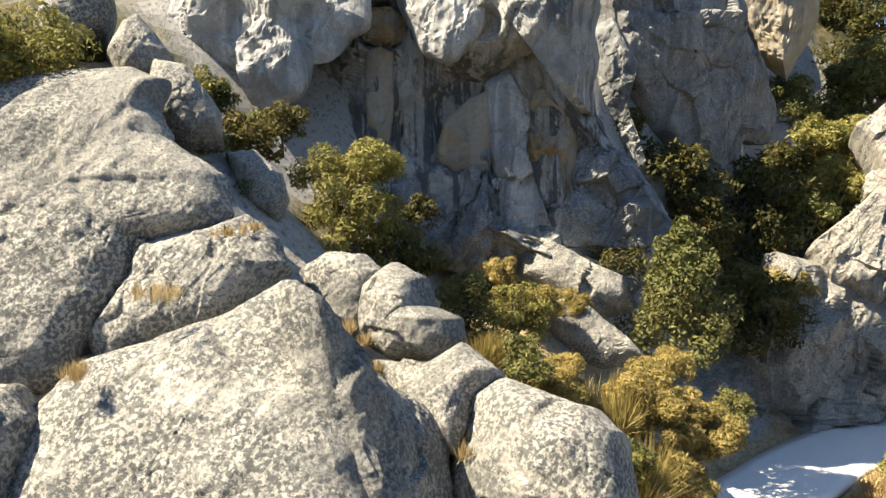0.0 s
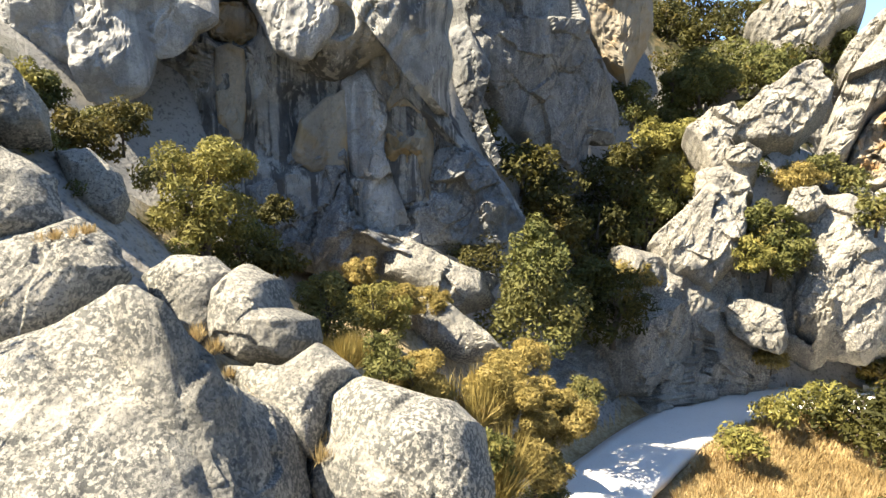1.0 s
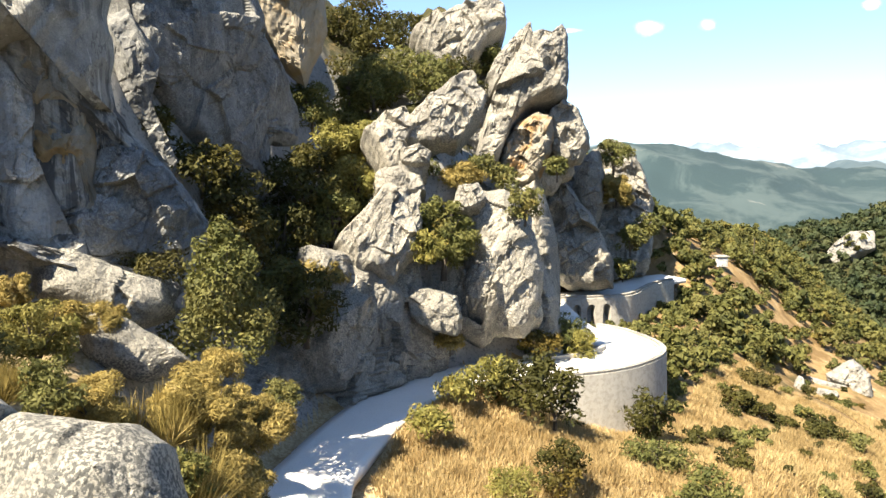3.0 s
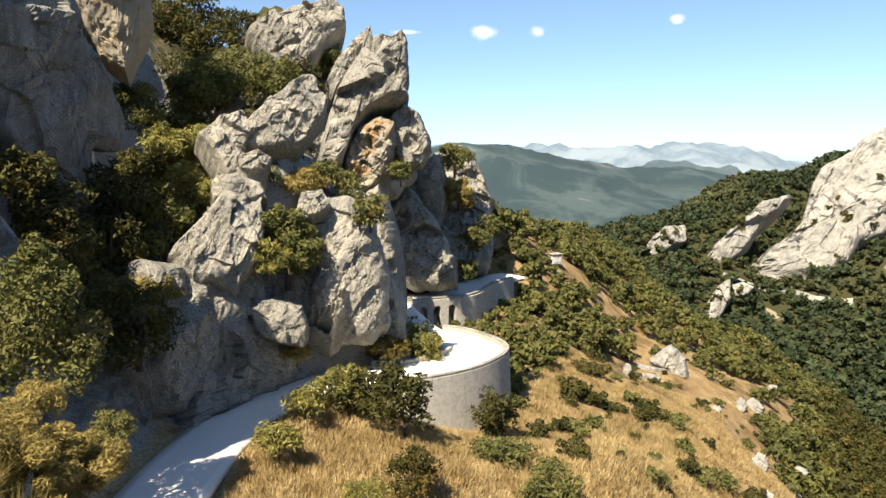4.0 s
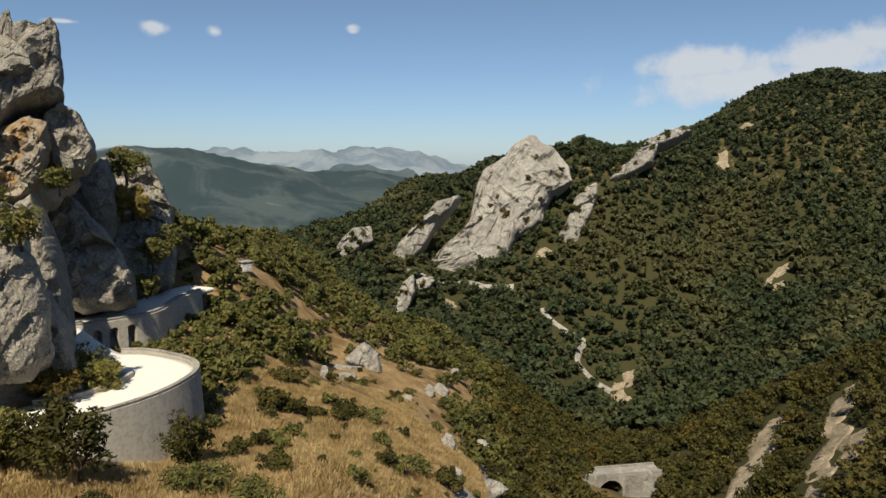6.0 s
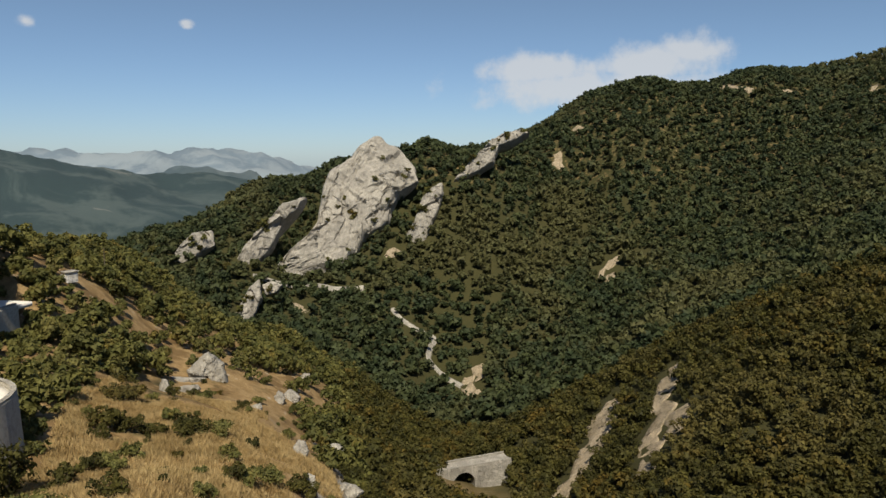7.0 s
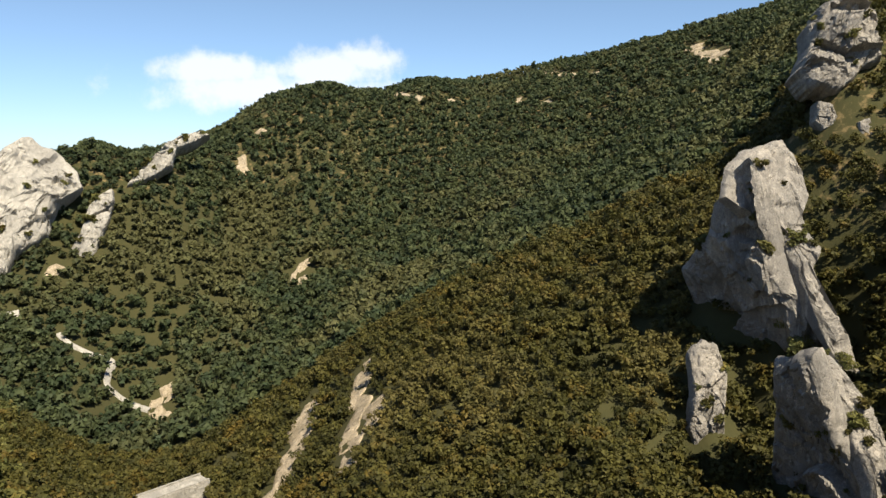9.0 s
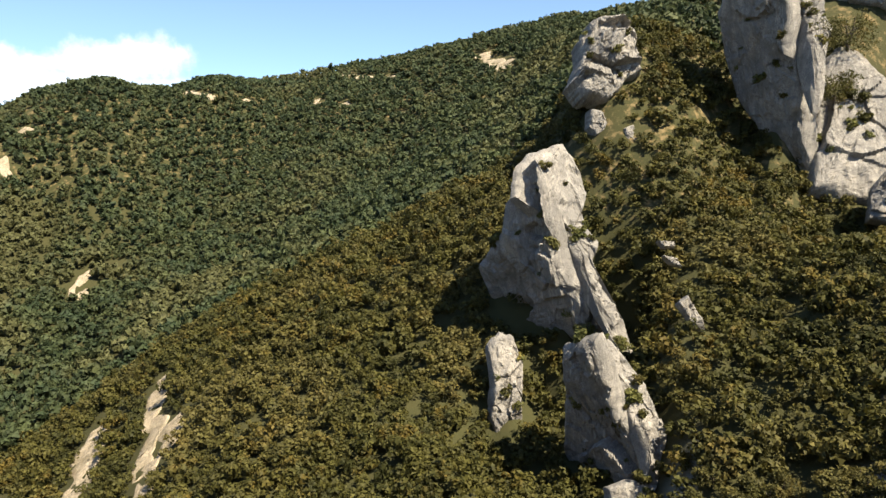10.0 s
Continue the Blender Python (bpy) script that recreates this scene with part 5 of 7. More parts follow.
rock('fin', (65.26, -169.44, 11.68), 149.6, 16, 4.0, ((-5.75, 1.20), (0.42, 8.68), (6.51, 9.84), (6.61, -9.54), (-1.46, -7.38), (-6.67, -6.91)), mat=fin_stone, blocky=1.0, plump=18.0, peak=0.12, grow=1.0, back=1.3, rough=0.7, seed=150)
rock('cliff', (93.59, -218.45, 68.96), 157.3, 6, 6.0, ((-21.88, 15.16), (18.51, 8.42), (19.76, -13.69), (-6.25, -9.31), (-14.93, -5.14)), mat=fin_stone, blocky=1.0, plump=18.0, peak=0.12, grow=1.0, seed=151)
rock('boulder', (94.9, 45.9, -12.7), 64, 22, 0.8, ((0.86, 0.00), (0.44, 1.13), (-0.17, 1.37), (-0.55, 0.62), (-0.75, -0.72), (-0.16, -1.39), (0.38, -0.86)), mat=pale, back=1.5, seed=201)
rock('boulder', (101.7, 45.7, -15.3), 66, 22, 0.8, ((2.04, 0.00), (1.54, 0.70), (-0.44, 0.79), (-2.02, 0.41), (-1.73, -0.42), (-0.45, -0.90), (1.37, -0.61)), mat=pale, back=1.5, seed=202)
rock('boulder', (119.5, 34.9, -22.4), 74, 22, 1.2, ((1.68, 0.00), (0.77, 1.00), (-0.31, 1.62), (-1.42, 0.61), (-1.47, -0.73), (-0.29, -1.18), (1.03, -1.29)), mat=pale, back=1.5, seed=203)
rock('boulder', (144.3, 39.0, -26.7), 75, 22, 1.1, ((1.37, 0.00), (0.88, 0.86), (-0.24, 1.06), (-0.99, 0.49), (-1.46, -0.60), (-0.29, -0.98), (0.70, -0.85)), mat=pale, back=1.5, seed=204)
rock('boulder', (83.3, 23.4, -16.6), 74, 22, 0.9, ((1.07, 0.00), (0.64, 1.17), (-0.20, 1.42), (-0.81, 0.62), (-0.78, -0.89), (-0.24, -1.75), (0.56, -1.54)), mat=pale, back=1.5, seed=205)
rock('boulder', (101.9, 23.3, -24.9), 77, 22, 1.1, ((1.45, 0.00), (0.95, 1.37), (-0.33, 1.55), (-1.30, 0.95), (-1.19, -0.95), (-0.31, -2.21), (0.91, -1.23)), mat=pale, back=1.5, seed=206)
rock('boulder', (69.1, 18.5, -14.6), 75, 22, 0.8, ((0.68, 0.00), (0.54, 1.43), (-0.19, 1.71), (-0.77, 0.70), (-0.72, -0.93), (-0.17, -1.79), (0.49, -1.41)), mat=pale, back=1.5, seed=207)
rock('boulder', (79.7, 16.8, -20.0), 78, 22, 1.0, ((1.90, 0.00), (0.87, 0.86), (-0.42, 1.18), (-1.64, 0.56), (-1.30, -0.40), (-0.37, -1.23), (0.80, -0.75)), mat=pale, back=1.5, seed=208)
rock('boulder', (90.0, 16.7, -25.2), 79, 22, 0.9, ((0.88, 0.00), (0.65, 0.84), (-0.18, 1.46), (-0.96, 0.64), (-0.72, -0.55), (-0.25, -1.58), (0.49, -0.98)), mat=pale, back=1.5, seed=209)
rock('boulder', (140.0, 49.5, -21.2), 71, 22, 0.9, ((1.96, 0.00), (1.08, 0.81), (-0.32, 0.99), (-1.55, 0.42), (-1.82, -0.45), (-0.37, -1.14), (1.31, -0.89)), mat=pale, back=1.5, seed=210)
rock('boulder', (173.6, 17.5, -55.3), 84, 22, 0.8, ((1.28, 0.00), (0.72, 0.72), (-0.27, 1.02), (-1.40, 0.39), (-0.99, -0.40), (-0.31, -0.72), (0.83, -0.73)), mat=pale, back=1.5, seed=211)
rock('boulder', (103.5, 35.6, -18.5), 71, 22, 0.8, ((0.85, 0.00), (0.51, 0.63), (-0.16, 0.60), (-0.90, 0.33), (-0.66, -0.35), (-0.21, -0.85), (0.53, -0.58)), mat=pale, back=1.5, seed=212)
rock('boulder', (115.1, 35.6, -21.2), 73, 22, 0.9, ((0.96, 0.00), (0.54, 1.04), (-0.19, 1.55), (-0.94, 0.50), (-0.74, -0.49), (-0.24, -1.53), (0.52, -1.04)), mat=pale, back=1.5, seed=213)
rock('boulder', (112.8, 19.4, -32.5), 80, 22, 0.7, ((0.57, 0.00), (0.35, 0.69), (-0.15, 0.84), (-0.74, 0.26), (-0.61, -0.36), (-0.17, -0.65), (0.51, -0.64)), mat=pale, back=1.5, seed=214)

# ---- plants ----
def part(name, me, parent, label=""):
    ob = new(name, me)
    ob.parent = parent
    return tagged(ob, label) if label else ob


def leaves(rng, blobs, count, size, tri=True, lift=0.55, stretch=1.0, firm=0.9):
    """Leaf sprays on the skins of round clumps. blobs: rows of x, y, z, radius, height factor."""
    b = np.array(blobs, float)
    weight = b[:, 3] ** 2
    k = rng.choice(len(b), count, p=weight / weight.sum())
    d = rng.normal(size=(count, 3))
    d[:, 2] += lift * 0.6
    d /= np.linalg.norm(d, axis=1)[:, None]
    r = b[k, 3] * (1.08 - 0.5 * rng.random(count) ** 1.6)
    c = b[k, :3] + d * r[:, None] * np.stack((np.ones(count), np.ones(count), b[k, 4]), -1)
    nrm = d * firm + rng.normal(size=(count, 3)) * 0.6
    nrm[:, 2] += lift * 0.5
    nrm /= np.linalg.norm(nrm, axis=1)[:, None]
    ax = np.cross(nrm, rng.normal(size=(count, 3)))
    ax /= np.linalg.norm(ax, axis=1)[:, None] + 1e-9
    bx = np.cross(nrm, ax)
    s = (size * rng.uniform(0.6, 1.3, count))[:, None]
    if tri:
        v = np.stack((c + ax * s * 0.6, c - ax * s * 0.35 + bx * s * 0.5, c - ax * s * 0.35 - bx * s * 0.5), 1)
        return v.reshape(-1, 3), np.arange(count * 3).reshape(-1, 3)
    st = s * stretch
    v = np.stack((c + ax * st * 0.6, c + bx * s * 0.32, c - ax * st * 0.6, c - bx * s * 0.32), 1)
    return v.reshape(-1, 3), np.arange(count * 4).reshape(-1, 4)


def crown_blobs(rng, wide, tall, base, count, flat=0.8):
    """Clumps that fill a rounded, uneven crown of that width and height above base."""
    out = [(0, 0, base + tall * 0.5, wide * 0.3, tall / wide * 0.9)]
    for k in range(count):
        a, e = k * 2.4 + rng.uniform(-0.5, 0.5), rng.uniform(-0.95, 1.0)
        reach = wide * 0.36 * math.sqrt(1 - (0.7 if e > 0 else 0.2) * e * e) * rng.uniform(0.5, 1.3)
        out.append((reach * math.cos(a), reach * math.sin(a), base + tall * (0.5 + 0.36 * e), wide * rng.uniform(0.08, 0.21), flat))
    return out


def limb(pts, radii, sides=6):
    pts = np.array(pts, float)
    a = np.linspace(0, 2 * np.pi, sides, endpoint=False)
    v = np.concatenate([p + r * np.stack((np.cos(a), np.sin(a), 0 * a), -1) for p, r in zip(pts, radii)])
    return v, grid_faces(len(pts), sides, True)


def join(parts):
    vs, fs, n = [], [], 0
    for v, f in parts:
        vs.append(v)
        fs.append(f + n)
        n += len(v)
    return np.concatenate(vs), np.concatenate(fs)


def trunk_mesh(rng, wide, tall, thick, deep=0.8, stems=1):
    parts = []
    for s in range(stems):
        lean = rng.normal(0, 0.06 * tall, 2) + (0 if stems == 1 else 1) * rng.normal(0, 0.12 * wide, 2)
        mid = np.array((lean[0] * 0.5, lean[1] * 0.5, tall * 0.35))
        parts.append(limb(((0, 0, -deep), (0, 0, 0), mid, (lean[0], lean[1], tall * 0.8)), (thick * 1.5, thick * 1.15, thick * 0.8, thick * 0.2)))
        for k in range(4):
            a = k * 1.7 + rng.uniform(0, 1)
            tip = mid + np.array((math.cos(a) * wide * 0.3, math.sin(a) * wide * 0.3, tall * rng.uniform(0.15, 0.4)))
            parts.append(limb((mid, (mid + tip) / 2 + (0, 0, 0.05 * tall), tip), (thick * 0.6, thick * 0.4, thick * 0.12), 5))
    return mesh_of("trunk", *join(parts), bark)


def plant(name, m, wide, tall, leaf, seed, count, size, label, category, group="", trunk_h=0.25, stretch=1.0, tri=False, clumps=30, stems=1, flat=0.8, kind=""):
    """A tree or shrub of its own, with trunk and crown."""
    rng = np.random.default_rng(seed)
    base = new(name)
    base.empty_display_size = 0.3
    part("trunk", trunk_mesh(rng, wide, tall * 0.9, max(0.04, 0.028 * tall), stems=stems), base)
    blobs = crown_blobs(rng, wide, tall * (1.08 - trunk_h), tall * (trunk_h - 0.1), clumps, flat)
    part("crown", mesh_of("crown", *leaves(rng, blobs, count, size, tri, 0.4, stretch), leaf, False), base)
    base.matrix_world = m
    return tagged(base, label, category, group)


def broom(m, wide, tall, seed, label="fuzzy dry golden broom bush on the rocky bank", name="broom_bush", stems=2200, leaf=None, thin=0.016):
    """A bush of fine upright stems that fan out from several roots."""
    rng = np.random.default_rng(seed)
    base = new(name)
    roots = rng.normal(0, 0.22, (9, 2)) * wide
    k = rng.integers(0, 9, stems)
    a, e = rng.uniform(0, 6.283, stems), np.abs(rng.normal(0, 0.62, stems))
    h = tall * rng.uniform(0.4, 0.85, stems) * np.cos(np.minimum(e, 1.2)) ** 0.5
    foot = np.column_stack((roots[k] + rng.normal(0, 0.05 * wide, (stems, 2)), np.full(stems, -0.25)))
    way = np.column_stack((np.cos(a) * np.sin(e), np.sin(a) * np.sin(e), np.cos(e)))
    mid = foot + way * h[:, None] * 0.6
    tip = foot + way * h[:, None] + np.column_stack((np.cos(a), np.sin(a), 0 * a)) * (0.12 * h * e)[:, None]
    w = rng.uniform(0, 3.14, stems)
    side = np.column_stack((np.cos(w), np.sin(w), 0 * w)) * thin
    v = np.stack((foot - side * 0.6, mid - side, tip, mid + side), 1).reshape(-1, 3)
    part("spray", mesh_of("spray", v, np.arange(stems * 4).reshape(-1, 4), leaf or broom_leaf, False), base)
    r = 0.02 + 0.02 * wide * tall
    part("rootstock", mesh_of("rootstock", *limb(((0, 0, -0.3), (0, 0, 0.0), (0, 0, 0.12 * tall)), (r, r, r * 0.4)), bark), base)
    base.matrix_world = m
    return tagged(base, label, "bush", "plants among the rocks")


plant('yellow_shrub', pose(-3.9, 27.8, 14.5, 0, 0, 0), 4.38, 5.72, olive_leaf, 1, 13244, 0.11, 'yellow-green broom shrub among the rocks', 'shrub', 'plants among the rocks', 0, 1.8, stems=3)
plant('oak_tree', pose(58.0, 87.4, 34.9, 0, 0, 67), 5.90, 4.64, oak_leaf, 2, 1096, 0.40, 'dark green small oak rooted among the rocks', 'tree', 'plants among the rocks', 0, 1.3, stems=2)
plant('oak_tree', pose(61.3, 87.4, 36.0, 0, 0, 134), 3.44, 3.44, oak_leaf, 3, 900, 0.40, 'dark green small oak rooted among the rocks', 'tree', 'plants among the rocks', 0, 1.3, stems=2)
plant('shrub', pose(-8.9, 31.4, 19.3, 0, 0, 201), 2.36, 1.57, shrub_leaf, 4, 2365, 0.11, 'green leafy shrub growing on a rocky ledge', 'shrub', 'plants among the rocks', 0, 1.6, stems=3)
plant('yellow_shrub', pose(-6.7, 27.7, 14.7, 0, 0, 268), 2.33, 1.98, olive_leaf, 5, 2855, 0.11, 'yellow-green broom shrub among the rocks', 'shrub', 'plants among the rocks', 0, 1.8, stems=3)
plant('shrub', pose(-2.6, 29.4, 14.0, 0, 0, 335), 2.67, 2.43, shrub_leaf, 6, 3559, 0.11, 'green leafy shrub growing on a rocky ledge', 'shrub', 'plants among the rocks', 0, 1.6, stems=3)
plant('yellow_shrub', pose(-9.2, 25.0, 18.6, 0, 0, 42), 2.04, 1.78, olive_leaf, 7, 2365, 0.11, 'yellow-green broom shrub among the rocks', 'shrub', 'plants among the rocks', 0, 1.8, stems=3)
plant('oak_tree', pose(-8.0, 28.5, 18.6, 0, 0, 109), 2.74, 2.43, oak_leaf, 8, 1980, 0.16, 'dark green small oak rooted among the rocks', 'tree', 'plants among the rocks', 0, 1.3, stems=2)
plant('shrub', pose(-7.3, 24.9, 16.5, 0, 0, 176), 2.00, 2.21, shrub_leaf, 9, 2435, 0.11, 'green leafy shrub growing on a rocky ledge', 'shrub', 'plants among the rocks', 0, 1.6, stems=3)
plant('shrub', pose(-9.6, 29.1, 20.6, 0, 0, 243), 1.85, 1.60, shrub_leaf, 10, 2365, 0.11, 'green leafy shrub growing on a rocky ledge', 'shrub', 'plants among the rocks', 0, 1.6, stems=3)
plant('yellow_shrub', pose(-13.9, 22.9, 21.2, 0, 0, 310), 4.08, 2.47, olive_leaf, 11, 6232, 0.11, 'yellow-green broom shrub among the rocks', 'shrub', 'plants among the rocks', 0, 1.8, stems=3)
plant('yellow_shrub', pose(-14.7, 21.3, 21.1, 0, 0, 17), 3.10, 2.27, olive_leaf, 12, 4364, 0.11, 'yellow-green broom shrub among the rocks', 'shrub', 'plants among the rocks', 0, 1.8, stems=3)
plant('oak_tree', pose(-13.2, 26.0, 21.8, 0, 0, 84), 1.76, 1.41, oak_leaf, 13, 1980, 0.16, 'dark green small oak rooted among the rocks', 'tree', 'plants among the rocks', 0, 1.3, stems=2)
plant('oak_tree', pose(-1.5, 35.2, 15.7, 0, 0, 151), 2.06, 1.29, oak_leaf, 14, 1980, 0.16, 'dark green small oak rooted among the rocks', 'tree', 'plants among the rocks', 0, 1.3, stems=2)
plant('oak_tree', pose(-1.3, 28.9, 13.9, 0, 0, 218), 2.15, 1.55, oak_leaf, 15, 1980, 0.16, 'dark green small oak rooted among the rocks', 'tree', 'plants among the rocks', 0, 1.3, stems=2)
plant('shrub', pose(0.5, 28.3, 11.1, 0, 0, 285), 2.86, 3.34, shrub_leaf, 16, 5260, 0.11, 'green leafy shrub growing on a rocky ledge', 'shrub', 'plants among the rocks', 0, 1.6, stems=3)
plant('yellow_shrub', pose(3.0, 31.0, 10.6, 0, 0, 352), 2.89, 2.89, olive_leaf, 17, 5156, 0.11, 'yellow-green broom shrub among the rocks', 'shrub', 'plants among the rocks', 0, 1.8, stems=3)
plant('dry_bush', pose(2.6, 34.6, 12.6, 0, 0, 59), 1.72, 1.29, broom_leaf, 18, 4657, 0.07, 'dry ochre bush of withered broom', 'bush', 'plants among the rocks', 0, 3, stems=4)
broom(pose(1.3, 26.1, 11.0, 0, 0, 126), 2.00, 1.78, 19)
plant('shrub', pose(2.5, 23.8, 10.8, 0, 0, 193), 1.96, 1.96, shrub_leaf, 20, 2365, 0.11, 'green leafy shrub growing on a rocky ledge', 'shrub', 'plants among the rocks', 0, 1.6, stems=3)
plant('oak_tree', pose(9.8, 39.4, 12.1, 0, 0, 260), 4.01, 2.44, oak_leaf, 21, 2204, 0.16, 'dark green small oak rooted among the rocks', 'tree', 'plants among the rocks', 0, 1.3, stems=2)
broom(pose(5.9, 26.7, 8.7, 0, 0, 327), 3.82, 2.39, 22)
plant('dry_bush', pose(8.0, 26.8, 7.7, 0, 0, 34), 3.70, 2.96, broom_leaf, 23, 20020, 0.07, 'dry ochre bush of withered broom', 'bush', 'plants among the rocks', 0, 3, stems=4)
plant('dry_bush', pose(10.4, 27.8, 6.5, 0, 0, 101), 3.41, 2.89, broom_leaf, 24, 20020, 0.07, 'dry ochre bush of withered broom', 'bush', 'plants among the rocks', 0, 3, stems=4)
broom(pose(6.6, 23.2, 6.4, 0, 0, 168), 2.45, 3.56, 25)
plant('dry_bush', pose(3.9, 25.3, 9.7, 0, 0, 235), 2.45, 1.78, broom_leaf, 26, 9182, 0.07, 'dry ochre bush of withered broom', 'bush', 'plants among the rocks', 0, 3, stems=4)
plant('dry_bush', pose(8.8, 25.6, 5.6, 0, 0, 302), 2.71, 2.47, broom_leaf, 27, 14069, 0.07, 'dry ochre bush of withered broom', 'bush', 'plants among the rocks', 0, 3, stems=4)
plant('shrub', pose(6.2, 22.7, 7.5, 0, 0, 9), 1.50, 1.72, shrub_leaf, 28, 2365, 0.11, 'green leafy shrub growing on a rocky ledge', 'shrub', 'plants among the rocks', 0, 1.6, stems=3)
plant('dry_bush', pose(4.4, 34.0, 10.9, 0, 0, 76), 2.29, 1.72, broom_leaf, 29, 8278, 0.07, 'dry ochre bush of withered broom', 'bush', 'plants among the rocks', 0, 3, stems=4)
plant('dry_bush', pose(6.5, 35.7, 10.5, 0, 0, 143), 2.12, 1.51, broom_leaf, 30, 6725, 0.07, 'dry ochre bush of withered broom', 'bush', 'plants among the rocks', 0, 3, stems=4)
plant('shrub', pose(13.2, 31.1, 6.1, 0, 0, 210), 2.06, 2.06, shrub_leaf, 31, 2365, 0.11, 'green leafy shrub growing on a rocky ledge', 'shrub', 'plants among the rocks', 0, 1.6, stems=3)
plant('dry_bush', pose(10.7, 32.9, 8.3, 0, 0, 277), 2.65, 1.18, broom_leaf, 32, 6558, 0.07, 'dry ochre bush of withered broom', 'bush', 'plants among the rocks', 0, 3, stems=4)
plant('oak_tree', pose(15.9, 49.6, 16.6, 0, 0, 344), 5.48, 3.58, oak_leaf, 33, 1288, 0.31, 'dark green small oak rooted among the rocks', 'tree', 'plants among the rocks', 0, 1.3, stems=2)
plant('oak_tree', pose(18.4, 50.5, 12.5, 0, 0, 51), 6.12, 5.69, oak_leaf, 34, 2285, 0.31, 'dark green small oak rooted among the rocks', 'tree', 'plants among the rocks', 0, 1.3, stems=2)
plant('oak_tree', pose(18.3, 46.9, 10.2, 0, 0, 118), 4.55, 4.55, oak_leaf, 35, 1358, 0.31, 'dark green small oak rooted among the rocks', 'tree', 'plants among the rocks', 0, 1.3, stems=2)
plant('oak_tree', pose(11.9, 50.6, 23.4, 0, 0, 185), 3.16, 4.21, oak_leaf, 36, 900, 0.31, 'dark green small oak rooted among the rocks', 'tree', 'plants among the rocks', 0, 1.3, stems=2)
plant('oak_tree', pose(16.1, 55.5, 25.5, 0, 0, 252), 2.81, 2.44, oak_leaf, 37, 900, 0.31, 'dark green small oak rooted among the rocks', 'tree', 'plants among the rocks', 0, 1.3, stems=2)
plant('oak_tree', pose(12.6, 49.6, 19.4, 0, 0, 319), 3.72, 2.89, oak_leaf, 38, 900, 0.31, 'dark green small oak rooted among the rocks', 'tree', 'plants among the rocks', 0, 1.3, stems=2)
plant('oak_tree', pose(14.7, 53.1, 21.1, 0, 0, 26), 3.12, 3.12, oak_leaf, 39, 900, 0.31, 'dark green small oak rooted among the rocks', 'tree', 'plants among the rocks', 0, 1.3, stems=2)
plant('oak_tree', pose(24.9, 54.2, 12.0, 0, 0, 93), 6.79, 7.28, oak_leaf, 40, 3244, 0.31, 'dark green small oak rooted among the rocks', 'tree', 'plants among the rocks', 0, 1.3, stems=2)
plant('oak_tree', pose(29.6, 59.0, 15.7, 0, 0, 160), 5.33, 4.79, oak_leaf, 41, 1677, 0.31, 'dark green small oak rooted among the rocks', 'tree', 'plants among the rocks', 0, 1.3, stems=2)
plant('yellow_shrub', pose(32.7, 58.5, 17.6, 0, 0, 227), 7.03, 5.41, olive_leaf, 42, 6020, 0.21, 'yellow-green broom shrub among the rocks', 'shrub', 'plants among the rocks', 0, 1.8, stems=3)
plant('yellow_shrub', pose(31.9, 55.2, 13.2, 0, 0, 294), 6.20, 6.20, olive_leaf, 43, 6020, 0.21, 'yellow-green broom shrub among the rocks', 'shrub', 'plants among the rocks', 0, 1.8, stems=3)
plant('shrub', pose(33.3, 67.2, 21.7, 0, 0, 1), 5.44, 4.83, shrub_leaf, 44, 4208, 0.22, 'green leafy shrub growing on a rocky ledge', 'shrub', 'plants among the rocks', 0, 1.6, stems=3)
plant('shrub', pose(27.6, 52.8, 11.3, 0, 0, 68), 4.85, 5.34, shrub_leaf, 45, 4142, 0.22, 'green leafy shrub growing on a rocky ledge', 'shrub', 'plants among the rocks', 0, 1.6, stems=3)
plant('shrub', pose(41.5, 74.0, 25.1, 0, 0, 135), 3.76, 3.76, shrub_leaf, 46, 1382, 0.28, 'green leafy shrub growing on a rocky ledge', 'shrub', 'plants among the rocks', 0, 1.6, stems=3)
plant('shrub', pose(44.0, 72.6, 24.7, 0, 0, 202), 7.52, 5.81, shrub_leaf, 47, 4271, 0.28, 'green leafy shrub growing on a rocky ledge', 'shrub', 'plants among the rocks', 0, 1.6, stems=3)
plant('oak_tree', pose(20.7, 43.8, 6.3, 0, 0, 269), 5.68, 5.68, oak_leaf, 48, 2116, 0.31, 'dark green small oak rooted among the rocks', 'tree', 'plants among the rocks', 0, 1.3, stems=2)
plant('shrub', pose(19.9, 45.8, 8.1, 0, 0, 336), 4.13, 3.72, shrub_leaf, 49, 2463, 0.22, 'green leafy shrub growing on a rocky ledge', 'shrub', 'plants among the rocks', 0, 1.6, stems=3)
plant('dry_bush', pose(24.2, 48.3, 8.3, 0, 0, 43), 4.01, 3.12, broom_leaf, 50, 7650, 0.14, 'dry ochre bush of withered broom', 'bush', 'plants among the rocks', 0, 3, stems=4)
plant('oak_tree', pose(46.6, 78.4, 24.1, 0, 0, 110), 7.32, 7.32, oak_leaf, 51, 2144, 0.40, 'dark green small oak rooted among the rocks', 'tree', 'plants among the rocks', 0, 1.3, stems=2)
plant('shrub', pose(50.7, 78.2, 24.9, 0, 0, 177), 8.22, 8.22, shrub_leaf, 52, 6020, 0.28, 'green leafy shrub growing on a rocky ledge', 'shrub', 'plants among the rocks', 0, 1.6, stems=3)
plant('shrub', pose(52.0, 72.4, 25.3, 0, 0, 244), 7.87, 6.44, shrub_leaf, 53, 4953, 0.28, 'green leafy shrub growing on a rocky ledge', 'shrub', 'plants among the rocks', 0, 1.6, stems=3)
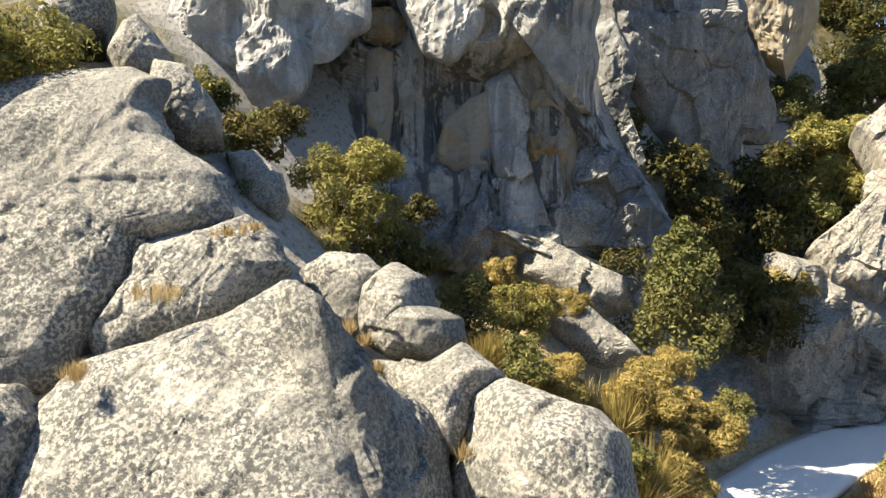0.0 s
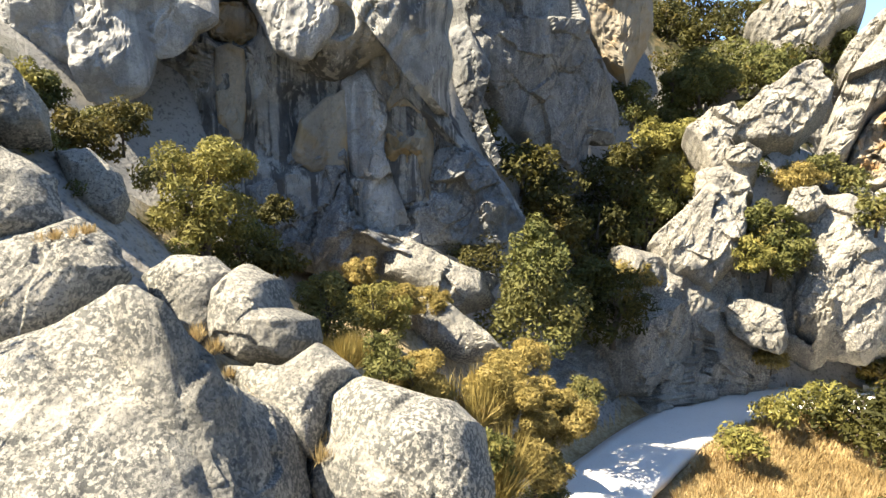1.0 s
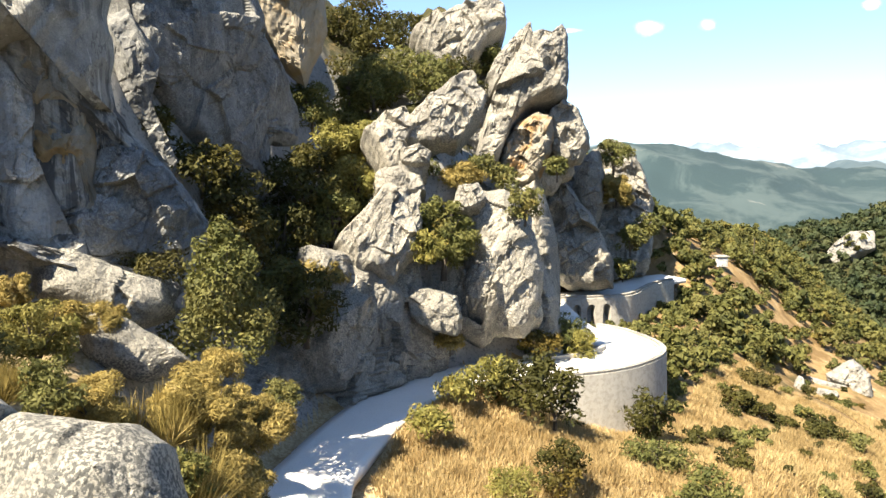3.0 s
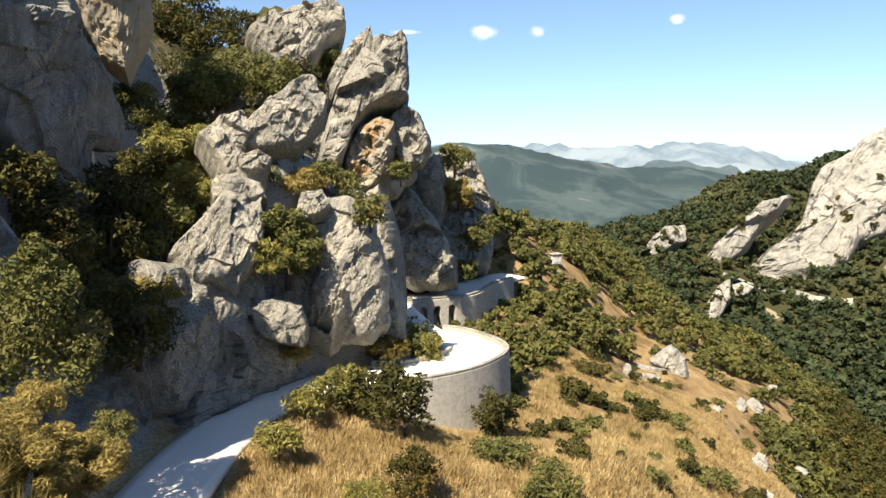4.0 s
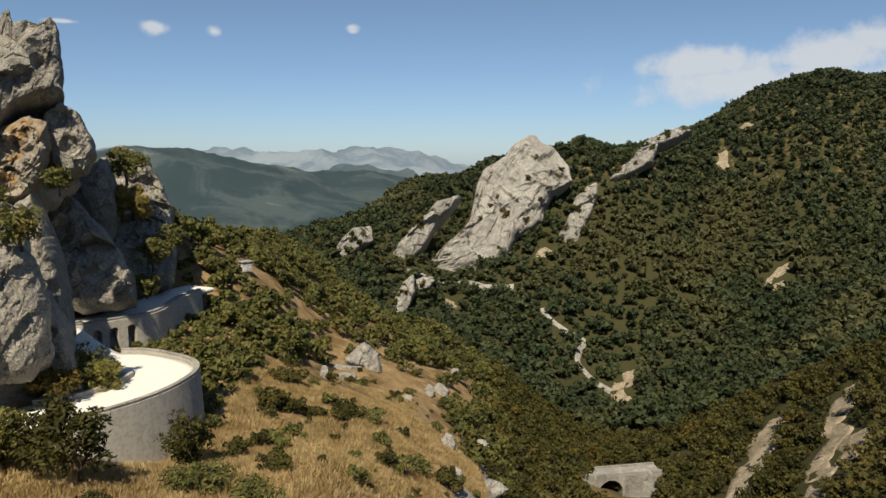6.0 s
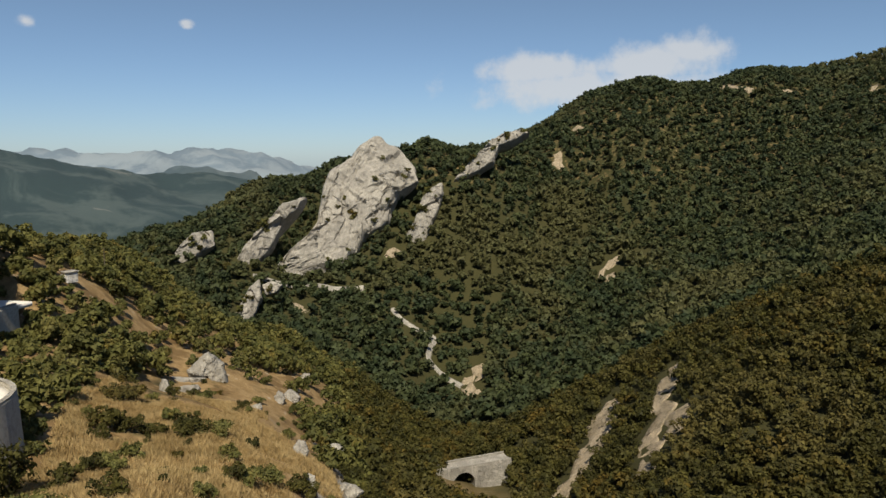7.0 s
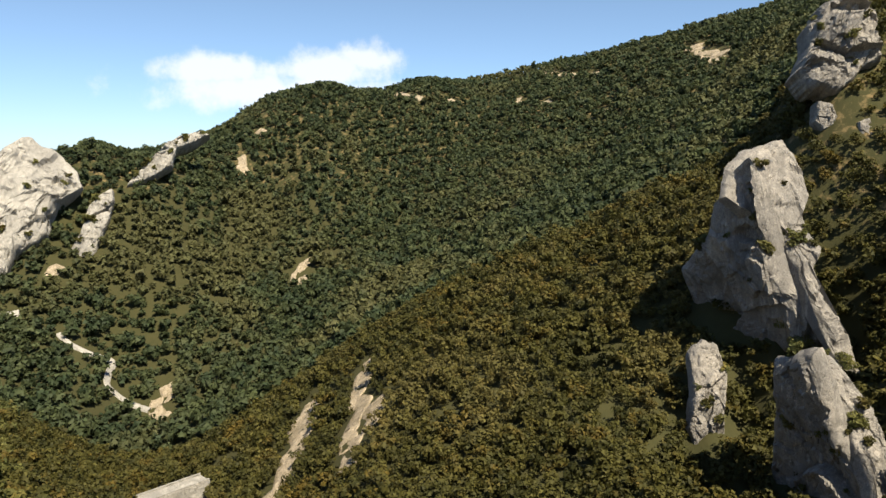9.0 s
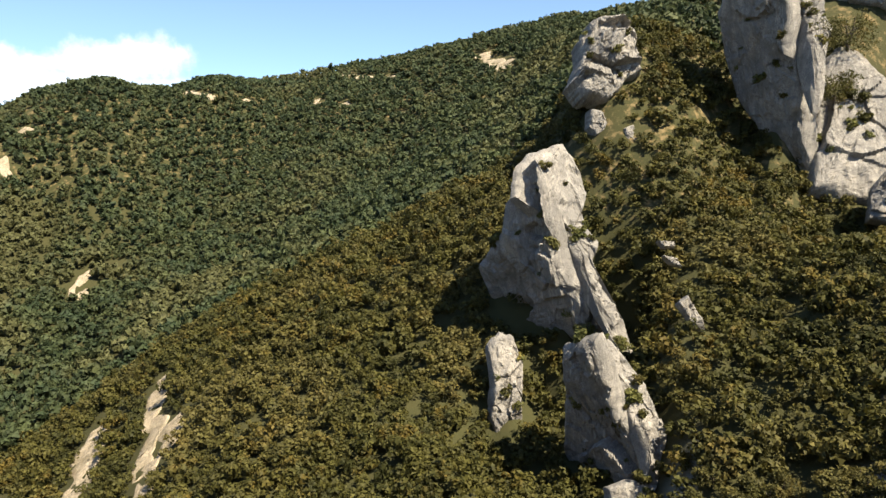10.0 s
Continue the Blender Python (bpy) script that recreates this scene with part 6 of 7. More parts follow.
plant('oak_tree', pose(57.8, 84.8, 31.1, 0, 0, 311), 6.62, 5.38, oak_leaf, 54, 1425, 0.40, 'dark green small oak rooted among the rocks', 'tree', 'plants among the rocks', 0, 1.3, stems=2)
plant('oak_tree', pose(57.2, 94.5, 32.9, 0, 0, 18), 8.02, 6.23, oak_leaf, 55, 2002, 0.40, 'dark green small oak rooted among the rocks', 'tree', 'plants among the rocks', 0, 1.3, stems=2)
plant('oak_tree', pose(54.5, 99.4, 34.1, 0, 0, 85), 9.14, 8.23, oak_leaf, 56, 3016, 0.40, 'dark green small oak rooted among the rocks', 'tree', 'plants among the rocks', 0, 1.3, stems=2)
plant('oak_tree', pose(60.4, 103.4, 38.6, 0, 0, 152), 8.73, 6.79, oak_leaf, 57, 2376, 0.40, 'dark green small oak rooted among the rocks', 'tree', 'plants among the rocks', 0, 1.3, stems=2)
plant('oak_tree', pose(66.0, 103.4, 39.1, 0, 0, 219), 5.96, 3.98, oak_leaf, 58, 950, 0.40, 'dark green small oak rooted among the rocks', 'tree', 'plants among the rocks', 0, 1.3, stems=2)
plant('oak_tree', pose(46.3, 85.4, 26.0, 0, 0, 286), 7.01, 6.23, oak_leaf, 59, 1752, 0.40, 'dark green small oak rooted among the rocks', 'tree', 'plants among the rocks', 0, 1.3, stems=2)
plant('shrub', pose(41.8, 74.4, 21.1, 0, 0, 353), 6.15, 4.79, shrub_leaf, 60, 2878, 0.28, 'green leafy shrub growing on a rocky ledge', 'shrub', 'plants among the rocks', 0, 1.6, stems=3)
plant('oak_tree', pose(56.5, 71.5, 26.1, 0, 0, 60), 5.12, 5.12, oak_leaf, 61, 1050, 0.40, 'dark green small oak rooted among the rocks', 'tree', 'plants among the rocks', 0, 1.3, stems=2)
plant('yellow_shrub', pose(33.7, 60.6, 15.2, 0, 0, 127), 6.68, 6.96, olive_leaf, 62, 6020, 0.21, 'yellow-green broom shrub among the rocks', 'shrub', 'plants among the rocks', 0, 1.8, stems=3)
plant('shrub', pose(29.8, 55.4, 10.9, 0, 0, 194), 5.60, 5.09, shrub_leaf, 63, 4560, 0.22, 'green leafy shrub growing on a rocky ledge', 'shrub', 'plants among the rocks', 0, 1.6, stems=3)
plant('oak_tree', pose(30.0, 62.5, 15.8, 0, 0, 261), 5.01, 4.45, oak_leaf, 64, 1464, 0.31, 'dark green small oak rooted among the rocks', 'tree', 'plants among the rocks', 0, 1.3, stems=2)
plant('oak_tree', pose(22.8, 52.0, 10.4, 0, 0, 328), 5.53, 5.53, oak_leaf, 65, 2011, 0.31, 'dark green small oak rooted among the rocks', 'tree', 'plants among the rocks', 0, 1.3, stems=2)
plant('shrub', pose(35.6, 47.8, 8.9, 0, 0, 35), 4.37, 7.28, shrub_leaf, 66, 5084, 0.22, 'green leafy shrub growing on a rocky ledge', 'shrub', 'plants among the rocks', 0, 1.6, stems=3)
plant('shrub', pose(37.0, 47.0, 10.4, 0, 0, 102), 3.40, 3.40, shrub_leaf, 67, 1845, 0.22, 'green leafy shrub growing on a rocky ledge', 'shrub', 'plants among the rocks', 0, 1.6, stems=3)
plant('yellow_shrub', pose(32.8, 46.4, 10.3, 0, 0, 169), 3.23, 2.77, olive_leaf, 68, 1608, 0.21, 'yellow-green broom shrub among the rocks', 'shrub', 'plants among the rocks', 0, 1.8, stems=3)
plant('shrub', pose(42.0, 44.5, 13.4, 0, 0, 236), 3.20, 2.96, shrub_leaf, 69, 1517, 0.22, 'green leafy shrub growing on a rocky ledge', 'shrub', 'plants among the rocks', 0, 1.6, stems=3)
plant('shrub', pose(36.1, 52.0, 17.0, 0, 0, 303), 3.56, 1.53, shrub_leaf, 70, 1075, 0.22, 'green leafy shrub growing on a rocky ledge', 'shrub', 'plants among the rocks', 0, 1.6, stems=3)
plant('shrub', pose(41.8, 50.3, 16.9, 0, 0, 10), 3.67, 2.10, shrub_leaf, 71, 1234, 0.22, 'green leafy shrub growing on a rocky ledge', 'shrub', 'plants among the rocks', 0, 1.6, stems=3)
plant('dry_bush', pose(39.6, 50.7, 16.4, 0, 0, 77), 4.65, 1.55, broom_leaf, 72, 4417, 0.14, 'dry ochre bush of withered broom', 'bush', 'plants among the rocks', 0, 3, stems=4)
plant('shrub', pose(43.3, 48.9, 15.9, 0, 0, 144), 3.15, 2.10, shrub_leaf, 73, 1075, 0.22, 'green leafy shrub growing on a rocky ledge', 'shrub', 'plants among the rocks', 0, 1.6, stems=3)
plant('dry_bush', pose(35.7, 57.1, 17.4, 0, 0, 211), 2.70, 2.43, broom_leaf, 74, 4028, 0.14, 'dry ochre bush of withered broom', 'bush', 'plants among the rocks', 0, 3, stems=4)
plant('shrub', pose(63.4, 73.1, 29.4, 0, 0, 278), 4.68, 4.68, shrub_leaf, 75, 2135, 0.28, 'green leafy shrub growing on a rocky ledge', 'shrub', 'plants among the rocks', 0, 1.6, stems=3)
plant('shrub', pose(61.6, 74.4, 30.9, 0, 0, 345), 3.90, 2.34, shrub_leaf, 76, 1075, 0.28, 'green leafy shrub growing on a rocky ledge', 'shrub', 'plants among the rocks', 0, 1.6, stems=3)
plant('dry_bush', pose(59.1, 76.1, 32.4, 0, 0, 52), 3.12, 3.51, broom_leaf, 77, 4085, 0.18, 'dry ochre bush of withered broom', 'bush', 'plants among the rocks', 0, 3, stems=4)
plant('shrub', pose(59.8, 58.1, 16.4, 0, 0, 119), 2.67, 2.34, shrub_leaf, 78, 1075, 0.28, 'green leafy shrub growing on a rocky ledge', 'shrub', 'plants among the rocks', 0, 1.6, stems=3)
plant('shrub', pose(79.4, 66.2, 16.7, 0, 0, 186), 4.96, 4.96, shrub_leaf, 79, 2405, 0.28, 'green leafy shrub growing on a rocky ledge', 'shrub', 'plants among the rocks', 0, 1.6, stems=3)
plant('dry_bush', pose(78.0, 64.4, 12.2, 0, 0, 253), 4.87, 4.06, broom_leaf, 80, 7376, 0.18, 'dry ochre bush of withered broom', 'bush', 'plants among the rocks', 0, 3, stems=4)
plant('shrub', pose(82.1, 61.9, 7.6, 0, 0, 320), 4.13, 3.31, shrub_leaf, 81, 1336, 0.28, 'green leafy shrub growing on a rocky ledge', 'shrub', 'plants among the rocks', 0, 1.6, stems=3)
plant('shrub', pose(77.3, 61.2, 5.7, 0, 0, 27), 3.98, 3.98, shrub_leaf, 82, 1544, 0.28, 'green leafy shrub growing on a rocky ledge', 'shrub', 'plants among the rocks', 0, 1.6, stems=3)
plant('oak_tree', pose(35.7, 38.0, -0.1, 0, 0, 94), 5.79, 4.68, oak_leaf, 83, 1777, 0.31, 'dark green small oak rooted among the rocks', 'tree', 'plants among the rocks', 0, 1.3, stems=2)
plant('oak_tree', pose(35.9, 34.7, -0.4, 0, 0, 161), 4.72, 4.29, oak_leaf, 84, 1331, 0.31, 'dark green small oak rooted among the rocks', 'tree', 'plants among the rocks', 0, 1.3, stems=2)
plant('yellow_shrub', pose(35.0, 40.4, 0.7, 0, 0, 228), 4.08, 2.27, olive_leaf, 85, 1664, 0.21, 'yellow-green broom shrub among the rocks', 'shrub', 'plants among the rocks', 0, 1.8, stems=3)
plant('yellow_shrub', pose(25.5, 35.8, 0.9, 0, 0, 295), 3.24, 1.68, olive_leaf, 86, 1075, 0.21, 'yellow-green broom shrub among the rocks', 'shrub', 'plants among the rocks', 0, 1.8, stems=3)
plant('yellow_shrub', pose(30.8, 39.9, 1.1, 0, 0, 2), 3.44, 1.50, olive_leaf, 87, 1075, 0.21, 'yellow-green broom shrub among the rocks', 'shrub', 'plants among the rocks', 0, 1.8, stems=3)
plant('oak_tree', pose(29.7, 28.1, -1.1, 0, 0, 69), 3.47, 2.74, oak_leaf, 88, 1980, 0.20, 'dark green small oak rooted among the rocks', 'tree', 'plants among the rocks', 0, 1.3, stems=2)
plant('oak_tree', pose(46.1, 33.8, -3.8, 0, 0, 136), 4.19, 4.19, oak_leaf, 89, 1153, 0.31, 'dark green small oak rooted among the rocks', 'tree', 'plants among the rocks', 0, 1.3, stems=2)
plant('shrub', pose(48.7, 46.0, 0.5, 0, 0, 203), 4.45, 3.34, shrub_leaf, 90, 2380, 0.22, 'green leafy shrub growing on a rocky ledge', 'shrub', 'plants among the rocks', 0, 1.6, stems=3)
plant('yellow_shrub', pose(48.9, 44.0, -0.1, 0, 0, 270), 3.29, 2.74, olive_leaf, 91, 1626, 0.21, 'yellow-green broom shrub among the rocks', 'shrub', 'plants among the rocks', 0, 1.8, stems=3)
plant('oak_tree', pose(44.2, 44.9, 1.1, 0, 0, 337), 3.67, 1.84, oak_leaf, 92, 900, 0.31, 'dark green small oak rooted among the rocks', 'tree', 'plants among the rocks', 0, 1.3, stems=2)
plant('shrub', pose(75.5, 60.9, 2.5, 0, 0, 44), 3.54, 2.76, shrub_leaf, 93, 1075, 0.28, 'green leafy shrub growing on a rocky ledge', 'shrub', 'plants among the rocks', 0, 1.6, stems=3)
plant('yellow_shrub', pose(25.0, 27.3, 0.1, 0, 0, 111), 3.01, 1.34, olive_leaf, 94, 2483, 0.11, 'yellow-green broom shrub among the rocks', 'shrub', 'plants among the rocks', 0, 1.8, stems=3)
plant('shrub', pose(9.8, 27.1, 3.6, 0, 0, 178), 2.10, 1.05, shrub_leaf, 95, 2365, 0.11, 'green leafy shrub growing on a rocky ledge', 'shrub', 'plants among the rocks', 0, 1.6, stems=3)
plant('dry_bush', pose(35.8, 47.2, 2.3, 0, 0, 245), 2.47, 1.48, broom_leaf, 96, 2232, 0.14, 'dry ochre bush of withered broom', 'bush', 'plants among the rocks', 0, 3, stems=4)
plant('shrub', pose(41.3, 29.7, -3.9, 0, 0, 312), 4.90, 2.67, shrub_leaf, 97, 2094, 0.22, 'green leafy shrub growing on a rocky ledge', 'shrub', 'plants among the rocks', 0, 1.6, stems=3)
plant('shrub', pose(37.7, 23.4, -3.6, 0, 0, 19), 4.77, 2.78, shrub_leaf, 98, 2125, 0.22, 'green leafy shrub growing on a rocky ledge', 'shrub', 'plants among the rocks', 0, 1.6, stems=3)
plant('oak_tree', pose(84.3, -172.5, 43.7, 0, 0, 86), 9.16, 7.32, oak_leaf, 99, 1369, 0.40, 'dark green small oak rooted among the rocks', 'tree', 'plants among the rocks', 0, 1.3, stems=2)
plant('oak_tree', pose(82.3, -173.3, 30.6, 0, 0, 153), 7.57, 7.57, oak_leaf, 100, 1171, 0.40, 'dark green small oak rooted among the rocks', 'tree', 'plants among the rocks', 0, 1.3, stems=2)
plant('shrub', pose(90.9, -99.7, -14.8, 0, 0, 220), 5.45, 3.81, shrub_leaf, 101, 2028, 0.28, 'green leafy shrub growing on a rocky ledge', 'shrub', 'plants among the rocks', 0, 1.6, stems=3)
plant('shrub', pose(84.7, -101.9, -16.0, 0, 0, 287), 4.29, 3.76, shrub_leaf, 102, 1576, 0.28, 'green leafy shrub growing on a rocky ledge', 'shrub', 'plants among the rocks', 0, 1.6, stems=3)
plant('shrub', pose(94.2, -99.6, -10.5, 0, 0, 354), 4.39, 4.39, shrub_leaf, 103, 1882, 0.28, 'green leafy shrub growing on a rocky ledge', 'shrub', 'plants among the rocks', 0, 1.6, stems=3)
plant('shrub', pose(98.2, -99.4, 6.5, 0, 0, 61), 4.39, 4.39, shrub_leaf, 104, 1882, 0.28, 'green leafy shrub growing on a rocky ledge', 'shrub', 'plants among the rocks', 0, 1.6, stems=3)
plant('oak_tree', pose(87.8, -190.8, 45.4, 0, 0, 128), 13.36, 10.85, oak_leaf, 105, 2964, 0.40, 'dark green small oak rooted among the rocks', 'tree', 'plants among the rocks', 0, 1.3, stems=2)
plant('oak_tree', pose(84.2, -181.6, 32.4, 0, 0, 195), 7.91, 7.91, oak_leaf, 106, 1277, 0.40, 'dark green small oak rooted among the rocks', 'tree', 'plants among the rocks', 0, 1.3, stems=2)
plant('oak_tree', pose(99.0, -179.6, 41.8, 0, 0, 262), 6.50, 6.50, oak_leaf, 107, 900, 0.40, 'dark green small oak rooted among the rocks', 'tree', 'plants among the rocks', 0, 1.3, stems=2)
broom(pose(-7.1, 15.1, 16.0, 0, 0, 329), 0.82, 0.68, 108, "dry straw tuft growing from a crack in the rock", "grass_tuft", 260, straw, 0.009)
broom(pose(-8.4, 14.1, 14.5, 0, 0, 36), 0.75, 0.62, 109, "dry straw tuft growing from a crack in the rock", "grass_tuft", 260, straw, 0.009)
broom(pose(-3.3, 19.1, 14.2, 0, 0, 103), 0.98, 0.65, 110, "dry straw tuft growing from a crack in the rock", "grass_tuft", 260, straw, 0.009)
broom(pose(-2.8, 19.1, 13.8, 0, 0, 170), 0.82, 0.65, 111, "dry straw tuft growing from a crack in the rock", "grass_tuft", 260, straw, 0.009)
broom(pose(-1.5, 17.4, 13.0, 0, 0, 237), 0.91, 0.60, 112, "dry straw tuft growing from a crack in the rock", "grass_tuft", 260, straw, 0.009)
broom(pose(0.4, 16.3, 11.8, 0, 0, 304), 1.18, 0.74, 113, "dry straw tuft growing from a crack in the rock", "grass_tuft", 260, straw, 0.009)
broom(pose(-0.4, 17.2, 12.4, 0, 0, 11), 0.76, 0.45, 114, "dry straw tuft growing from a crack in the rock", "grass_tuft", 260, straw, 0.009)
broom(pose(-6.1, 17.5, 17.2, 0, 0, 78), 0.91, 0.38, 115, "dry straw tuft growing from a crack in the rock", "grass_tuft", 260, straw, 0.009)
broom(pose(-0.0, 16.3, 11.7, 0, 0, 145), 0.74, 0.44, 116, "dry straw tuft growing from a crack in the rock", "grass_tuft", 260, straw, 0.009)
broom(pose(-2.3, 18.5, 13.3, 0, 0, 212), 0.80, 0.40, 117, "dry straw tuft growing from a crack in the rock", "grass_tuft", 260, straw, 0.009)
broom(pose(-5.4, 17.7, 17.3, 0, 0, 279), 0.60, 0.35, 118, "dry straw tuft growing from a crack in the rock", "grass_tuft", 260, straw, 0.009)
plant('shrub', pose(-8.4, 27.3, 17.6, 0, 0, 346), 2.54, 1.84, shrub_leaf, 119, 2574, 0.11, 'green leafy shrub growing on a rocky ledge', 'shrub', 'plants among the rocks', 0, 1.6, stems=3)
plant('oak_tree', pose(-7.8, 33.2, 19.6, 0, 0, 53), 2.74, 1.78, oak_leaf, 120, 1980, 0.16, 'dark green small oak rooted among the rocks', 'tree', 'plants among the rocks', 0, 1.3, stems=2)
plant('yellow_shrub', pose(-10.6, 28.7, 21.1, 0, 0, 120), 2.22, 1.48, olive_leaf, 121, 2365, 0.11, 'yellow-green broom shrub among the rocks', 'shrub', 'plants among the rocks', 0, 1.8, stems=3)
plant('shrub', pose(-6.1, 31.9, 17.5, 0, 0, 187), 2.36, 1.57, shrub_leaf, 122, 2365, 0.11, 'green leafy shrub growing on a rocky ledge', 'shrub', 'plants among the rocks', 0, 1.6, stems=3)

def pine(m, wide, tall):
    """A dense evergreen: a leader with tiers of clumps that narrow upwards."""
    rng = np.random.default_rng(77)
    base = new("evergreen_tree")
    part("trunk", trunk_mesh(rng, wide, tall, 0.14), base)
    blobs = []
    for k in range(46):
        f = (k + 0.5) / 46
        a, r = k * 2.4, wide * 0.5 * (1 - f) ** 0.62 * rng.uniform(0.5, 0.95)
        blobs.append((r * math.cos(a), r * math.sin(a), tall * (0.08 + 0.86 * f), wide * rng.uniform(0.1, 0.17) * (1.15 - 0.6 * f), 1.1))
    part("crown", mesh_of("crown", *leaves(rng, blobs, 9000, 0.2, False, 0.4, 1.4), shrub_leaf, False), base)
    base.matrix_world = m
    return tagged(base, "dense dark green conical evergreen beside the road", "tree", "plants among the rocks")


pine(pose(12.5, 36.5, 8.0), 6.4, 7.6)

# ---- woods: the nearest oaks are trees of their own, the rest is one woodland ----
DRY_SLOPE_PLAN = ((16, 20), (20.5, 35), (31, 44), (44, 38), (53, 36), (73, 46), (96, 50), (113, 51), (120, 45), (117, 37), (101, 27), (72, 15), (45, 8))


def inside(poly, x, y):
    hit = np.zeros(len(x), bool)
    for (ax, ay), (bx, by) in zip(poly, poly[1:] + poly[:1]):
        cross = ((ay > y) != (by > y)) & (x < (bx - ax) * (y - ay) / ((by - ay) or 1e-9) + ax)
        hit ^= cross
    return hit


def sites(rng, near, far, gap, lo, hi):
    """Jittered places over a ring sector of the plan, bearings lo to hi."""
    n = int(2 * far / gap)
    i, j = np.meshgrid(np.arange(n), np.arange(n))
    x = (i.ravel() - n / 2 + rng.uniform(-0.45, 0.45, n * n)) * gap
    y = (j.ravel() - n / 2 + rng.uniform(-0.45, 0.45, n * n)) * gap
    d, az = np.hypot(x, y), np.degrees(np.arctan2(x, y))
    ok = (d > near) & (d < far) & (az > lo) & (az < hi)
    return x[ok], y[ok]


def rock_cells():
    """Plan cells of 2 m that a rock stands on, far from the start."""
    cells = set()
    for o in scene.objects:
        if o.type != 'MESH' or o.name.split(".")[0] not in ("cliff", "crag", "fin", "ochre_cliff", "boulder") or o.location.length < 55:
            continue
        co = np.empty(len(o.data.vertices) * 3)
        o.data.vertices.foreach_get("co", co)
        co = co.reshape(-1, 3)[::4] + np.array(o.location)
        over = co[:, 2] - height(co[:, 0], co[:, 1])
        co = co[(over > -0.3) & (over < 2.5)]
        cells.update(map(tuple, np.unique(np.floor(co[:, :2] / 2).astype(int), axis=0)))
    return cells


ROCK_CELLS = rock_cells()


def free(x, y, road=4.5):
    ok = np.ones(len(x), bool)
    d = np.hypot(x, y)
    near = d < 200
    g = np.full(len(x), 99.0)
    g[near] = road_gap(x[near], y[near])
    ok &= g > road
    ok &= np.array([(i, j) not in ROCK_CELLS for i, j in zip(np.floor(x / 2).astype(int), np.floor(y / 2).astype(int))], bool)
    for line, w in CLEARINGS:
        pl = np.array(line, float)
        for a, b in zip(pl[:-1], pl[1:]):
            ab = b - a
            t = np.clip(((x - a[0]) * ab[0] + (y - a[1]) * ab[1]) / (ab @ ab), 0, 1)
            ok &= np.hypot(x - a[0] - t * ab[0], y - a[1] - t * ab[1]) > w
    return ok


# tracks and bare places that the woods leave open: a line in the plan and half its width
TRACK = ((280.9, 39.4), (274.5, 35.3), (272.0, 29.6), (273.4, 22.2), (267.9, 22.9), (261.0, 23.2), (257.9, 20.1), (254.4, 14.8), (250.4, 9.5))
CRAG_ROAD = ((289.1, 99.3), (291.3, 91.1), (297.0, 78.9), (291.5, 66.0), (296.6, 53.1))
BARE = ((((188.9, -32.9), (177.5, -28.3), (166.6, -23.8), (156.5, -19.5), (149.4, -15.4)), 2.4),
        (((182.1, -46.9), (168.6, -41.9), (155.8, -37.8), (147.5, -33.7), (138.6, -30.6)), 2.1),
        (((155.8, -43.9), (151.0, -40.4), (145.6, -37.2)), 2),
        (((329.6, -66.7), (332.5, -61.1), (328.4, -54.5), (321.2, -49.4)), 2),
        (((426.5, -39.0), (414.9, -39.3)), 2),
        (((259.8, 5.1), (250.4, 3.7)), 1.6),
        (((279.3, 77.8), (271.7, 70.5)), 2.5),
        (((147.3, 73.3), (151.8, 69.5)), 1.8),
        (((386.4, -317.7), (340.5, -308.0)), 2.5),
        (((493.8, -153.7), (470.9, -162.3)), 2),
        (((519.6, -149.3), (492.8, -155.1), (466.0, -162.9)), 2.2),
        (((469.3, -182.6), (467.8, -186.8), (466.2, -193.0)), 2.2),
        (((490.1, -255.2), (476.5, -259.1), (463.0, -265.1)), 2.2),
        (((458.6, -264.7), (440.8, -270.6), (423.0, -278.5)), 2.2),
        (((371.3, -307.9), (354.1, -305.3), (336.9, -304.8)), 2.6),
        (((381.6, -317.4), (379.7, -319.5), (377.7, -323.6)), 3.2),
        (((420.0, -37.5), (415.8, -38.0), (411.7, -40.4)), 2.4),
        (((449.7, -51.8), (445.7, -54.2), (441.8, -58.5)), 2.0),
        (((419.4, -232.5), (412.9, -230.8), (406.4, -231.2)), 2.2),
        (((445.5, -225.9), (438.0, -223.2), (430.5, -222.4)), 1.8),
        (((368.9, -242.5), (364.7, -243.2), (360.5, -246.0)), 1.8),
        (((311.7, 44.4), (314.4, 43.9), (317.1, 41.3)), 2.0),
        (((319.9, -50.1), (319.9, -52.2), (319.8, -56.4)), 2.4),
        (((254.7, 8.6), (249.2, 6.9), (243.8, 3.3)), 1.8),
        (((156.4, -41.3), (151.3, -39.8), (146.3, -40.4)), 1.6))
CLEARINGS = ((TRACK, 2.0), (CRAG_ROAD, 2.2), (((176, 13), (190, -10)), 4), (((157, 11), (162, 0)), 5.5), (((60, 50), (70, 57), (78, 58)), 6), (((80, 58), (88, 61)), 3), (((98, 61), (111, 68.5)), 2.4), (((148, 9), (155, -3)), 4.5)) + tuple((line, half + 1.3) for line, half in BARE)


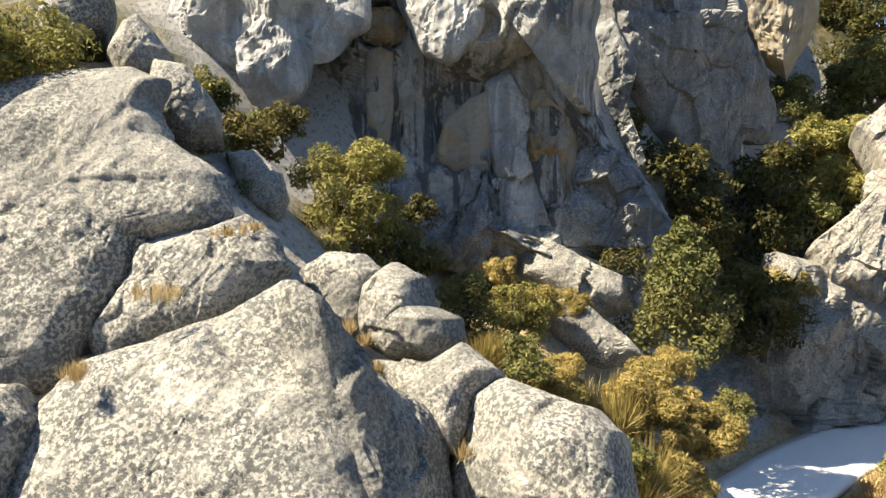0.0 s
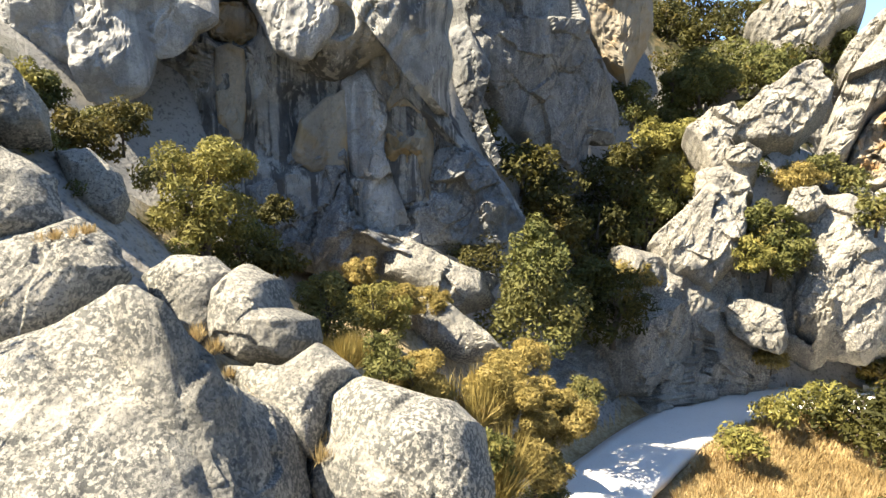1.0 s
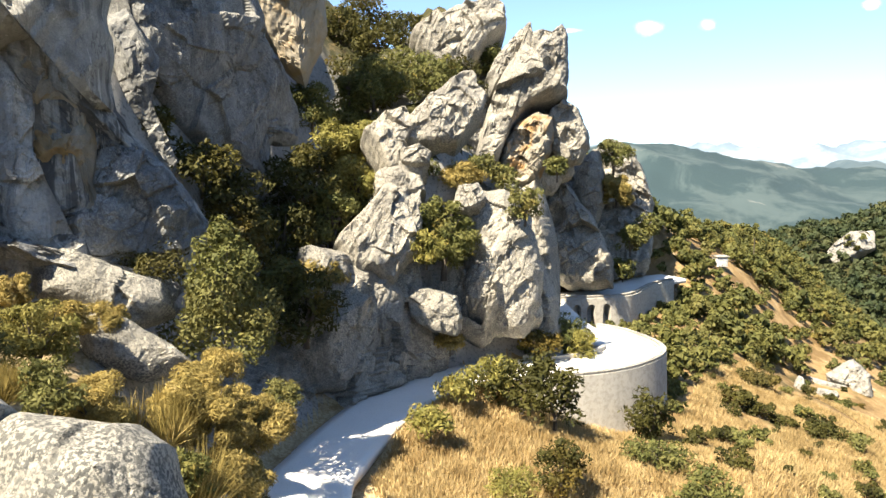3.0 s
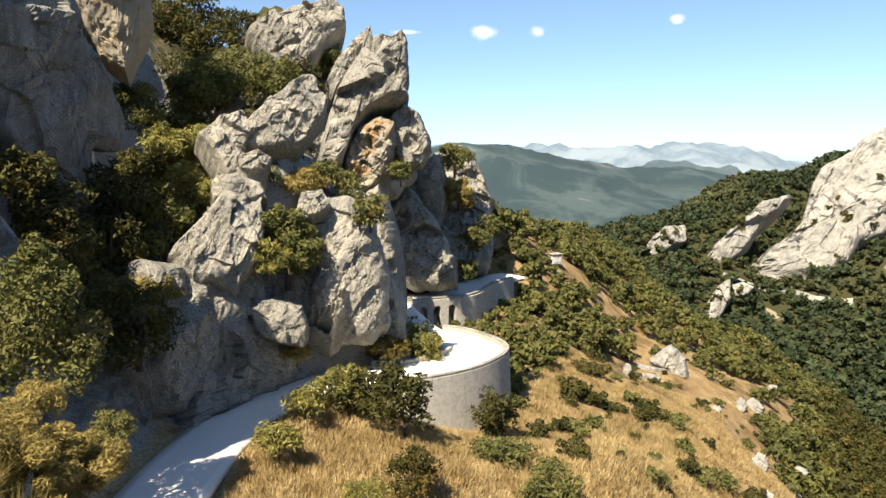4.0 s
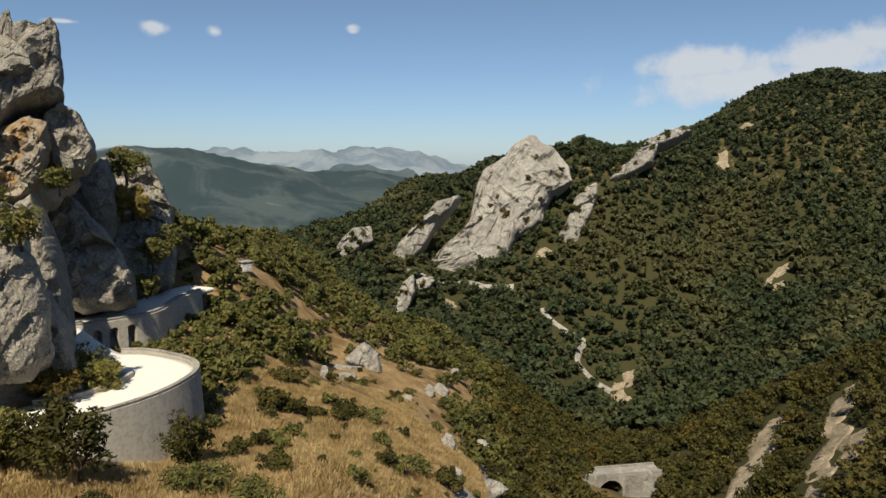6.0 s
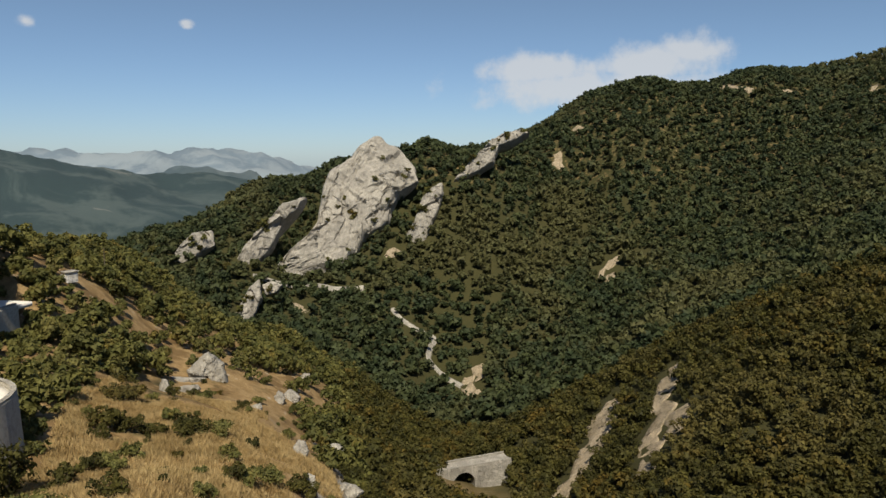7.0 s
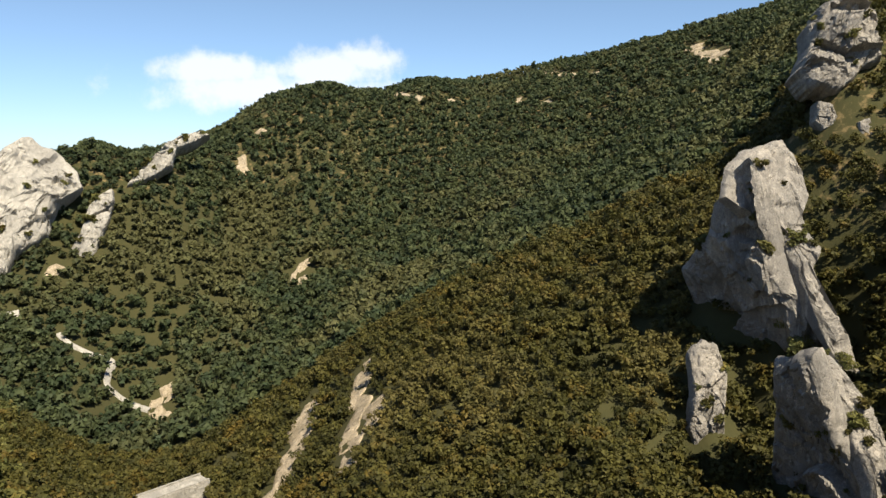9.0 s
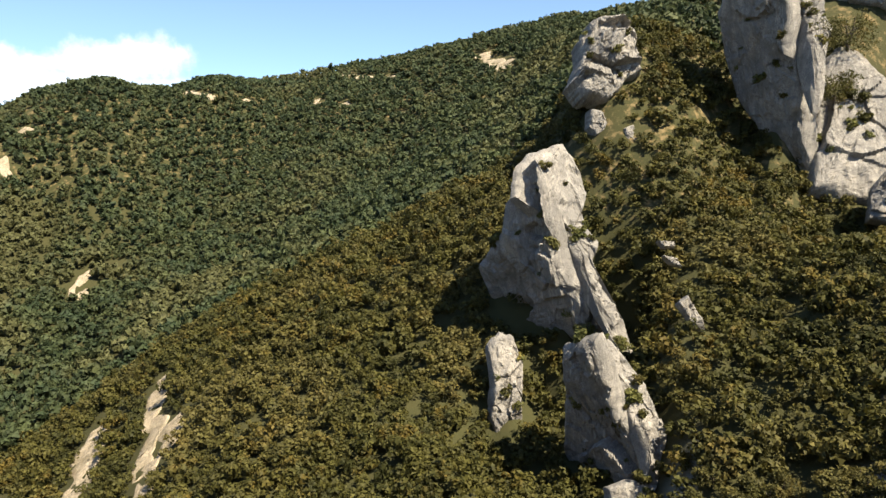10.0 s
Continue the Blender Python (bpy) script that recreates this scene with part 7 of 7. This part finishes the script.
def woodland(name, rng, x, y, wide, count, size, leaf, variants, label, tri=True):
    z = height(x, y)
    temps = []
    for k in range(variants):
        w = wide
        blobs = crown_blobs(rng, w, w * rng.uniform(0.75, 0.95), w * 0.12, 6 if count < 100 else 9, 0.75)
        temps.append(leaves(rng, blobs, count, size, tri, 0.6, firm=1.5)[0])
    vs = []
    for k in range(variants):
        pick = np.arange(len(x)) % variants == k
        n = pick.sum()
        a, s = rng.uniform(0, 6.283, n), rng.uniform(0.65, 1.3, n)
        t = temps[k]
        c, sn = np.cos(a)[:, None], np.sin(a)[:, None]
        px = (t[None, :, 0] * c - t[None, :, 1] * sn) * s[:, None] + x[pick][:, None]
        py = (t[None, :, 0] * sn + t[None, :, 1] * c) * s[:, None] + y[pick][:, None]
        pz = t[None, :, 2] * (s * rng.uniform(0.8, 1.2, n))[:, None] + z[pick][:, None] - 0.3
        vs.append(np.stack((px, py, pz), -1).reshape(-1, 3))
    v = np.concatenate(vs)
    ob = new(name, mesh_of(name, v, np.arange(len(v)).reshape(-1, 3), leaf, False))
    return tagged(ob, label, "woodland", kind="stuff")


def build_woods():
    rng = np.random.default_rng(11)
    # near wooded spur and the slope beside the dry grass
    x, y = sites(rng, 84, 215, 2.7, 78, 168)
    ok = free(x, y) & ~inside(DRY_SLOPE_PLAN, x, y) & (rng.random(len(x)) < 0.97)
    x, y = x[ok], y[ok]
    d = np.hypot(x, y)
    order = np.argsort(d)
    own = order[:290]
    rest = order[290:]
    temps = []
    for k in range(6):
        temps.append(plant("oak_tree", pose(0, 0, 0), 3.9, 3.4, oak_leaf, 200 + k, 800, 0.32, "rounded green downy oak in the valley woods", "tree", "valley oaks", 0.12, tri=True, clumps=9))
    z = height(x, y)
    for i, k in enumerate(own):
        m = pose(x[k], y[k], z[k] - 0.1, 0, 0, rng.uniform(0, 360)) @ Matrix.Scale(rng.uniform(0.7, 1.25), 4)
        if i < len(temps):
            temps[i].matrix_world = m
        else:
            copy_thing(temps[i % 6], m)
    woodland("oak_woodland", rng, x[rest], y[rest], 4.3, 190, 0.58, oak_leaf, 8, "dense green and yellowing oak wood on the slope")
    # open oak scrub on the slope below the road
    x, y = sites(rng, 76, 225, 2.9, 40, 79)
    thin = fbm(np.stack((x / 16, y / 16, 0 * x), -1), 3, 31)
    ok = free(x, y, 4.2) & ~inside(DRY_SLOPE_PLAN, x, y) & (rng.random(len(x)) < np.clip(0.72 + 0.6 * thin, 0.2, 0.95)) & ((np.hypot(x, y) > 93) | (height(x, y) < -3))
    woodland("slope_woodland", rng, x[ok], y[ok], 3.9, 240, 0.58, slope_leaf, 8, "open olive-green oak scrub on the slope below the road")
    # low scrub in the gully by the viaduct and along the verge
    x, y = sites(rng, 62, 128, 1.9, 38, 66)
    g = road_gap(x, y)
    ok = (g > 3.6) & (g < 16) & ~inside(DRY_SLOPE_PLAN, x, y) & (height(x, y) < 3) & (rng.random(len(x)) < 0.75)
    woodland("low_scrub", rng, x[ok], y[ok], 1.9, 170, 0.4, shrub_leaf, 6, "low green scrub below the road")
    x, y = sites(rng, 215, 540, 3.75, 40, 150)
    x2, y2 = sites(rng, 540, 610, 5.0, 84, 150)
    x, y = np.concatenate((x, x2)), np.concatenate((y, y2))
    ok = free(x, y) & (rng.random(len(x)) < 0.95)
    x, y = x[ok], y[ok]
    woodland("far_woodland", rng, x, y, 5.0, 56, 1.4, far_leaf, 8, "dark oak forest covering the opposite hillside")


build_woods()


def build_dry_slope():
    rng = np.random.default_rng(21)
    x, y = sites(rng, 26, 118, 2.6, 20, 85)
    ok = inside(DRY_SLOPE_PLAN, x, y) & free(x, y, 5)
    x, y = x[ok], y[ok]
    ok = (fbm(np.stack((x / 14, y / 14, 0 * x), -1), 3, 4) > -0.22) & (rng.random(len(x)) < 0.55) & (np.hypot(x, y) > 50)
    x, y = x[ok], y[ok]
    z = height(x, y)
    temps = [plant("shrub", pose(0, 0, 0), 2.2, 1.7, oak_leaf if k < 3 else shrub_leaf, 300 + k, 700, 0.24, "low rounded shrub on the dry grass slope", "shrub", "shrubs of the dry slope",
                   0.05, clumps=9, stems=2) for k in range(5)]
    for i in range(min(len(x), 190)):
        m = pose(x[i], y[i], z[i] - 0.05, 0, 0, rng.uniform(0, 360)) @ Matrix.Scale(rng.uniform(0.3, 1.5), 4)
        if i < 5:
            temps[i].matrix_world = m
        else:
            copy_thing(temps[i % 5], m)
    # tufts of straw
    n = 52000
    r = np.sqrt(rng.uniform(30 ** 2, 105 ** 2, n * 3))
    a = np.radians(rng.uniform(18, 84, n * 3))
    x, y = r * np.sin(a), r * np.cos(a)
    ok = inside(DRY_SLOPE_PLAN, x, y)
    x, y = x[ok], y[ok]
    off_road = road_gap(x, y) > 2.9
    x, y = x[off_road], y[off_road]
    thick = fbm(np.stack((x / 6, y / 6, 0 * x), -1), 3, 14) > np.where(np.hypot(x, y) < 62, -9, -0.35)
    x, y = x[thick][:n], y[thick][:n]
    z = height(x, y)
    blades = 5
    bx = np.repeat(x, blades) + rng.normal(0, 0.12, len(x) * blades)
    by = np.repeat(y, blades) + rng.normal(0, 0.12, len(x) * blades)
    bz = np.repeat(z, blades)
    h = rng.uniform(0.25, 0.7, len(bx))
    lean = rng.normal(0, 0.22, (len(bx), 2))
    w = rng.uniform(0, 6.283, len(bx))
    wx, wy = np.cos(w) * 0.05, np.sin(w) * 0.05
    v = np.stack((np.stack((bx - wx, by - wy, bz - 0.05), -1), np.stack((bx + wx, by + wy, bz - 0.05), -1), np.stack((bx + lean[:, 0], by + lean[:, 1], bz + h), -1)), 1).reshape(-1, 3)
    ob = new("dry_grass", mesh_of("dry_grass", v, np.arange(len(v)).reshape(-1, 3), straw, False))
    tagged(ob, "tall golden dry grass on the slope below the road", "grass", kind="stuff")


build_dry_slope()


def build_ledge_shrubs():
    """Small shrubs that root in the cracks and on the ledges of crags, fins and cliffs."""
    rng = np.random.default_rng(91)
    temps = [plant("ledge_shrub", pose(0, 0, 0), 2.0, 1.5, (oak_leaf, slope_leaf, shrub_leaf)[k], 400 + k, 220, 0.34, "small dark shrub rooted in a crack of the rock", "shrub", "ledge shrubs",
                   0.0, clumps=7, stems=2) for k in range(3)]
    used = 0
    for ob in [o for o in scene.objects if o.type == 'MESH' and o.name.split(".")[0] in ("crag", "fin") and o.location.length > 100]:
        me = ob.data
        n = len(me.polygons)
        mid, nrm = np.empty(n * 3), np.empty(n * 3)
        me.polygons.foreach_get("center", mid)
        me.polygons.foreach_get("normal", nrm)
        mid, nrm = mid.reshape(-1, 3) + np.array(ob.location), nrm.reshape(-1, 3)
        out = mid - mid.mean(0)
        nrm = nrm * (1 if (nrm * out).sum() > 0 else -1)
        seen = (nrm * (mid - np.array((0, 0, 19)))).sum(1) < 0
        ok = np.flatnonzero(seen & (nrm[:, 2] > 0.3) & (mid[:, 2] > height(mid[:, 0], mid[:, 1]) + 0.5))
        if len(ok) == 0:
            continue
        far = ob.location.length
        wide = max(ob.dimensions)
        want = min(int(wide * (0.3 if far > 200 else 0.3)), 16)
        for k in rng.choice(ok, min(want, len(ok)), replace=False):
            grow = rng.uniform(0.6, 1.4) * (1.15 if far > 200 else 0.8)
            m = pose(mid[k, 0], mid[k, 1], mid[k, 2] - 0.15 * grow, 0, 0, rng.uniform(0, 360)) @ Matrix.Scale(grow, 4)
            if used < 3:
                temps[used].matrix_world = m
            else:
                copy_thing(temps[used % 3], m)
            used += 1


build_ledge_shrubs()

# ---- walls, viaduct, bridge ----
def offset_line(line, off):
    way = np.gradient(line, axis=0)
    way /= np.hypot(*way.T)[:, None] + 1e-9
    return line + off * np.stack((way[:, 1], -way[:, 0]), -1)


def strip_wall(name, line, low, top, thick, material, parent=None, batter=0.0):
    """A wall along a plan line; low and top are heights, single or for each point; it leans out by batter towards its foot."""
    n = len(line)
    low, top = np.broadcast_to(low, n), np.broadcast_to(top, n)
    out, inn = offset_line(line, thick / 2), offset_line(line, -thick / 2)
    foot = offset_line(line, thick / 2 + batter)
    ring = [np.column_stack((foot, low)), np.column_stack((out, top)), np.column_stack((inn, top)), np.column_stack((inn, low))]
    v = np.stack(ring, 1).reshape(-1, 3)
    f = grid_faces(n, 4, True)
    ends = np.array([[0, 1, 2, 3], [4 * n - 1, 4 * n - 2, 4 * n - 3, 4 * n - 4]])
    me = mesh_of(name, v, np.vstack((f, ends)), material, False)
    ob = new(name, me)
    if parent:
        ob.parent = parent
    return ob


def arch_low(s, arches, low):
    """The wall's lower edge along its length s, raised over arches given as middle, half width and crown height."""
    z = np.full(len(s), low, float)
    for mid, half, crown in arches:
        k = np.abs(s - mid) < half
        z = np.where(k, crown - half + np.sqrt(np.maximum(half ** 2 - (s - mid) ** 2, 0)), z)
    return z


def along(line):
    return np.concatenate(((0,), np.cumsum(np.hypot(*np.diff(line, axis=0).T))))


def resample(line, step):
    s = along(line)
    t = np.arange(0, s[-1], step)
    return np.stack((np.interp(t, s, line[:, 0]), np.interp(t, s, line[:, 1])), -1)


def near_index(x, y):
    return int(np.argmin(np.hypot(ROAD_LINE[:, 0] - x, ROAD_LINE[:, 1] - y)))


def build_bend_wall():
    i, j = near_index(42.1, 42.1), near_index(57.3, 50.5)
    line = offset_line(resample(ROAD_LINE[i:j + 1], 0.5), ROAD_HALF + 0.25)
    wall = new("retaining_wall")
    tagged(wall, "curved grey masonry retaining wall holding up the road bend", "wall")
    strip_wall("wall_body", line, -8.0, 0.25, 0.5, masonry, wall, 0.35)
    tagged(strip_wall("parapet", line, 0.25, 0.42, 0.36, masonry, wall), "low masonry parapet")
    tagged(strip_wall("coping", line, 0.42, 0.5, 0.44, pale, wall), "pale stone coping")
    inner = offset_line(resample(ROAD_LINE[max(0, i - 6):j - 22], 0.5), -ROAD_HALF - 0.2)
    kerb = new("kerb_wall")
    tagged(kerb, "low pale stone wall along the inner side of the bend", "wall")
    strip_wall("wall_body", inner, -0.6, 0.4, 0.35, masonry, kerb)


build_bend_wall()


def build_viaduct():
    i, j = near_index(65.7, 66.2), near_index(89.5, 65.9)
    line = offset_line(resample(ROAD_LINE[i:j + 1], 0.12), ROAD_HALF + 0.3)
    s = along(line)
    via = new("viaduct")
    tagged(via, "grey stone road viaduct with tall narrow arches", "viaduct")
    low = arch_low(s, ((8.34, 0.6, -0.6), (10.30, 0.6, -0.6), (12.43, 0.6, -0.6)), -9.0)
    strip_wall("arcade_wall", line, low, 0.2, 0.9, masonry, via)
    strip_wall("core", offset_line(line, -1.6), -9.0, 0.0, 0.6, masonry, via)
    tagged(strip_wall("parapet", line, 0.2, 0.4, 0.4, masonry, via), "low stone parapet")
    tagged(strip_wall("coping", line, 0.4, 0.5, 0.5, pale, via), "pale stone coping")


build_viaduct()


def build_bridge():
    a, b = np.array((156.4, 18.6)), np.array((167.9, -5.2))
    deck_z = -54.0
    line = a + (b - a) * np.linspace(0, 1, 160)[:, None]
    s = along(line)
    w = (b - a) / np.hypot(*(b - a))
    side = np.array((w[1], -w[0]))
    bridge = new("bridge")
    tagged(bridge, "old pale stone arch bridge over the wooded stream", "bridge")
    arches = ((s[-1] * 0.52, 2.9, deck_z - 1.1), )
    for off in (0.0, -4.2):
        strip_wall("spandrel_wall", line + side * off, arch_low(s, arches, deck_z - 9), deck_z, 0.6, pale, bridge)
        strip_wall("parapet", line + side * off, deck_z, deck_z + 0.4, 0.4, pale, bridge)
    strip_wall("deck", line - side * 2.1, arch_low(s, arches, deck_z - 9), deck_z - 0.05, 3.6, pale, bridge)
    mid = a + (b - a) * 0.52
    t = np.linspace(0, np.pi, 15)
    for k in range(14):
        t0, t1 = t[k] + 0.02, t[k + 1] - 0.02
        pts = []
        for q, r in ((t0, 2.9), (t1, 2.9), (t1, 3.5), (t0, 3.5)):
            c = mid + w * r * math.cos(q)
            for o in (0.34, 0.26):
                pts.append((*(c + side * o), deck_z - 4.0 + r * math.sin(q)))
        v = np.array(pts)
        f = np.array([[0, 2, 4, 6], [7, 5, 3, 1], [0, 1, 3, 2], [2, 3, 5, 4], [4, 5, 7, 6], [6, 7, 1, 0]])
        ob = new("arch_stone", mesh_of("arch_stone", v, f, pale, False))
        ob.parent = bridge


build_bridge()


def ribbon(name, pts, half, material, label, category, lift=0.35, uneven=0.0):
    line = resample(spline(np.array(pts, float), 10), 1.0)
    if uneven:
        line = line + 1.6 * np.column_stack((fbm(np.column_stack((line / 5, np.zeros(len(line)))), 3, 60), fbm(np.column_stack((line / 5, np.ones(len(line)))), 3, 61)))
    offs = np.concatenate(((-half - 0.4,), np.linspace(-half, half, 7), (half + 0.4,)))
    wild = [1 + 0.6 * uneven * fbm(np.column_stack((line / 9, np.full(len(line), 7.0 * (o > 0)))), 3, 50 + (o > 0), 0.5) for o in offs]
    rows = [offset_line(line, o * g[:, None]) for o, g in zip(offs, wild)]
    v = []
    for k, r in enumerate(rows):
        z = height(r[:, 0], r[:, 1])
        z = z + (-0.7 if k in (0, 8) else lift + 0.35 * uneven * fbm(np.column_stack((r / 2.2, 0 * z)), 3, 44, 0.6))
        v.append(np.column_stack((r, z)))
    v = np.stack(v, 1)
    ob = new(name, mesh_of(name, v.reshape(-1, 3), grid_faces(len(line), 9)[:, ::-1], material))
    return tagged(ob, label, category, kind="structure")


ribbon("track", TRACK, 0.8, pale, "narrow pale track winding down through the woods", "track", 0.8)
ribbon("crag_road", CRAG_ROAD, 1.3, pale, "pale road below the white crag", "road", 0.8)


for line, half in BARE:
    ribbon("bare_gully", line, half, earth, "bare pale eroded gully in the wooded slope", "gully", 0.3, 1.0)


def build_kiosk():
    """A small white roadside hut with a flat roof, and a mast beyond it."""
    hut = new("roadside_hut")
    tagged(hut, "small white plastered hut with a flat roof beside the road", "hut")

    def block(name, w, d, h, z, material):
        bm = bmesh.new()
        bmesh.ops.create_cube(bm, size=1.0)
        bmesh.ops.scale(bm, vec=(w, d, h), verts=bm.verts)
        bmesh.ops.translate(bm, vec=(0, 0, z + h / 2), verts=bm.verts)
        bmesh.ops.bevel(bm, geom=bm.edges[:], offset=0.03, segments=1, affect='EDGES')
        me = bpy.data.meshes.new(name)
        bm.to_mesh(me)
        bm.free()
        me.materials.append(material)
        return part(name, me, hut)

    block("wall", 1.9, 1.8, 1.7, -0.6, whitewash)
    block("roof", 2.3, 2.2, 0.16, 1.1, pale)
    hut.matrix_world = pose(111.0, 68.6, 0.1, 0, 0, -30)
    mast = new("mast")
    tagged(mast, "thin grey wooden utility mast among the trees", "mast")
    part("shaft", mesh_of("shaft", *limb(((0, 0, -1), (0, 0, 3), (0, 0, 7)), (0.12, 0.1, 0.07), 8), bark), mast)
    part("crossarm", mesh_of("crossarm", *limb(((-0.5, 0, 6.6), (0, 0, 6.62), (0.5, 0, 6.6)), (0.05, 0.05, 0.05), 6), bark), mast)
    mast.matrix_world = pose(130.4, 73.5, -4.3)


build_kiosk()
